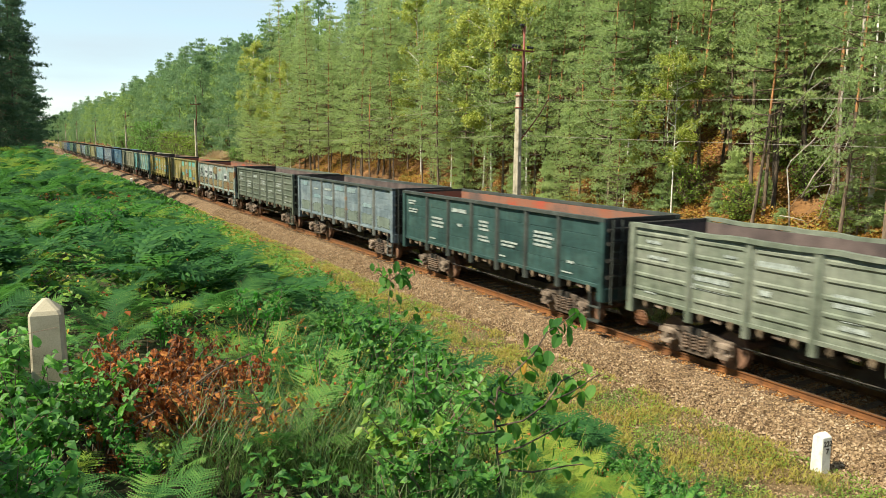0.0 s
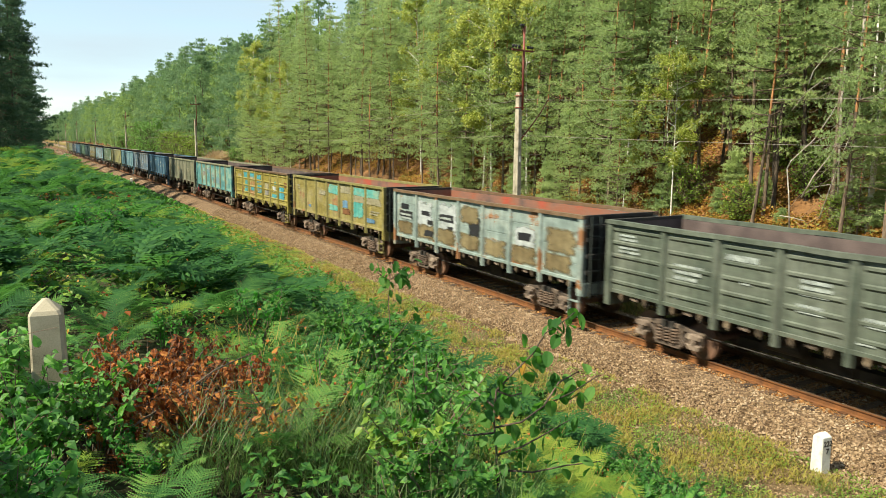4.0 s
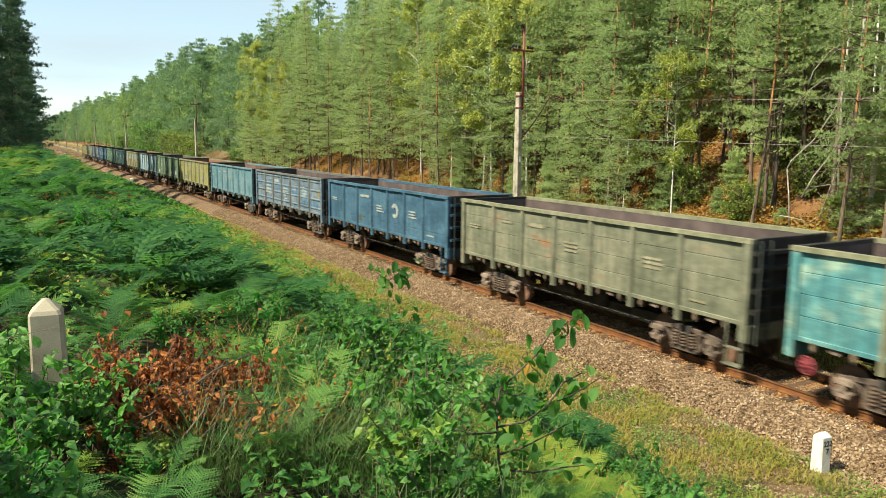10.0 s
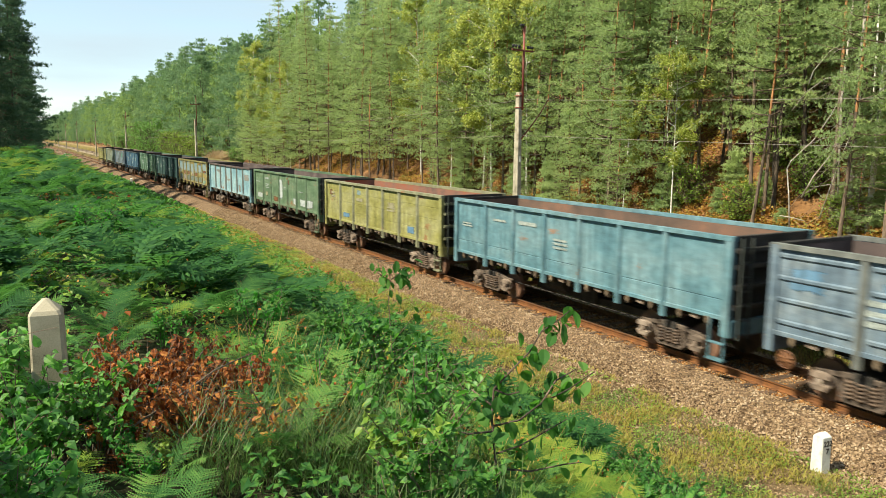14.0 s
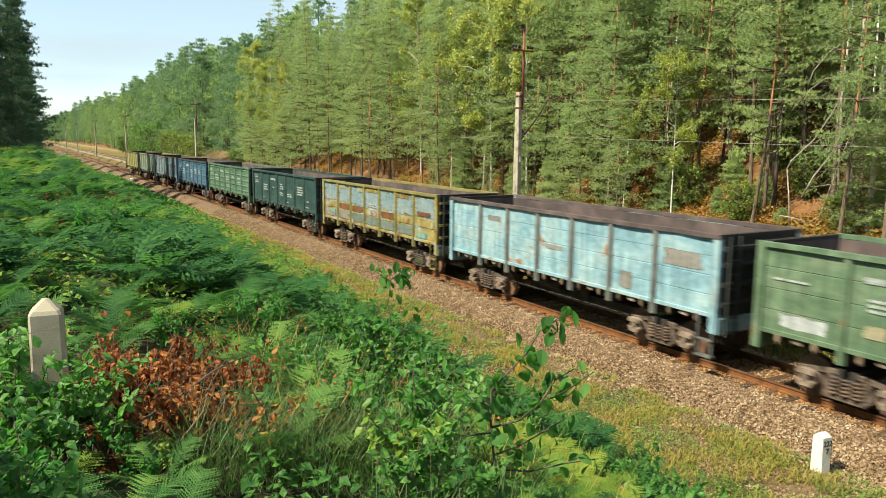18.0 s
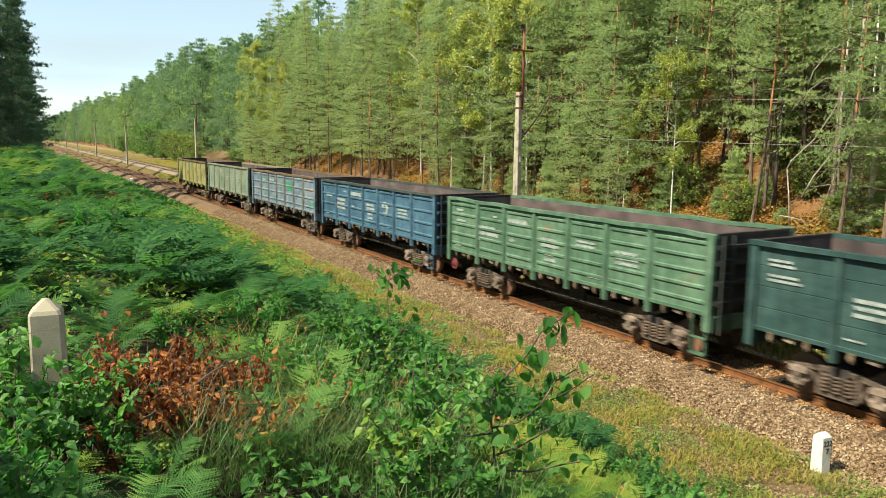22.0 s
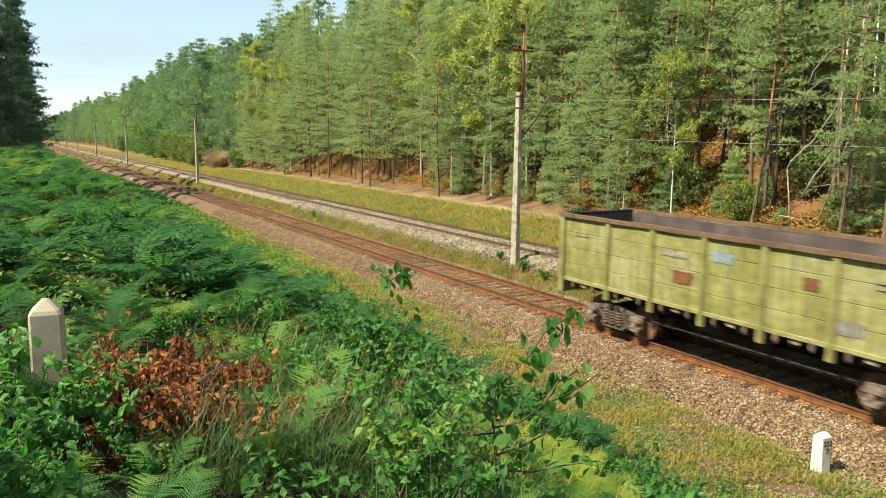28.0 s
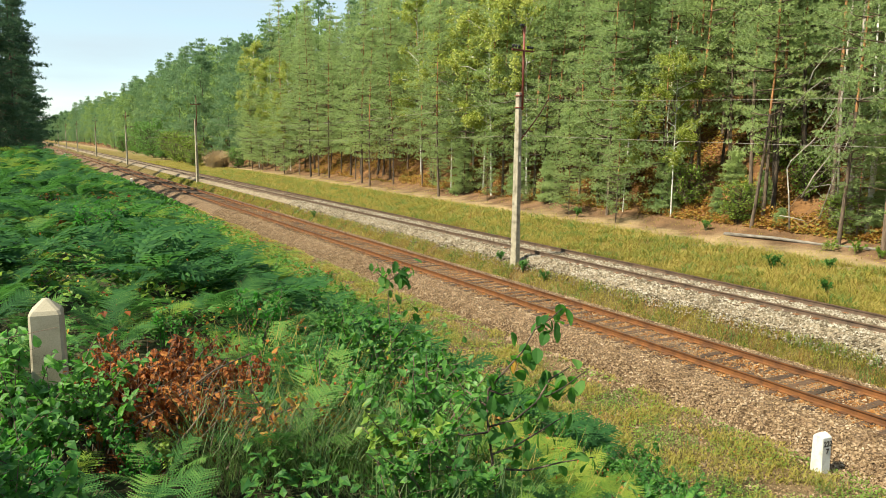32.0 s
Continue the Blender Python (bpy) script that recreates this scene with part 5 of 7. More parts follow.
for x, yy, k, s in ((36.4, 49.6, 1, 1.0), (35.6, 53.6, 0, 1.1), (36.6, 56.5, 1, 1.0), (35.6, 60.5, 0, 0.9), (36.0, 121, 0, 1.0), (35.6, 115, 1, 0.9), (36.2, 111, 0, 0.9), (35.4, 107, 1, 0.85), (35.8, 33.4, 0, 0.62), (35.6, 37.5, 1, 0.5), (39.0, 62, 0, 1.05), (41, 20.5, 1, 1.0), (37.5, 70, 1, 1.0), (35, 122, 1, 1.1)):
    plant("birch_tree", BIRCHES[k], stand(x, yy, 40 * yy, size=s), "birch with light yellow-green leaves and a pale trunk", "tree", "birches among the pines")
# slender pines with high crowns, their orange trunks showing between the others
PINES_BARE = [pine(180 + k, 21 + k, 7.0 + k, 2.6, 13, 9, 0.5, slim=0.019) for k in range(3)]
for k, (x, yy) in enumerate(((38.0, 39.5), (37.5, 33.9), (38.0, 29.3), (37.0, 27.6), (38.5, 26.0), (37.0, 23.5), (36.5, 75.6), (37.0, 80.0), (36.6, 84.0), (37.5, 66.0), (38.5, 46.0))):
    plant("pine_tree", PINES_BARE[k % 3], stand(x, yy, 71 * k), "straight Scots pine with an orange trunk rising from the slope", "tree", "pines of the forest")
for k, (x, yy) in enumerate(((41.0, 34.0), (44.0, 36.6), (39.6, 32.2), (42.5, 31.0), (45.5, 33.5), (40.6, 28.0))):
    plant("pine_tree", PINES_MID[k % 4], stand(x, yy, 47 * k), "tall Scots pine with orange bark and bare lower trunk", "tree", "pines of the forest")
for k in range(26):
    yy = 14 + 1.15 * k + rnd.uniform(-0.6, 0.6)
    x = rnd.uniform(36.5, 49) if yy < 34 else rnd.uniform(38, 44)
    plant("pine_tree", PINES_BARE[k % 3], stand(x, yy, rnd.uniform(0, 360)), "slender Scots pine with an orange trunk and high crown", "tree", "pines of the forest")
for x, yy, s in ((31, 214, 2.6), (30.5, 198, 2.3), (32.5, 205, 2.9), (30, 182, 2.0), (33, 225, 2.6), (31.5, 240, 2.0), (33.5, 129, 1.0), (30.5, 262, 1.6)):
    plant("roadside_bush", BUSH, stand(x, yy, 31 * yy, size=s), "rounded green bush at the forest edge", "bush")


def woods(name, places, meshes, label):
    """Distant trees joined into one object."""
    vs, fs, base = [], [], 0
    mats, faces_mat = [M_BARK, M_FAR_HAZED, M_FAR_LIGHT], []
    for k, (x, yy, s, a) in enumerate(places):
        for j, me in enumerate(meshes[k % len(meshes)]):
            n = len(me.vertices)
            co = np.empty(n * 3, dtype=np.float32)
            me.vertices.foreach_get("co", co)
            co = co.reshape(-1, 3) * s
            c, q = math.cos(a), math.sin(a)
            co = np.stack([co[:, 0] * c - co[:, 1] * q + x, co[:, 0] * q + co[:, 1] * c + yy, co[:, 2] + float(ground_z(x, yy)) - 0.1], -1)
            vs.append(co)
            f = [[i + base for i in p.vertices] for p in me.polygons]
            fs += f
            faces_mat += [2 if j and me.materials[0] is M_FAR_LIGHT else j] * len(f)
            base += n
    me = bpy.data.meshes.new(name)
    me.from_pydata(np.concatenate(vs).tolist(), [], fs)
    for m in mats:
        me.materials.append(m)
    me.polygons.foreach_set("material_index", faces_mat)
    tagged(new(name, me), label, "forest", kind="stuff")


places = []
y = 100.0
while y < 640:
    for x0 in (36, 40, 45) if y < 300 else (36, 42):
        if y < 130 and x0 < 45:
            continue
        places.append((x0 + rnd.uniform(-1.5, 1.5), y + rnd.uniform(-2, 2), rnd.uniform(0.85, 1.2), rnd.uniform(0, 6.28)))
    y += 4.0 if y < 300 else 7.0
places += [(x0 + rnd.uniform(-2.5, 2.5), yy + rnd.uniform(-2, 2), s0 * rnd.uniform(0.9, 1.2), rnd.uniform(0, 6.28)) for x0, s0 in ((59, 1.0), (66, 1.0), (76, 1.1), (90, 1.3), (106, 1.5)) for yy in np.arange(8, 130, 5.0).tolist()]
rnd.shuffle(places)
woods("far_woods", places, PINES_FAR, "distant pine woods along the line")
PINES_DISTANT = [pine(48 + k, 18 + 2 * k, 0.6, 4.4, 3, 4, 2.0, M_FAR_HAZED, slim=0.26, bare=True, full=3.0) for k in range(2)]
places = [(x0 + rnd.uniform(-2, 2), yy + rnd.uniform(-6, 6), rnd.uniform(0.85, 1.2), rnd.uniform(0, 6.28)) for x0 in (35, 43) for yy in np.arange(640, 1400, 17.0).tolist()]
places += [(x0 + rnd.uniform(-1, 1), yy + rnd.uniform(-6, 6), rnd.uniform(0.8, 1.1), rnd.uniform(0, 6.28)) for x0 in (3.5, -3) for yy in np.arange(440, 1400, 30.0).tolist()]
places += [(x0, 1420 + rnd.uniform(-8, 8), rnd.uniform(0.8, 1.1), rnd.uniform(0, 6.28)) for x0 in range(-40, 60, 6)]
woods("far_end_woods", places, PINES_DISTANT, "woods with haze in their colour where the line runs out of sight")

# trees of the near bank
SPRUCES = [pine(70 + k, 19 + 2 * k, 0.8, 3.4, 14, 11, 0.75, M_NEEDLE_DARK, 0.9, slim=0.026) for k in range(2)]
for x, yy, k in ((-9.0, 62, 0), (-6.6, 71, 1), (-12, 57, 1), (-1.4, 88, 0), (-9.5, 75, 0), (-4.2, 80, 0), (0.2, 97, 1), (-3, 84, 1), (-6, 76, 0), (0.6, 109, 0), (-1.5, 101, 1), (1.0, 124, 1), (-9, 90, 0), (1.6, 140, 0), (1, 155, 1),
                 (2.2, 172, 0), (2, 190, 1), (2.4, 210, 0), (3.2, 235, 1), (3.8, 262, 0), (3.5, 290, 1), (4, 330, 0), (4, 370, 1), (4, 420, 0)):
    plant("spruce_tree", SPRUCES[k], stand(x, yy, 77 * yy, size=1.1 if yy > 78 else 1.0), "dark dense conifer on the near bank", "tree", "conifers of the near bank")
# out of view; added so that its shadow falls on the nearest plants
plant("pine_tree", PINES_LOW[0], stand(-5.0, 1.9, 20, size=0.66), "unseen young pine added to shade the bank's near plants", "tree", "pines of the near bank")
for x, yy, k in ((-18, 9.5, 2), (-20, 17, 3), (-20, 27, 1), (-16, 38, 2), (-17, 50, 3), (-15, 66, 0)):
    plant("pine_tree", PINES_TALL[k], stand(x, yy, 77 * yy), "tall Scots pine shading the near bank", "tree", "pines of the near bank")


# four more pines left of the view, added only to darken the glade
for x, yy, k in ((-6.4, 40, 0), (-6.6, 46, 1), (-7.2, 52, 0), (-7.6, 57, 1)):
    plant("pine_tree", PINES_LOW[k], stand(x, yy, 77 * yy, size=0.9), "unseen bushy pine added to shade the glade", "tree", "pines of the near bank")


# ---- line-side things ----
def line_pole(x, y, height, label):
    """A telegraph pole: tapered concrete leg, a red-brown steel mast bolted to its top, and a cross-arm with insulators."""
    e = new("telegraph_pole")
    z = float(ground_z(x, y))
    e.matrix_basis = pose(x, y, z, 0, 0.0, 12)
    tagged(e, label, "pole", "telegraph poles between the tracks")
    leg = 7.6
    bm = bmesh.new()
    block(bm, -0.15, 0.15, -0.17, 0.17, -0.4, leg)
    for v in bm.verts:
        if v.co.z > 1:
            v.co.x, v.co.y = v.co.x * 0.66, v.co.y * 0.66
    part("concrete_leg", bm, M_CONCRETE, e, "weathered concrete leg", 0.02)
    part("steel_mast", shape(tube, [(0.10, -0.12, leg - 0.75), (0.13, -0.12, height)], [0.055, 0.05], 8), M_RED_STEEL, e, "red-brown steel mast")
    for zz in (leg - 0.65, leg - 0.15):
        part("clamp", shape(block, -0.14, 0.19, -0.19, 0.14, zz - 0.02, zz + 0.02), M_RED_STEEL, e)
    arm = part("cross_arm", shape(block, -0.62, 0.72, -0.16, -0.09, height - 1.06, height - 0.99), M_RED_STEEL, e)
    ins = mesh_of("insulator", shape(tube, [(0, 0, 0), (0, 0, 0.06), (0, 0, 0.07), (0, 0, 0.16), (0, 0, 0.19)], [0.015, 0.015, 0.05, 0.06, 0.02], 8), M_BLACK)
    for k in (-0.56, -0.38, -0.2, 0.38, 0.52, 0.66):
        part("insulator", ins, None, arm).location = (k, -0.125, height - 0.99)
    for k in (-0.2, -0.08):
        part("insulator", ins, None, e).location = (0.13 + k, -0.12, height - 0.1)
    part("number_plate", shape(block, -0.055, 0.075, -0.165, -0.155, 4.60, 4.84), M_WHITE, e, "small white plate")
    return e


POLE_X = TRACK + 3.05
POLES = (27.0, 94.0, 159.1, 222.0, 289.1, 352.4, 415.0)
for y in POLES:
    line_pole(POLE_X, y, 10.4, "concrete telegraph pole with a red steel mast and cross-arm")


def wire(p, q, sag, radius=0.006):
    bm = bmesh.new()
    pts = [Vector(p).lerp(Vector(q), u) - Vector((0, 0, sag * 4 * u * (1 - u))) for u in np.linspace(0, 1, 17).tolist()]
    tube(bm, pts, radius, 4)
    ob = new("line_wire", mesh_of("line_wire", bm, M_DEAD))
    return tagged(ob, "thin sagging telegraph wire", "wire", "wires of the telegraph line")


pz = float(ground_z(POLE_X, POLES[0]))
for a, b in zip((-38.0, *POLES[:4]), POLES[:5]):
    for dz, sag in ((5.75, 0.4), (7.3, 0.8)):
        wire((POLE_X + 0.2, a, pz + dz), (POLE_X + 0.2, b, pz + dz), sag)


def marker_stone(x, y, z, size, label, digits):
    """A low white-painted distance stone with a sloped top, its number shown as bars."""
    e = new("distance_stone")
    e.matrix_basis = pose(x, y, z, 0, 0, -6) @ Matrix.Scale(size, 4)
    tagged(e, label, "marker stone")
    bm = bmesh.new()
    prism(bm, [(-0.13, -0.25), (0.13, -0.25), (0.12, 0.58), (0.03, 0.66), (-0.11, 0.60)], 0, -0.12, 0.12)
    body = part("stone_body", bm, M_WHITE, e, bevel=0.012)
    if digits:
        for word, zz, size in (("222", 0.43, 0.15), ("7", 0.28, 0.15)):
            cu = bpy.data.curves.new("figures", "FONT")
            cu.body, cu.size, cu.extrude, cu.align_x, cu.offset = word, size, 0.003, "CENTER", 0.003
            tmp = bpy.data.objects.new("figures", cu)
            me = bpy.data.meshes.new_from_object(tmp)
            bpy.data.objects.remove(tmp)
            me.materials.clear()
            me.materials.append(M_BLACK)
            part("painted_figure", me, None, body).matrix_basis = pose(0.0, -0.131, zz, 90, 0, 0)
    return e


marker_stone(13.05, 8.08, -0.40, 1.0, "small white-painted distance stone with black figures in the gravel", True)
marker_stone(13.10, 104.9, -0.42, 1.0, "small white distance stone beside the far track bed", False)
marker_stone(13.6, 258.0, -0.40, 1.3, "small white distance stone beside the far track bed", False)


def boundary_post(x, y, z):
    """A concrete boundary post with a pyramid top."""
    bm = bmesh.new()
    w = 0.086
    v = block(bm, -w, w, -w, w, -0.4, 0.60)
    for q in v[4:]:
        q.co.x, q.co.y = q.co.x * 0.9, q.co.y * 0.9
    top = bm.faces.new
    tip = bm.verts.new((0, 0, 0.68))
    bm.faces.ensure_lookup_table()
    cap = [f for f in bm.faces if all(q in v[4:] for q in f.verts)]
    bmesh.ops.delete(bm, geom=cap, context="FACES_ONLY")
    for i in range(4):
        top((v[4 + i], v[4 + (i + 1) % 4], tip))
    ob = new("boundary_post", mesh_of("boundary_post", bm, M_CONCRETE, 0.012))
    ob.matrix_basis = pose(x, y, z, 0, 0, -8)
    tagged(ob, "weathered concrete boundary post with a pointed top among ferns", "stone post")


boundary_post(0.09, 4.32, 4.24)


# ---- low plants ----
def leaf_cloud(rng, p, way, size, fold=0.25, fine=False):
    """Folded pointed leaves at the places p: four triangles each, or twelve with a rounder outline."""
    n = len(p)
    way = unit(way)
    side = unit(np.cross(way, unit(rng.normal(0, 0.35, (n, 3)) + np.array((0, 0, 1.0)))))
    up = np.cross(side, way)
    ln = np.asarray(size).reshape(-1, 1) * np.ones((n, 1))

    def at(u, w, lift):
        return p + way * ln * u + side * ln * w + up * ln * lift
    tip = at(1.0, 0.0, -0.14)
    if not fine:
        a, b, c = at(0.38, 0.34, 0.09), at(0.38, -0.34, 0.09), at(0.45, 0, 0)
        t = [(p, a, c), (a, tip, c), (p, c, b), (c, tip, b)]
    else:
        c, d = at(0.30, 0, 0.0), at(0.68, 0, -0.03)
        t = []
        for s in (1, -1):
            e, a, b, g = at(0.07, 0.17 * s, 0.05), at(0.24, 0.31 * s, 0.10), at(0.50, 0.31 * s, 0.08), at(0.76, 0.17 * s, 0.0)
            t += [(p, e, c), (e, a, c), (a, b, c), (c, b, d), (b, g, d), (g, tip, d)]
    return np.stack([np.stack(q, 1) for q in t], 1).reshape(-1, 3, 3)


def frond_mesh(seed, length, mat, pairs=15, curl=0.5, nteeth=7):
    """One bracken frond: an arching stalk with toothed leaflets in pairs."""
    rng = np.random.default_rng(seed)
    out = []
    def at(u):
        return np.array((length * u * (1 - 0.12 * curl * u), 0.0, length * (0.55 * u - curl * 0.62 * u * u)))
    for i in range(24):
        a, b = at(i / 24), at((i + 1) / 24)
        w = 0.006 * (1 - i / 26)
        out.append([a + (0, w, 0), a - (0, w, 0), b])
    for i in range(pairs):
        u = 0.22 + 0.77 * i / pairs
        base = at(u)
        d = unit(at(u + 0.02) - base)
        ln = length * 0.34 * math.sin(math.pi * min(1, (1.03 - u) * 0.95 + 0.12)) ** 0.9 * rng.uniform(0.85, 1.1)
        for s in (-1, 1):
            way = unit(d * 0.55 + np.array((0, s * 1.0, -0.12 + rng.uniform(-0.15, 0.15))))
            for k in range(nteeth):
                q = base + way * ln * (k + 0.3) / nteeth
                tl = length * 0.62 / pairs * (1 - 0.85 * k / nteeth)
                for t in (-1, 1):
                    tip = q + unit(way * 0.5 + t * d * 1.0 + np.array((0, 0, -0.15))) * tl
                    half = way * ln * 0.52 / nteeth
                    out.append([q - half, q + half, tip])
            out.append([base - d * ln * 0.03, base + d * ln * 0.03, base + way * ln])
    return tris("frond", np.array(out), mat)


M_FERN_YELLOW = material("yellowing_fronds", [(0.2, (0.065, 0.14, 0.025)), (0.5, (0.14, 0.225, 0.034)), (0.8, (0.28, 0.31, 0.058))], scale=0.6, fine=9.0, rough=0.75, bump=0,
                         specular=0.12, island=0.4, vary=0.4, through=(0.22, 0.30, 0.05))
FRONDS_YELLOW = [frond_mesh(85 + k, 0.52, M_FERN_YELLOW, 17, 0.5 + 0.2 * k) for k in range(2)]
FRONDS = [frond_mesh(80 + k, 0.56 + 0.08 * k, M_FERN, 19, 0.45 + 0.12 * k) for k in range(3)]
FRONDS_DRY = [frond_mesh(90 + k, 0.45, M_DRY, 11, 0.9 + 0.3 * k) for k in range(2)]


def fern(x, y, size, seed, meshes=None, label="green bracken fern with arching fronds", group="ferns of the bank"):
    r = random.Random(seed)
    e = new("fern")
    e.matrix_basis = stand(x, y, r.uniform(0, 360), 0.02, size)
    tagged(e, label, "fern", group)
    n = r.randint(4, 6)
    for k in range(n):
        f = part("frond", r.choice(meshes or FRONDS), None, e)
        f.matrix_basis = pose(0, 0, 0.05 + r.uniform(0, 0.12), r.uniform(-15, 15), r.uniform(-40, -5), 360 * k / n + r.uniform(-25, 25))
    return e


def shrub_meshes(seed, height, spread, count, leaf, mat, fine=False, droop=0.15):
    rng = np.random.default_rng(seed)
    bm = bmesh.new()
    seg = []
    for k in range(7):
        a, t = float(rng.uniform(0, 6.28)), float(rng.uniform(0.1, 1.0))
        tip = Vector((math.cos(a) * spread * t, math.sin(a) * spread * t, height * float(rng.uniform(0.6, 1.0))))
        mid = tip * 0.5 + Vector((0, 0, height * 0.15))
        tube(bm, [(0, 0, -0.05), mid, tip], [0.007, 0.005, 0.002], 4, False)
        seg += [(mid, tip), (mid * 0.6, mid), (mid, tip)]
        for q in range(3):
            b = mid.lerp(tip, float(rng.uniform(0, 0.8)))
            e = b + Vector(rng.normal(0, 0.3, 3).tolist()) * spread
            tube(bm, [b, e], [0.003, 0.0015], 3, False)
            seg.append((b, e))
    ends = np.array([[*a, *b] for a, b in seg])
    pick = rng.integers(0, len(ends), count)
    w = rng.random(count)[:, None]
    p = ends[pick, :3] * (1 - w) + ends[pick, 3:] * w
    way = rng.normal(0, 1, (count, 3)) + np.array((0, 0, -droop))
    v = leaf_cloud(rng, p, way, leaf * rng.uniform(0.55, 1.25, count), fine=fine)
    return mesh_of("stem", bm, M_BARK), tris("foliage", v, mat)


SHRUBS = [shrub_meshes(110 + k, 0.50 + 0.12 * k, 0.42, 420, 0.055 + 0.006 * k, M_LEAF) for k in range(4)]
SHRUBS_NEAR = [shrub_meshes(115 + k, 0.50 + 0.10 * k, 0.38, 340, 0.050 + 0.006 * k, M_LEAF, True) for k in range(4)]
DRY_CLUMPS = [shrub_meshes(125 + k, 0.46, 0.36, 230, 0.046, M_DRY, True, 1.4) for k in range(3)]
M_LEAF_YG = material("yellow_green_leaves", [(0.2, (0.09, 0.18, 0.024)), (0.5, (0.16, 0.27, 0.036)), (0.8, (0.28, 0.36, 0.055))], scale=0.8, fine=9.0, rough=0.5, bump=0,
                     island=0.45, vary=0.3, through=(0.22, 0.32, 0.05))
SHRUBS_YELLOW = [shrub_meshes(130 + k, 0.5 + 0.1 * k, 0.4, 340, 0.052, M_LEAF_YG, True) for k in range(4)]
M_LEAF_COOL = material("blue_green_leaves", [(0.2, (0.012, 0.065, 0.018)), (0.5, (0.032, 0.13, 0.028)), (0.8, (0.09, 0.24, 0.05))], scale=0.8, fine=9.0, rough=0.6, bump=0,
                       specular=0.16, island=0.6, vary=0.3, through=(0.06, 0.28, 0.03))
SHRUBS_COOL = [shrub_meshes(135 + k, 0.5 + 0.12 * k, 0.42, 280, 0.056, M_LEAF_COOL, True) for k in range(4)]
M_LEAF_FRESH = material("fresh_green_leaves", [(0.2, (0.028, 0.10, 0.024)), (0.5, (0.06, 0.175, 0.036)), (0.8, (0.15, 0.30, 0.065))], scale=0.8, fine=9.0, rough=0.5, bump=0,
                        island=0.45, vary=0.3, through=(0.12, 0.36, 0.05))
SHRUBS_FRESH = [shrub_meshes(145 + k, 0.5 + 0.12 * k, 0.40, 300, 0.056, M_LEAF_FRESH, True) for k in range(4)]
SHRUBS_RED = [shrub_meshes(120, 0.5, 0.35, 150, 0.045, M_LEAF_AUTUMN)]


def shrub(x, y, size, seed, meshes, label, group="low shrubs of the bank"):
    e = new("low_shrub")
    e.matrix_basis = stand(x, y, seed * 57.0 % 360, 0.02, size)
    tagged(e, label, "shrub", group)
    for n, me in zip(("stem", "foliage"), meshes):
        part(n, me, None, e)
    return e


rnd = random.Random(21)
DRY_AT = (0.72, 4.6)


def near_dry(x, y):
    return (0.2 * y / 4.5 < x < 1.15 * y / 4.5 and 2.4 < y < 5.9) or (0.45 < x < 1.45 and y < 3.3)


n_f = n_s = 0
for k in range(900):
    y = 2.4 + 30 * rnd.random() ** 1.7
    x = rnd.uniform(-0.4, 1.22 * y + 0.2)
    if x > np.interp(y, (5, 8, 12, 17, 25, 40), (7, 9.0, 9.9, 10.2, 11.5, 12.0)) or near_dry(x, y) or math.hypot(x, y) < 2.2 or math.hypot(x - 0.12, y - 4.0) < 0.45:
        continue
    if 0.58 < x / y < 1.03 and math.hypot(x, y) < 8.0:
        # open spot of yellowing ferns and thin red shoots
        if k % 3 and n_f < 210:
            fern(x, y, rnd.uniform(0.4, 0.62), k, FRONDS_YELLOW if k % 2 else FRONDS, "yellowing bracken fern with arching fronds" if k % 2 else "green bracken fern with arching fronds")
            n_f += 1
        elif k % 4 == 0:
            shrub(x, y, rnd.uniform(0.4, 0.6), k, SHRUBS_RED[0], "small shrub with red and yellow autumn leaves")
            n_s += 1
        elif k % 5 == 0:
            shrub(x, y, rnd.uniform(0.5, 0.7), k, SHRUBS_YELLOW[k % 4], "thin yellow-green shrub on the cutting slope")
            n_s += 1
        continue
    if (x < 2.5 and y > 5 and rnd.random() < 0.6) or rnd.random() < 0.15:
        if n_f < 210:
            fern(x, y, rnd.uniform(0.55, 0.9), k, *((FRONDS_YELLOW, "yellowing bracken fern with arching fronds") if k % 6 == 0 else ()))
            n_f += 1
    elif n_s < 290:
        red = rnd.random() < 0.12
        bright = 0.42 < x / y < 1.15 and math.hypot(x, y) < 8.5 and k % 2
        shrub(x, y, rnd.uniform(0.6, 1.1), k, SHRUBS_RED[0] if red else (SHRUBS_YELLOW if k % 8 == 0 else SHRUBS_FRESH if k % 6 == 2 or bright and k % 3 == 1 else SHRUBS_COOL if k % 3 == 1 else SHRUBS_NEAR if math.hypot(x, y) < 8 else SHRUBS)[k % 4],
              "small shrub with red and yellow autumn leaves" if red else "leafy green shrub on the cutting slope")
        n_s += 1
for k in range(36):
    a, r = rnd.uniform(0, 6.28), rnd.random() ** 0.5
    x, y = DRY_AT[0] + 0.44 * r * math.cos(a) - (0.26 if k > 26 else 0), DRY_AT[1] + 0.85 * r * math.sin(a) - (0.34 if k > 26 else 0)
    if k % 4 == 0:
        fern(x, y, rnd.uniform(0.5, 0.8), 500 + k, FRONDS_DRY, "withered rust-brown bracken on the bank", "dry ferns")
    else:
        e = shrub(x, y, rnd.uniform(0.7, 1.0), k, DRY_CLUMPS[k % 3], "withered clump of curled rust-brown leaves", "dry clumps")
        e.name = "dry_clump"
        for c in e.children:
            tagged(c, kind="stuff")


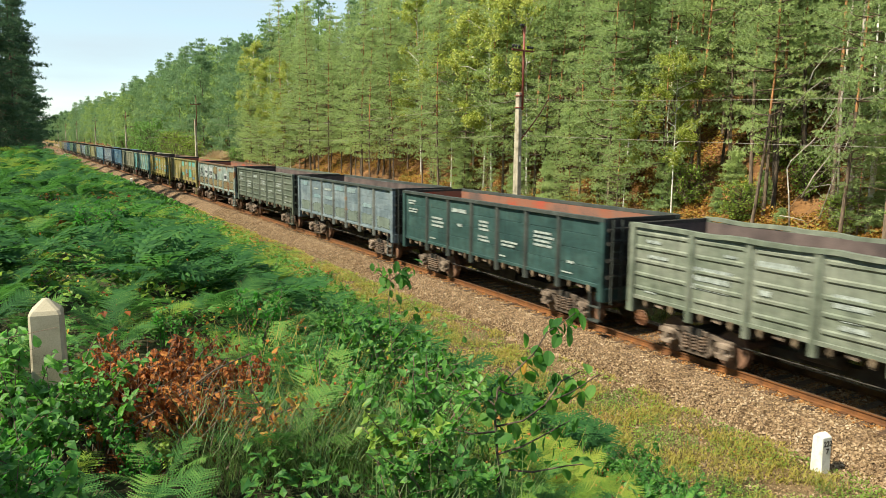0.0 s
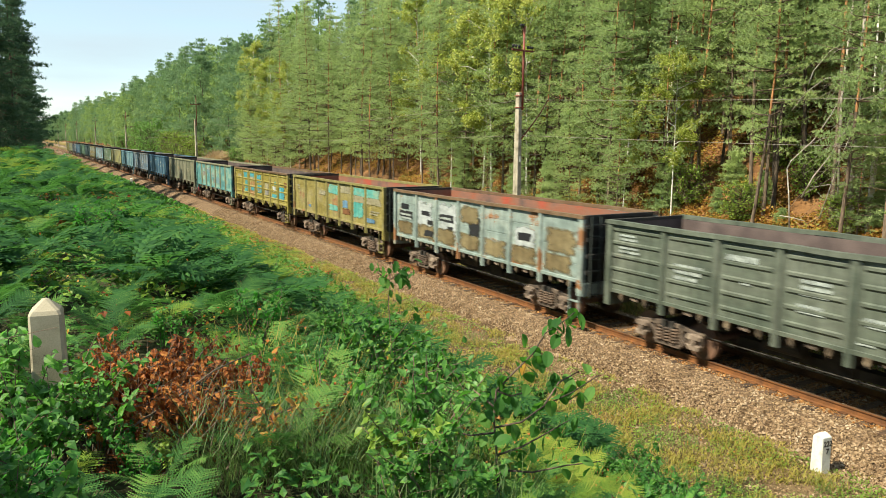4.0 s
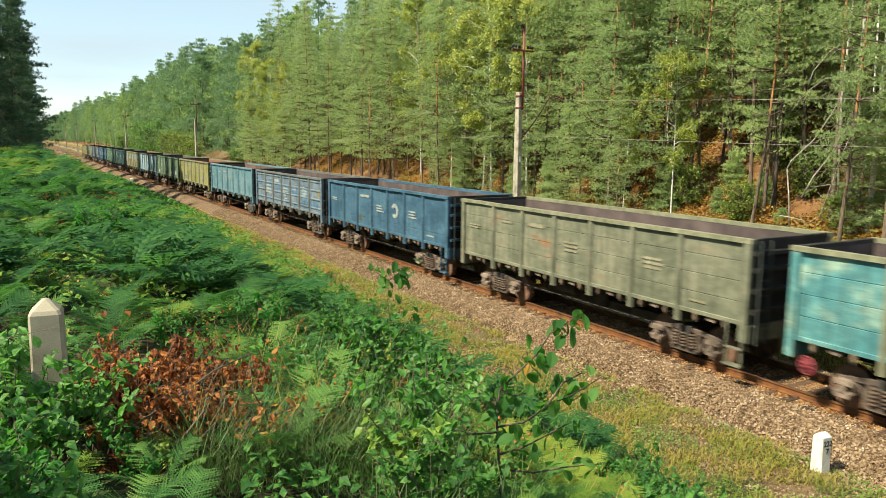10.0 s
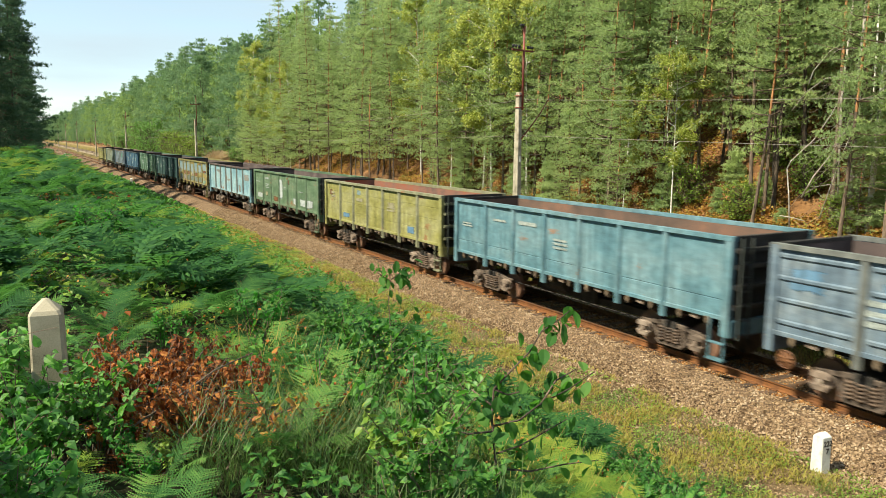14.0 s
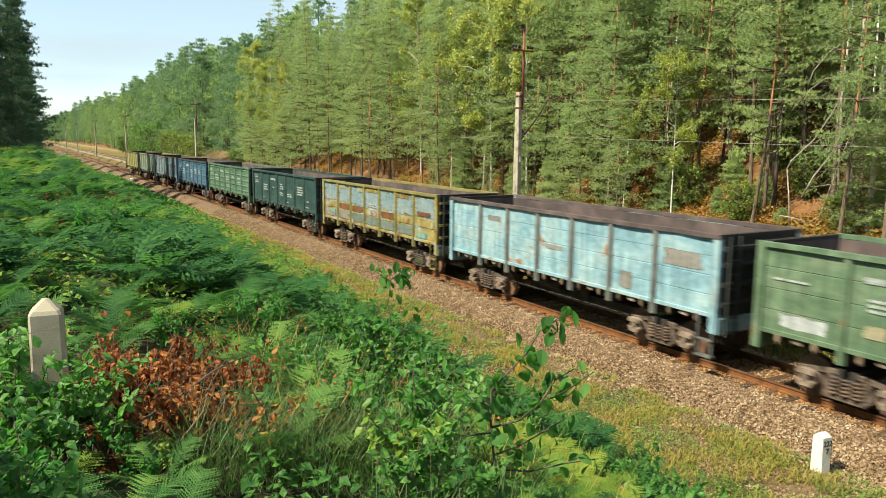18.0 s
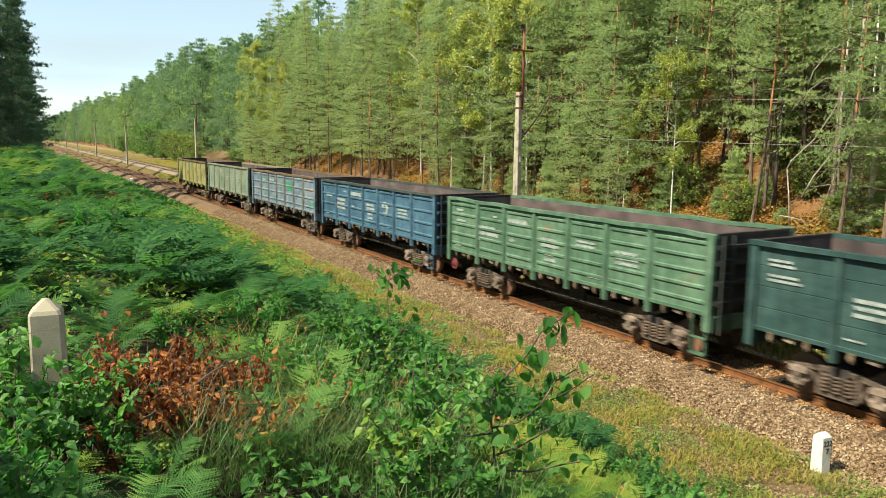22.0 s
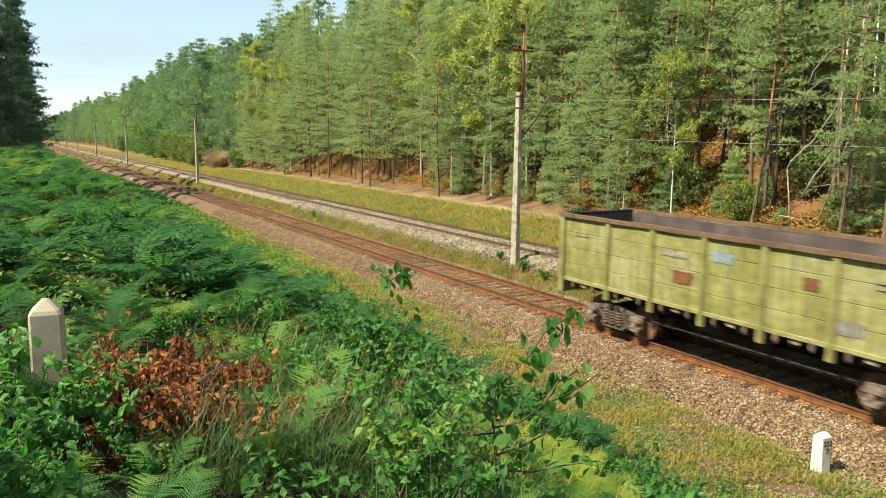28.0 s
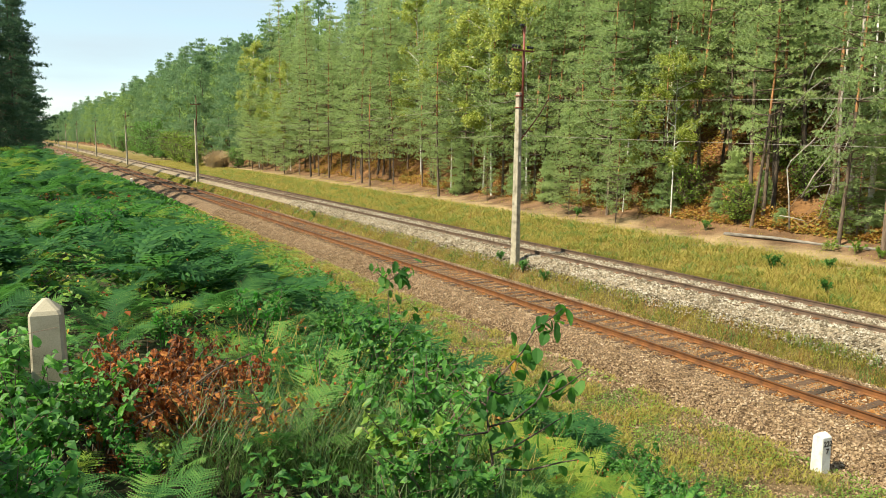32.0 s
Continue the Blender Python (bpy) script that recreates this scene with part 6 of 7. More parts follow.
def grass(name, count, box, height, mat, label, seed, width=0.006, lean=0.35, power=1.0, keep=None):
    """Grass blades of two triangles each, growing from the ground."""
    rng = np.random.default_rng(seed)
    x = rng.uniform(box[0], box[1], count)
    y = box[2] + (box[3] - box[2]) * rng.random(count) ** power
    clump = field(x, y, 0.9, 0.9, seed)
    ok = clump > (-0.05 if keep is None else keep)
    x, y = x[ok], y[ok]
    n = len(x)
    z = ground_heights(x, y)
    p = np.stack([x, y, z - 0.02], -1)
    h = (height * rng.uniform(0.4, 1.2, n))[:, None]
    a = rng.uniform(0, 6.28, n)
    d = np.stack([np.cos(a), np.sin(a), np.zeros(n)], -1)
    s = np.stack([-np.sin(a), np.cos(a), np.zeros(n)], -1) * width * (1 + np.hypot(x, y)[:, None] / 14)
    mid = p + h * 0.55 * np.array((0, 0, 1)) + d * h * lean * 0.3
    tip = p + h * np.array((0, 0, 0.95)) + d * h * lean
    v = np.stack([np.stack([p - s, p + s, mid], 1), np.stack([mid - s * 0.7, mid + s * 0.7, tip], 1)], 1).reshape(-1, 3, 3)
    tagged(new(name, tris(name, v, mat)), label, "grass", kind="stuff")


grass("bank_grass", 4200, (0.6, 2.0, 2.2, 3.7), 0.46, M_GRASS_SHADED, "long green grass at the top of the bank, coloured as in shade", 31, 0.0022, 0.75, 1.0, -0.1)
grass("dry_stalks", 1500, (1.2, 4.6, 2.6, 6.0), 0.55, M_STRAW, "thin yellow grass stalks between the shrubs", 35, 0.0025, 0.45)
grass("shoulder_grass", 80000, (8.6, 14.1, 4.0, 70.0), 0.15, M_STRAW, "sparse yellow-green grass on the gravel shoulder", 32, 0.009, 0.8, 1.5, 0.05)
grass("shoulder_weeds", 30000, (8.6, 13.4, 4.0, 50.0), 0.10, M_GRASS, "small green weeds on the gravel shoulder", 36, 0.008, 0.9, 1.5, 0.15)
grass("middle_straw", 46000, (18.0, 19.25, 8.0, 120.0), 0.20, M_STRAW, "dry grass between the tracks", 37, 0.005, 0.7, 1.7, -0.25)
grass("middle_rust", 16000, (17.9, 19.2, 8.0, 90.0), 0.22, M_RUSTY_GRASS, "red-brown dry grass between the tracks", 83, 0.005, 0.6, 1.7, 0.0)
grass("middle_grass", 16000, (17.9, 19.2, 8.0, 120.0), 0.24, M_GRASS, "weeds and grass between the tracks", 33, 0.007, 0.6, 1.5, 0.05)
grass("verge_grass", 120000, (23.3, 31.3, 10.0, 170.0), 0.34, M_STRAW, "yellow-green grass on the forest verge", 34, 0.006, 0.7, 1.7, -0.25)
grass("verge_rust", 16000, (23.3, 31.0, 10.0, 110.0), 0.36, M_RUSTY_GRASS, "red-brown seeding grass on the forest verge", 84, 0.005, 0.6, 1.7, 0.12)
grass("edge_grass", 9000, (31.0, 35.5, 10.0, 120.0), 0.14, M_STRAW, "short dry grass along the sandy edge", 38, 0.007, 0.7, 1.5, 0.08)
grass("verge_weeds", 40000, (23.3, 31.0, 10.0, 120.0), 0.34, M_GRASS, "green weeds in the verge", 39, 0.011, 0.9, 1.5, 0.10)


def undergrowth(name="undergrowth", n=80000, mat=M_LEAF, label="dense low green undergrowth covering the bank", cover=-1.0, lift=0.0, seed=41):
    """Leaves of the mass of low plants on the bank, from the near slope to the far end."""
    rng = np.random.default_rng(seed)
    y = 0.8 + (132 if cover < 0 else 52) * rng.random(n) ** 2.2
    edge = np.minimum(np.interp(y, (5, 8, 12, 17, 25, 40), (6.4, 9.0, 9.9, 10.2, 11.5, 12.6)) + np.clip((y - 45) / 30, 0, 1) * 0.8, 1.22 * y + 0.2)
    x = -4 + (edge + 4) * rng.random(n)
    z = ground_heights(x, y)
    lump = field(x, y, 0.5, 0.5, 2.0)
    h = np.clip(0.22 + 0.35 * lump, 0.04, 0.6) * np.clip((edge + 0.6 - x) / 2.0, 0.25, 1)
    p = np.stack([x, y, z + h * rng.random(n) ** 0.5], -1)
    if lift:
        p[:, 2] += lift
        patchy = field(x, y, 0.8, 0.6, seed) + 0.5 * field(x, y, 2.1, 2.1, seed)
    else:
        patchy = np.zeros(len(x))
    ok = (patchy > cover) & (np.hypot(x, y) + 0.9 * field(x, y, 1.3, 1.3, 5.0) > 4.0 * (lift > 0) + 2.7) & ~((x > 0.2 * y / 4.5) & (x < 1.15 * y / 4.5) & (y < 5.9))
    p, y = p[ok], y[ok]
    v = leaf_cloud(rng, p, rng.normal(0, 1, p.shape) * (1, 1, 0.5), (0.05 + 0.0035 * y) * rng.uniform(0.6, 1.4, len(p)))
    tagged(new(name, tris(name, v, mat)), label, "undergrowth", kind="stuff")


undergrowth()
undergrowth("yellow_undergrowth", 40000, M_LEAF_YG, "patches of yellow-green plants on the bank", 0.10, 0.10, 43)
undergrowth("rusty_undergrowth", 24000, M_DRY, "patches of rust-brown withered plants on the bank", 0.38, 0.22, 47)


def fern_carpet(count, mat, label, seed):
    """Bracken that covers the bank farther off: fronds of many plants joined."""
    rng = np.random.default_rng(seed)
    me = frond_mesh(seed, 0.62, mat, 11, 0.75, 2)
    n = len(me.vertices)
    co = np.empty(n * 3, dtype=np.float32)
    me.vertices.foreach_get("co", co)
    co = co.reshape(-1, 3)
    bpy.data.meshes.remove(me)
    out = []
    while len(out) < count:
        y = 8 + 62 * rng.random() ** 1.6
        x = rng.uniform(-3.5, min(9.0, 0.9 * y))
        lump = noise.noise((x * 0.28, y * 0.28, seed + 0.5))
        if lump < -0.05 + 0.06 * max(0.0, x - 4):
            continue
        z = float(ground_z(x, y)) + rng.uniform(0.12, 0.42)
        size, turn = rng.uniform(0.7, 1.3) * (1 + y / 90), rng.uniform(0, 360)
        for k in range(5):
            m = pose(x, y, z, rng.uniform(-15, 15), rng.uniform(-32, 4), turn + 72 * k + rng.uniform(-20, 20))
            out.append((co * size) @ np.array(m.to_3x3()).T + np.array(m.translation))
    tagged(new("fern_carpet", tris("fern_carpet", np.concatenate(out), mat)), label, "ferns", kind="stuff")


fern_carpet(2600, M_FERN, "wide green carpet of bracken over the bank", 91)
fern_carpet(900, M_FERN_YELLOW, "scattered yellowing bracken over the bank", 93)


def litter(name, count, mat, label, seed, size):
    """Single withered leaves caught all over the bank's plants, in loose drifts."""
    rng = np.random.default_rng(seed)
    y = 2.6 + 22 * rng.random(count) ** 1.8
    x = rng.random(count) * np.minimum(np.interp(y, (5, 8, 12, 17, 25), (6.4, 9.0, 9.9, 10.2, 11.5)), 1.22 * y + 0.2)
    lump = field(x, y, 0.9, 0.9, seed)
    ok = (lump > 0.08) & (np.hypot(x, y) > 3.7)
    x, y = x[ok], y[ok]
    z = ground_heights(x, y)
    p = np.stack([x, y, z + 0.06 + rng.random(len(x)) * 0.42], -1)
    v = leaf_cloud(rng, p, rng.normal(0, 1, p.shape), (size + 0.001 * y) * rng.uniform(0.6, 1.4, len(x)))
    tagged(new(name, tris(name, v, mat)), label, "leaves", kind="stuff")


litter("withered_leaves", 3200, M_DRY, "withered brown leaves caught in the bank's plants", 81, 0.026)
litter("yellow_leaves", 5200, M_LEAF_AUTUMN, "scattered yellow and red leaves among the green", 82, 0.024)


M_WEED = material("golden_weed", [(0.2, (0.22, 0.17, 0.025)), (0.5, (0.34, 0.26, 0.04)), (0.8, (0.42, 0.36, 0.08))], scale=0.6, fine=6.0, rough=0.6, bump=0, island=0.5,
                  through=(0.4, 0.34, 0.05))


def weeds(name, count, box, size, mat, label, seed, cover):
    """Low rosettes and creeping weeds: small leaves close to the ground, in patches."""
    rng = np.random.default_rng(seed)
    x = rng.uniform(box[0], box[1], count)
    y = box[2] + (box[3] - box[2]) * rng.random(count) ** 1.6
    lump = field(x, y, 0.8, 0.6, seed) + 0.5 * field(x, y, 2.3, 2.3, seed)
    ok = lump > cover
    x, y = x[ok], y[ok]
    z = ground_heights(x, y)
    p = np.stack([x, y, z + rng.random(len(x)) * 0.09], -1)
    v = leaf_cloud(rng, p, rng.normal(0, 1, p.shape) * (1, 1, 0.35), (size + 0.0012 * y) * rng.uniform(0.5, 1.4, len(x)))
    tagged(new(name, tris(name, v, mat)), label, "weeds", kind="stuff")


grass("bank_foot_grass", 44000, (8.4, 12.7, 6.0, 48.0), 0.20, M_STRAW, "tufts of yellow-green grass at the foot of the bank", 86, 0.005, 0.7, 1.5, 0.0)
grass("bank_foot_green", 30000, (8.4, 12.5, 6.0, 48.0), 0.20, M_GRASS, "green grass at the foot of the bank", 87, 0.005, 0.7, 1.5, 0.08)
weeds("creeping_weed", 60000, (8.0, 13.4, 4.5, 70.0), 0.045, M_LEAF_YG, "low yellow-green weeds spread over the shoulder", 71, 0.02)
weeds("yellow_weed", 26000, (8.0, 12.4, 4.5, 60.0), 0.04, M_WEED, "low golden weeds spread over the shoulder", 75, 0.12)
weeds("rusty_weed", 20000, (8.0, 14.0, 4.5, 60.0), 0.03, M_LEAF_AUTUMN, "small reddish weeds among the stones", 72, 0.32)
weeds("bank_weed", 14000, (-7.0, 6.0, -6.0, 3.4), 0.05, M_LEAF, "low green plants on top of the bank", 79, -0.05)
weeds("middle_weed", 9000, (17.8, 19.2, 8.0, 110.0), 0.045, M_LEAF_YG, "green weeds between the two tracks", 73, 0.12)
weeds("middle_gold", 8000, (17.8, 19.4, 8.0, 110.0), 0.04, M_WEED, "golden weeds between the two tracks", 76, 0.15)
weeds("verge_leaves", 16000, (23.4, 32.0, 10.0, 90.0), 0.06, M_LEAF_YG, "low leafy weeds on the forest verge", 77, 0.22)
weeds("verge_gold", 14000, (23.4, 34.0, 10.0, 90.0), 0.05, M_WEED, "low golden weeds on the forest verge", 78, 0.18)


# ---- single plants and litter ----
def leaf_mesh(name, length, width, mat, lobes=0):
    """One leaf lying along +x, folded along its rib; lobed like oak, or pointed with a toothed edge."""
    pts = []
    n = 7
    for i in range(n + 1):
        u = i / n
        w = width * math.sin(math.pi * min(1, u * 0.9 + 0.06)) ** 0.8
        if lobes:
            w *= 0.72 + 0.36 * (i % 2)
        pts.append((u * length, w / 2))
    v, f = [], []
    for u, w in pts:
        drop = -0.25 * u * u / length
        v += [(u, w, drop + 0.22 * w), (u, 0, drop), (u, -w, drop + 0.22 * w)]
    for i in range(n):
        a = i * 3
        f += [(a, a + 1, a + 4, a + 3), (a + 1, a + 2, a + 5, a + 4)]
    return raw(name, v, f, mat)


M_LEAF_DARK = material("dark_sapling_leaves", [(0.2, (0.024, 0.08, 0.020)), (0.5, (0.05, 0.14, 0.032)), (0.8, (0.11, 0.22, 0.05))], scale=8.0, fine=40.0, rough=0.6, bump=0, specular=0.15,
                       vary=0.5, through=(0.09, 0.28, 0.03))
LEAF_BIRCH = leaf_mesh("leaf", 0.070, 0.048, M_LEAF_DARK)
LEAF_OAK = leaf_mesh("leaf", 0.105, 0.07, M_LEAF_DARK, 1)
LEAF_ORANGE = leaf_mesh("leaf", 0.07, 0.055, M_LEAF_AUTUMN)


def sapling(x, y, stem, branches, leaf, n_leaves, seed, label, spread=0.03, foot=None):
    """A young tree: bent stem, thin branches, and every leaf a piece of its own."""
    r = random.Random(seed)
    e = new("sapling")
    e.matrix_basis = stand(x, y, 0, 0.05) if foot is None else pose(x, y, foot)
    tagged(e, label, "sapling", "young trees on the bank")
    bm = bmesh.new()
    k = len(stem)
    tube(bm, stem, [0.008 * (1 - 0.8 * i / k) for i in range(k)], 6)
    part("stem", bm, M_BARK, e)
    lines = list(zip(stem[3:], stem[4:])) if len(stem) > 4 else [stem[-2:]]
    for b in branches:
        bm = bmesh.new()
        tube(bm, b, [0.006 * (1 - 0.75 * i / len(b)) for i in range(len(b))], 5)
        part("branch", bm, M_BARK, e)
        lines += list(zip(b, b[1:]))
    for i in range(n_leaves):
        a, b = r.choice(lines)
        p = Vector(a).lerp(Vector(b), r.random())
        p += Vector((r.gauss(0, spread), r.gauss(0, spread), r.gauss(-0.01, spread)))
        ob = part("leaf", LEAF_ORANGE if r.random() < 0.015 else leaf, None, e)
        ob.matrix_basis = pose(*p, r.uniform(-40, 40), r.uniform(5, 75), r.uniform(0, 360)) @ Matrix.Scale(r.uniform(0.7, 1.25), 4)
    return e


SAPLING_NEAR = sapling(1.905, 2.759, [(0.000, 0.000, 0.000), (0.023, 0.035, 0.279), (0.024, 0.072, 0.502), (0.023, 0.101, 0.664), (0.041, 0.114, 0.800), (0.126, 0.081, 0.896), (0.203, 0.051, 0.978), (0.262, 0.035, 1.079), (0.337, 0.001, 1.134), (0.392, -0.023, 1.183)],
                       [[(0.020, 0.095, 0.621), (0.121, 0.009, 0.663), (0.203, -0.057, 0.755), (0.306, -0.138, 0.833), (0.395, -0.209, 0.923)],
                        [(0.023, 0.071, 0.488), (0.153, 0.047, 0.513), (0.277, 0.030, 0.559), (0.416, 0.007, 0.617)],
                        [(0.029, 0.107, 0.719), (-0.005, 0.168, 0.757), (-0.023, 0.217, 0.779)],
                        [(0.027, 0.047, 0.366), (-0.124, 0.177, 0.411), (-0.262, 0.298, 0.451)],
                        [(0.239, -0.011, 0.734), (0.324, -0.008, 0.834), (0.431, -0.027, 0.880)],
                        [(0.028, 0.056, 0.420), (0.193, 0.003, 0.391), (0.364, -0.046, 0.410), (0.538, -0.098, 0.414)],
                        [(0.021, 0.091, 0.596), (-0.101, 0.114, 0.598), (-0.212, 0.138, 0.639)],
                        [(0.041, 0.114, 0.800), (0.116, 0.100, 0.763), (0.219, 0.078, 0.781)]],
                       LEAF_BIRCH, 150, 3, "thin young birch with loose green leaves on the bank", 0.03, 3.744)
SAPLING_OAK = sapling(3.40, 7.05, [(0, 0, 0), (0.02, 0.02, 0.6), (-0.02, 0.02, 1.1), (0.03, 0.04, 1.5)],
                      [[(0.0, 0.02, 1.3), (-0.16, 0.1, 1.42)], [(0.01, 0.02, 1.32), (0.18, -0.06, 1.46)], [(0.02, 0.02, 0.6), (0.2, -0.05, 0.85), (0.36, -0.14, 1.05)],
                       [(0.02, 0.02, 0.5), (0.25, -0.1, 0.62), (0.42, -0.2, 0.66)]],
                      LEAF_OAK, 72, 4, "young oak with dark lobed leaves above the shrubs", 0.06)

BUSH_RIGHT = [shrub_meshes(140 + k, 0.62, 0.5, 900, 0.050, M_LEAF, True) for k in range(2)]
for k, (x, y, s) in enumerate(((5.9, 5.35, 1.35), (6.5, 5.7, 1.3), (6.9, 6.2, 1.1), (6.2, 6.2, 1.2), (5.6, 6.1, 1.0))):
    e = shrub(x, y, s, 900 + k, BUSH_RIGHT[k % 2], "dense round bush with small dark green leaves")
for k, (x, y) in enumerate(((3.6, 3.7), (4.2, 4.3), (3.3, 3.3), (3.9, 4.6), (4.7, 4.9), (3.0, 3.6), (4.4, 5.5), (3.4, 4.3), (4.9, 5.5), (2.6, 3.3), (3.9, 4.75), (4.2, 5.1), (4.0, 5.7), (5.2, 5.4), (5.6, 5.9), (4.8, 6.0), (5.0, 6.4), (4.4, 6.3), (3.6, 5.4), (3.5, 4.5))):
    fern(x, y, 0.82, 950 + k, FRONDS_YELLOW, "yellowing bracken fern with arching fronds")
for k, (x, y, s) in enumerate(((0.02, 3.75, 0.95), (0.14, 3.95, 0.95), (0.25, 3.75, 0.75), (-0.08, 4.0, 1.0), (0.3, 4.0, 0.6), (0.05, 3.3, 0.55), (0.24, 4.05, 0.7), (-0.06, 3.9, 0.7))):
    shrub(x, y, s, 970 + k, SHRUBS_NEAR[k % 4] if k % 4 == 1 else SHRUBS_FRESH[k % 4], "fresh green leafy shoots growing round the boundary post")
for k, (x, y) in enumerate(((0.15, 2.75), (0.3, 3.0), (0.02, 2.9), (0.45, 2.85), (1.1, 5.6), (1.35, 5.4))):
    fern(x, y, 0.52, 990 + k)


for k, (x, y, s) in enumerate(((0.42, 3.5, 0.5), (0.55, 3.65, 0.45), (0.36, 3.7, 0.5))):
    shrub(x, y, s, 1010 + k, (SHRUBS_COOL, SHRUBS_YELLOW)[k % 2][k], "small leafy shoots beside the dry bracken")
fern(0.48, 3.35, 0.45, 1020)


def stick(points, radius, mat, label, name="fallen_branch", category="branch"):
    bm = bmesh.new()
    k = len(points)
    tube(bm, points, [radius * (1 - 0.55 * i / k) for i in range(k)], 7)
    return tagged(new(name, mesh_of(name, bm, mat)), label, category)


stick([(0.30, 3.72, 4.30), (0.62, 3.95, 4.36), (0.95, 4.35, 4.38), (1.25, 4.65, 4.36)], 0.007, M_BARK, "dry brown twig lying over brown bracken")
tangle = random.Random(5)
for k in range(14):
    x, y = tangle.uniform(0.25, 0.95), tangle.uniform(3.4, 4.3)
    z, a, ln = float(ground_z(x, y)), tangle.uniform(-0.6, 1.2), tangle.uniform(0.25, 0.55)
    stick([(x, y, z + 0.03), (x + 0.5 * ln * math.cos(a), y + 0.5 * ln * math.sin(a), z + tangle.uniform(0.12, 0.24)),
           (x + ln * math.cos(a), y + ln * math.sin(a), z + tangle.uniform(0.2, 0.36))], tangle.uniform(0.004, 0.008), M_BARK, "thin dead twig among withered leaves", "dead_twig")
stick([(0.12, 4.2, 4.36), (0.45, 4.35, 4.44), (0.8, 4.5, 4.42)], 0.006, M_BARK, "dry brown twig lying over brown bracken")
# fallen trunk and dead wood at the foot of the wooded slope
M_LOG = material("weathered_log", [(0.3, (0.085, 0.072, 0.06)), (0.7, (0.25, 0.22, 0.185))], scale=3.0, stretch=(4, 0.6, 4), rough=0.95, bump=0.7)
stick([(34.2, 27.9, 0.62), (34.4, 25.0, 0.72), (34.6, 22.4, 0.68), (34.9, 19.6, 0.78), (35.0, 17.0, 0.80), (35.4, 13.6, 0.98)], 0.10, M_LOG, "grey fallen trunk at the edge of the woods", "fallen_log", "log")
for pts, r in (
        ([(35.30, 24.68, 1.20), (35.42, 24.93, 2.82), (35.54, 25.25, 4.30)], 0.045),
        ([(35.30, 25.08, 4.31), (35.42, 24.97, 4.75), (35.54, 23.86, 5.85), (35.66, 23.13, 7.06), (35.78, 22.46, 8.55)], 0.040),
        ([(35.40, 24.20, 2.88), (35.52, 23.69, 4.01), (35.64, 22.94, 5.10), (35.76, 22.26, 6.49), (35.88, 22.08, 7.45)], 0.045),
        ([(35.60, 25.26, 7.37), (35.72, 24.67, 8.25), (35.84, 23.72, 8.91), (35.96, 22.77, 9.07)], 0.030),
        ([(35.80, 24.57, 8.67), (35.92, 24.43, 9.38), (36.04, 23.67, 10.31), (36.16, 22.75, 10.72)], 0.030),
        ([(35.30, 23.04, 1.87), (35.42, 22.66, 3.56), (35.54, 22.24, 5.25), (35.66, 21.85, 6.49)], 0.035),
        ([(35.00, 25.09, 1.87), (35.12, 24.34, 1.81), (35.24, 23.76, 1.69)], 0.030),
        ([(35.60, 22.47, 6.08), (35.72, 22.58, 7.05), (35.84, 23.08, 7.90)], 0.022),
        ([(35.60, 21.95, 5.81), (35.72, 21.69, 6.76), (35.84, 21.82, 8.52)], 0.025),
        ([(35.60, 24.50, 5.44), (35.72, 23.52, 5.91), (35.84, 22.28, 6.22)], 0.020),
        ):
    stick(pts, r, M_DEAD, "bare pale dead branch leaning in the woods")
for x, y, r, lean, top, mat, words, name in ((36.0, 21.9, 0.13, 0.1, 17.0, M_DEAD, "bare grey dead trunk among the pines", "dead_tree"), (36.6, 21.3, 0.15, -0.1, 17.5, M_BIRCH_BARK, "slender white birch trunk", "slender_birch"),
                                        (36.8, 23.0, 0.07, 0.3, 13.0, M_DEAD, "thin grey dead trunk among the pines", "dead_tree"), (37.4, 22.4, 0.06, -0.3, 12.0, M_BIRCH_BARK, "slender white birch trunk", "slender_birch"),
                                        (37.0, 34.6, 0.06, 0.5, 11.0, M_BIRCH_BARK, "slender white birch trunk", "slender_birch")):
    z = float(ground_z(x, y)) - 0.2
    stick([(x, y, z), (x - 0.3 * lean, y + lean, z + top / 2), (x + 0.2 * lean, y + 0.6 * lean, z + top)], r, mat, words, name, "tree")
plant("pine_tree", PINES_LOW[0], stand(35.9, 21.4, 10, size=0.60), "bushy young pine in front of the slope", "tree", "pines of the forest")
plant("pine_tree", PINES_LOW[1], stand(33.4, 35.8, 50, size=0.62), "bushy young pine in front of the slope", "tree", "pines of the forest")
for x, y, k in ((34.6, 48.0, 0), (34.5, 52.6, 1), (34.9, 57.0, 0), (34.8, 61.5, 1)):
    plant("pine_tree", PINES_LOW[k], stand(x, y, 60 * y, size=0.44), "bushy young pine at the foot of the birches", "tree", "pines of the forest")
plant("pine_tree", PINES_LOW[0], stand(33.8, 41.0, 150, size=0.66), "bushy young pine in front of the slope", "tree", "pines of the forest")

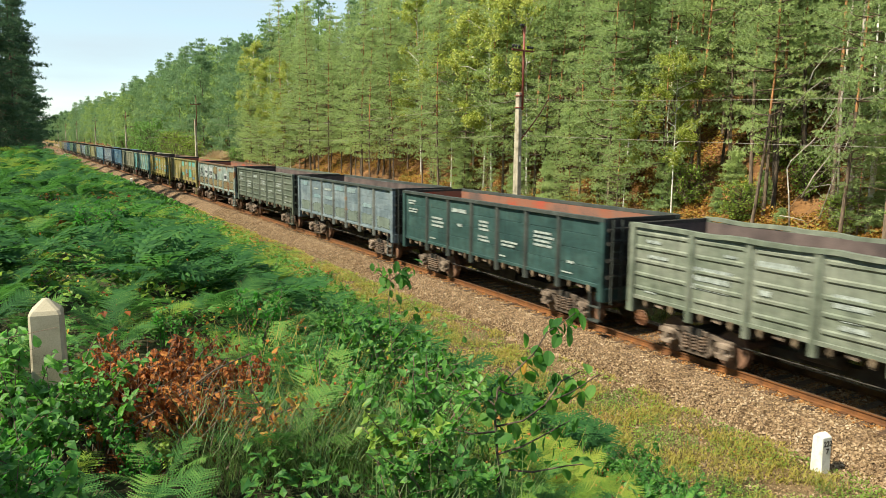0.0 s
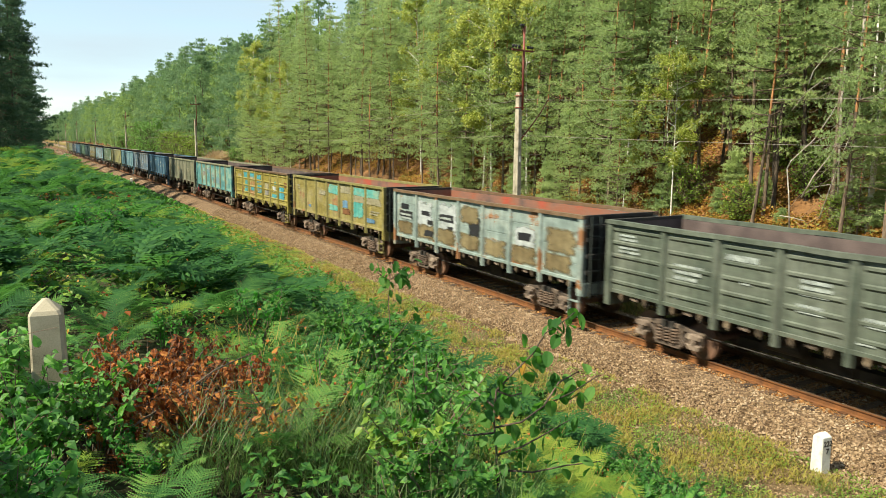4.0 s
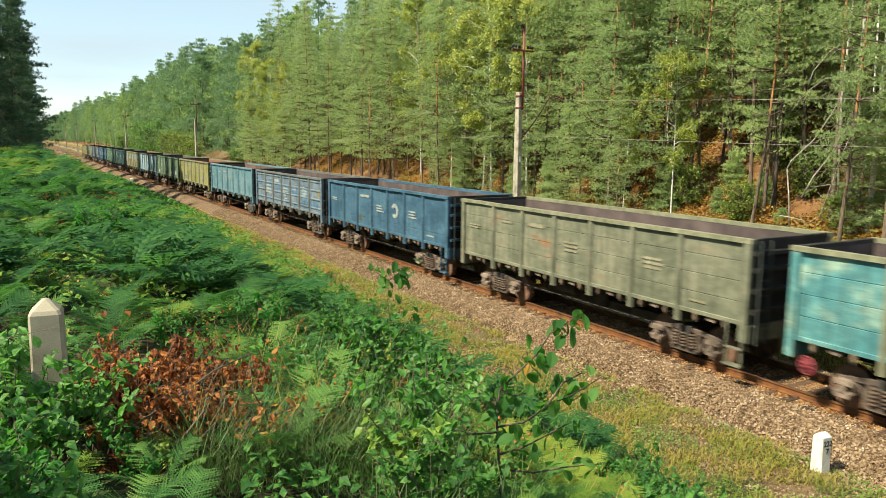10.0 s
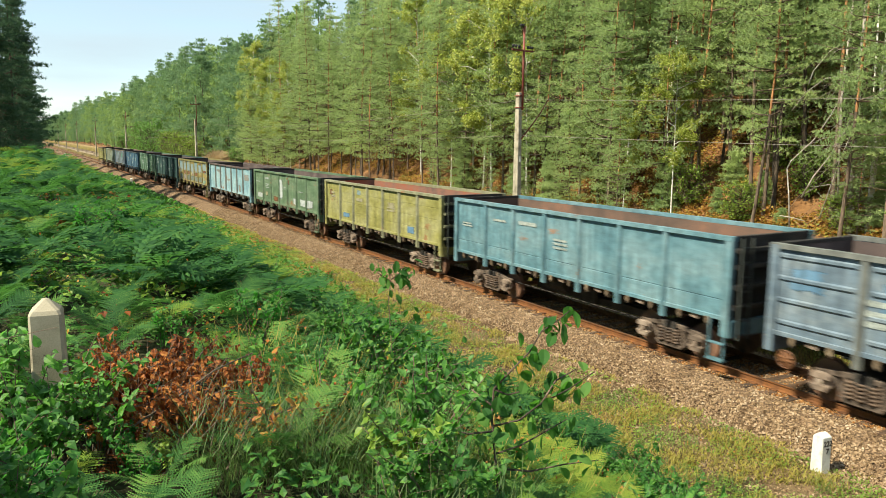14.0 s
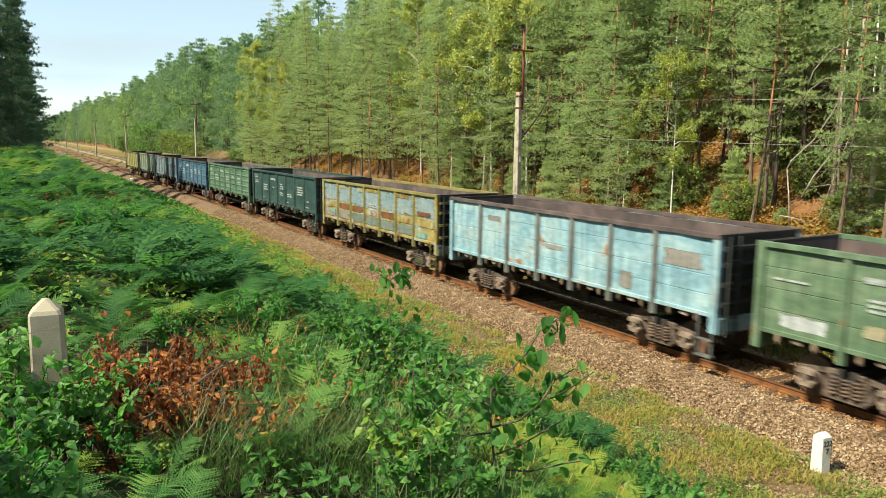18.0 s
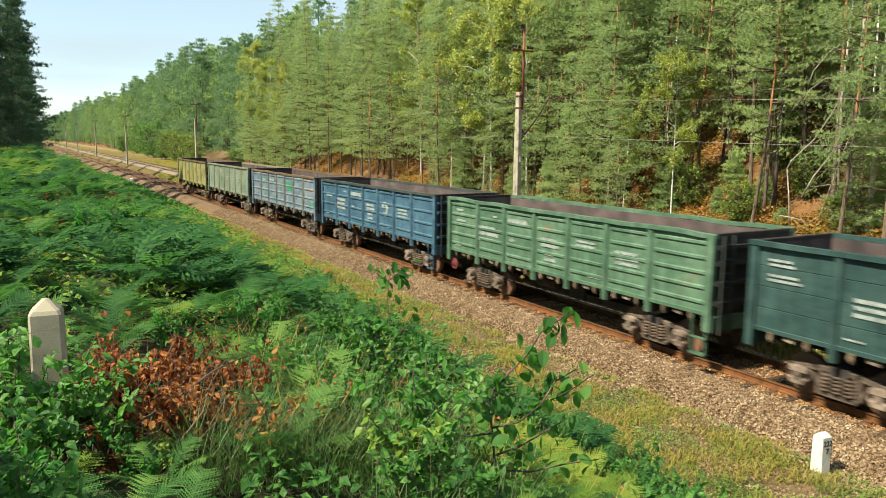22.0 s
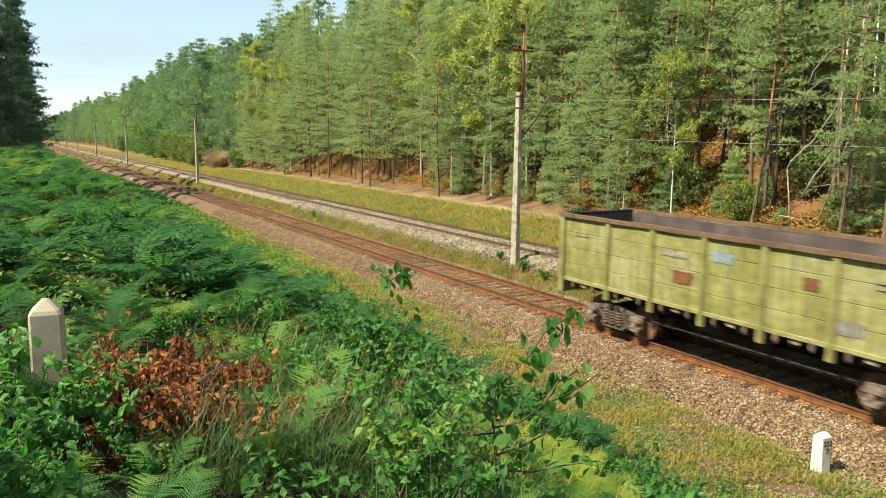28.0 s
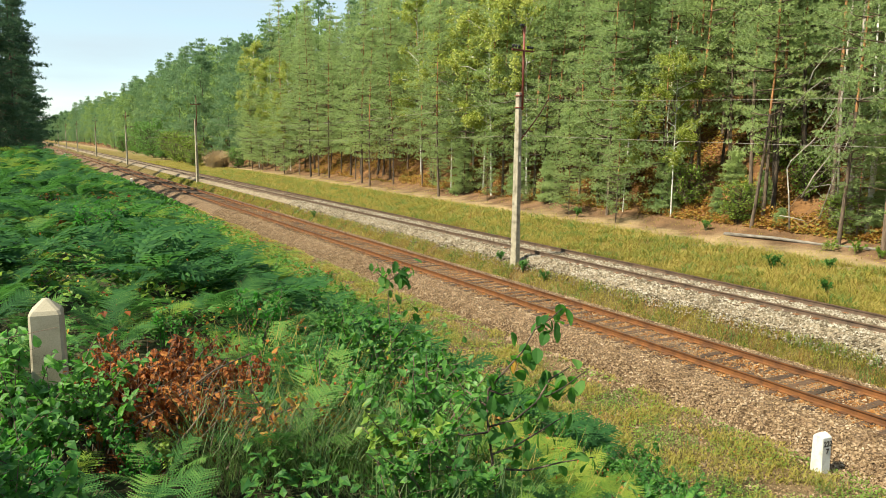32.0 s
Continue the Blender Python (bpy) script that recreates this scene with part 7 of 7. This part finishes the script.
# a tangle of thin dead twigs hanging round the dead trunk
twig = random.Random(77)
for k in range(16):
    z0 = 2.0 + 0.55 * k
    x0, y0 = 35.9 + 0.15 * twig.uniform(-1, 1), 21.8 + 0.3 * twig.uniform(-1, 1)
    ln, drop = twig.uniform(1.2, 3.0), twig.uniform(-0.8, 0.35)
    pts = [(x0 + 0.3 * twig.gauss(0, 0.5) * u, y0 + ln * u, z0 + ln * u * drop - 0.5 * ln * u * u * twig.uniform(0.2, 0.7)) for u in (0.0, 0.3, 0.6, 1.0)]
    bm = bmesh.new()
    tube(bm, pts, [0.022, 0.017, 0.012, 0.006], 5)
    for q in range(3):
        a = Vector(pts[1 + q % 3])
        tube(bm, [a, a + Vector((twig.gauss(0, 0.2), twig.uniform(0.1, 0.7), twig.uniform(-0.8, 0.3)))], [0.010, 0.004], 4)
    tagged(new("dead_twig", mesh_of("dead_twig", bm, M_DEAD)), "thin bare grey twig of the dead tree", "branch", "dead twigs in the woods")

M_BRACKEN = material("autumn_bracken", [(0.2, (0.20, 0.075, 0.02)), (0.42, (0.38, 0.17, 0.04)), (0.56, (0.40, 0.28, 0.05)), (0.72, (0.17, 0.26, 0.05))], scale=0.35, fine=6.0,
                     rough=0.6, bump=0, island=0.5, through=(0.32, 0.18, 0.04))


def understory():
    """Low autumn ferns and seedlings on the wooded slope."""
    rng = np.random.default_rng(51)
    n = 90000
    y = 12 + 90 * rng.random(n) ** 1.4
    x = 35.6 + 13 * rng.random(n) ** 1.3
    lump = field(x, y, 0.45, 0.45, 6.0)
    ok = lump > -0.12
    x, y, lump = x[ok], y[ok], lump[ok]
    z = ground_heights(x, y)
    p = np.stack([x, y, z + rng.random(len(x)) * np.clip(0.25 + 1.0 * lump, 0.1, 0.9)], -1)
    v = leaf_cloud(rng, p, rng.normal(0, 1, p.shape) * (1, 1, 0.5), 0.20 * rng.uniform(0.5, 1.4, len(p)))
    tagged(new("slope_bracken", tris("slope_bracken", v, M_BRACKEN)), "orange and yellow-green autumn bracken under the pines", "undergrowth", kind="stuff")


understory()
VERGE = [shrub_meshes(150 + k, 0.75, 0.55, 700, 0.09, M_LEAF if k else M_LEAF_YG) for k in range(2)]
for k, (x, y, s) in enumerate(((27.6, 20.0, 1.0), (29.4, 18.6, 0.8), (33.9, 21.4, 0.9), (34.3, 20.3, 0.9), (34.0, 19.0, 0.8), (25.2, 16.0, 0.8),
                               (33.4, 39.6, 0.9), (34.5, 29.5, 0.9), (19.0, 26.0, 0.8), (19.2, 28.0, 0.7), (18.9, 24.3, 0.6),
                               (18.9, 52.0, 0.7))):
    shrub(x, y, s, 700 + k, VERGE[0 if 2 <= k <= 4 else 1], "small green bush in the dry grass", "verge bushes")
M_REED = plain("beige_reed", (0.50, 0.38, 0.23), spread=0.3, through=(0.3, 0.22, 0.12))


def reed(x, y, size, seed):
    """A tall fountain of dry reed blades."""
    rng = np.random.default_rng(seed)
    n = 900
    a, t = rng.uniform(0, 6.28, n), rng.uniform(0.05, 0.75, n)[:, None]
    d = np.stack([np.cos(a), np.sin(a), np.zeros(n)], -1)
    s = np.stack([-np.sin(a), np.cos(a), np.zeros(n)], -1) * 0.03
    h = rng.uniform(1.2, 2.4, n)[:, None]
    p = d * rng.uniform(0, 1.0, n)[:, None]
    mid, tip = p + h * (0.7 * np.array((0, 0, 1)) + d * t * 0.4), p + h * (np.array((0, 0, 1)) * (1 - 0.3 * t) + d * t)
    v = np.stack([np.stack([p - s, p + s, mid], 1), np.stack([mid - s, mid + s, tip], 1)], 1).reshape(-1, 3, 3)
    ob = new("reed_clump", tris("reed_clump", v, M_REED))
    ob.matrix_basis = stand(x, y, 0, 0.05, size)
    tagged(ob, "tall beige clump of dry reed grass", "reed")


reed(29.6, 129.0, 1.2, 1)
reed(30.8, 131.5, 1.5, 2)
reed(30.0, 133.5, 1.1, 3)
YELLOW_BUSH = leafy(66, 3.2, 0.3, 1.7, 2200, 0.15, M_LEAF_YG, M_BARK, 4, 0.03)
for x, y, s in ((28.5, 141, 1.4), (29.3, 152, 1.7), (29.5, 165, 1.9), (28.8, 158, 1.3), (27.6, 137, 0.9)):
    plant("roadside_bush", YELLOW_BUSH, stand(x, y, 33 * y, size=s), "yellow-green bush beside the second track", "bush")
# strut with insulators on the first pole
strut = new("pole_strut", mesh_of("pole_strut", shape(tube, [(POLE_X + 0.1, POLES[0] - 0.1, 5.75), (POLE_X + 1.0, POLES[0] - 0.1, 6.75), (POLE_X + 1.6, POLES[0] - 0.1, 7.6)], [0.032, 0.026, 0.022], 6),
                                   M_RED_STEEL))
tagged(strut, "brown slanting strut fixed to the concrete pole", "strut")
# a few fallen leaves that catch the eye
for k, (x, y, z, mat) in enumerate(((1.12, 3.55, 4.42, LEAF_ORANGE), (0.84, 2.62, 4.12, LEAF_ORANGE), (1.9, 4.6, 4.0, LEAF_ORANGE), (1.5, 4.9, 4.3, LEAF_ORANGE))):
    ob = new("autumn_leaf", mat)
    ob.matrix_basis = pose(x, y, z, 20, 30, 70 * k) @ Matrix.Scale(1.1, 4)
    tagged(ob, "single orange leaf caught in the grass", "leaf")
grass("glade_grass", 16000, (-5.5, 0.6, 30.0, 62.0), 0.36, M_STRAW, "yellow dry grass in the glade before the conifers", 62, 0.004, 0.5, 1.0, -0.1)
SEEDLINGS = [pine(160 + k, 3.2 + 1.2 * k, 0.3, 1.1, 10, 9, 0.5, slim=0.016, cone=0.9, trunk_r=0.03) for k in range(2)]
for k, (x, y, s) in enumerate(((36.4, 26.0, 0.35), (37.8, 28.2, 0.5), (38.5, 23.4, 0.6), (36.8, 30.6, 0.4), (40.0, 26.8, 0.7), (37.2, 21.0, 0.7), (39.2, 31.4, 0.7), (36.2, 34.4, 0.9), (41.2, 22.8, 1.2),
                               (35.6, 45.5, 0.8), (36.4, 51.0, 0.9), (35.4, 58.0, 0.9))):
    plant("pine_seedling", SEEDLINGS[k % 2], stand(x, y, 50 * k, size=s), "young bushy pine on the wooded slope", "young tree", "young pines of the slope")
for k, (x, y, s) in enumerate(((36.0, 28.6, 0.7), (38.6, 26.0, 0.8), (37.0, 33.0, 0.8), (40.5, 29.5, 1.0), (36.2, 22.2, 0.6), (39.8, 21.2, 0.8), (36.6, 40.2, 0.8))):
    plant("roadside_bush", YELLOW_BUSH, stand(x, y, 33 * y, size=s), "yellow-green undergrowth bush below the pines", "bush")


# ---- movement ----
def motions():
    for i, w in enumerate(WAGONS):
        walk(w, rows_of_train(i, 17))
    turn = []
    for t in np.arange(0, 32.01, 1 / 15):
        s = 10.2248 * t + 0.005128 * t * t
        turn.append((t, math.degrees(s / 0.475)))
    for ws in WHEELSETS:
        x, y, z = ws.location
        walk(ws, [(t, pose(x, y, z, a, 0, 0)) for t, a in turn])
    # the saplings stir a little in the wind
    for e, amount, pace in ((SAPLING_NEAR, 1.6, 1.0), (SAPLING_OAK, 0.9, 1.4)):
        base = e.matrix_basis.copy()
        walk(e, [(t, base @ pose(0, 0, 0, amount * math.sin(t * pace * 2.1), amount * math.sin(t * pace * 1.3 + 1), 0)) for t in np.arange(0, 32.5, 0.8)])


motions()
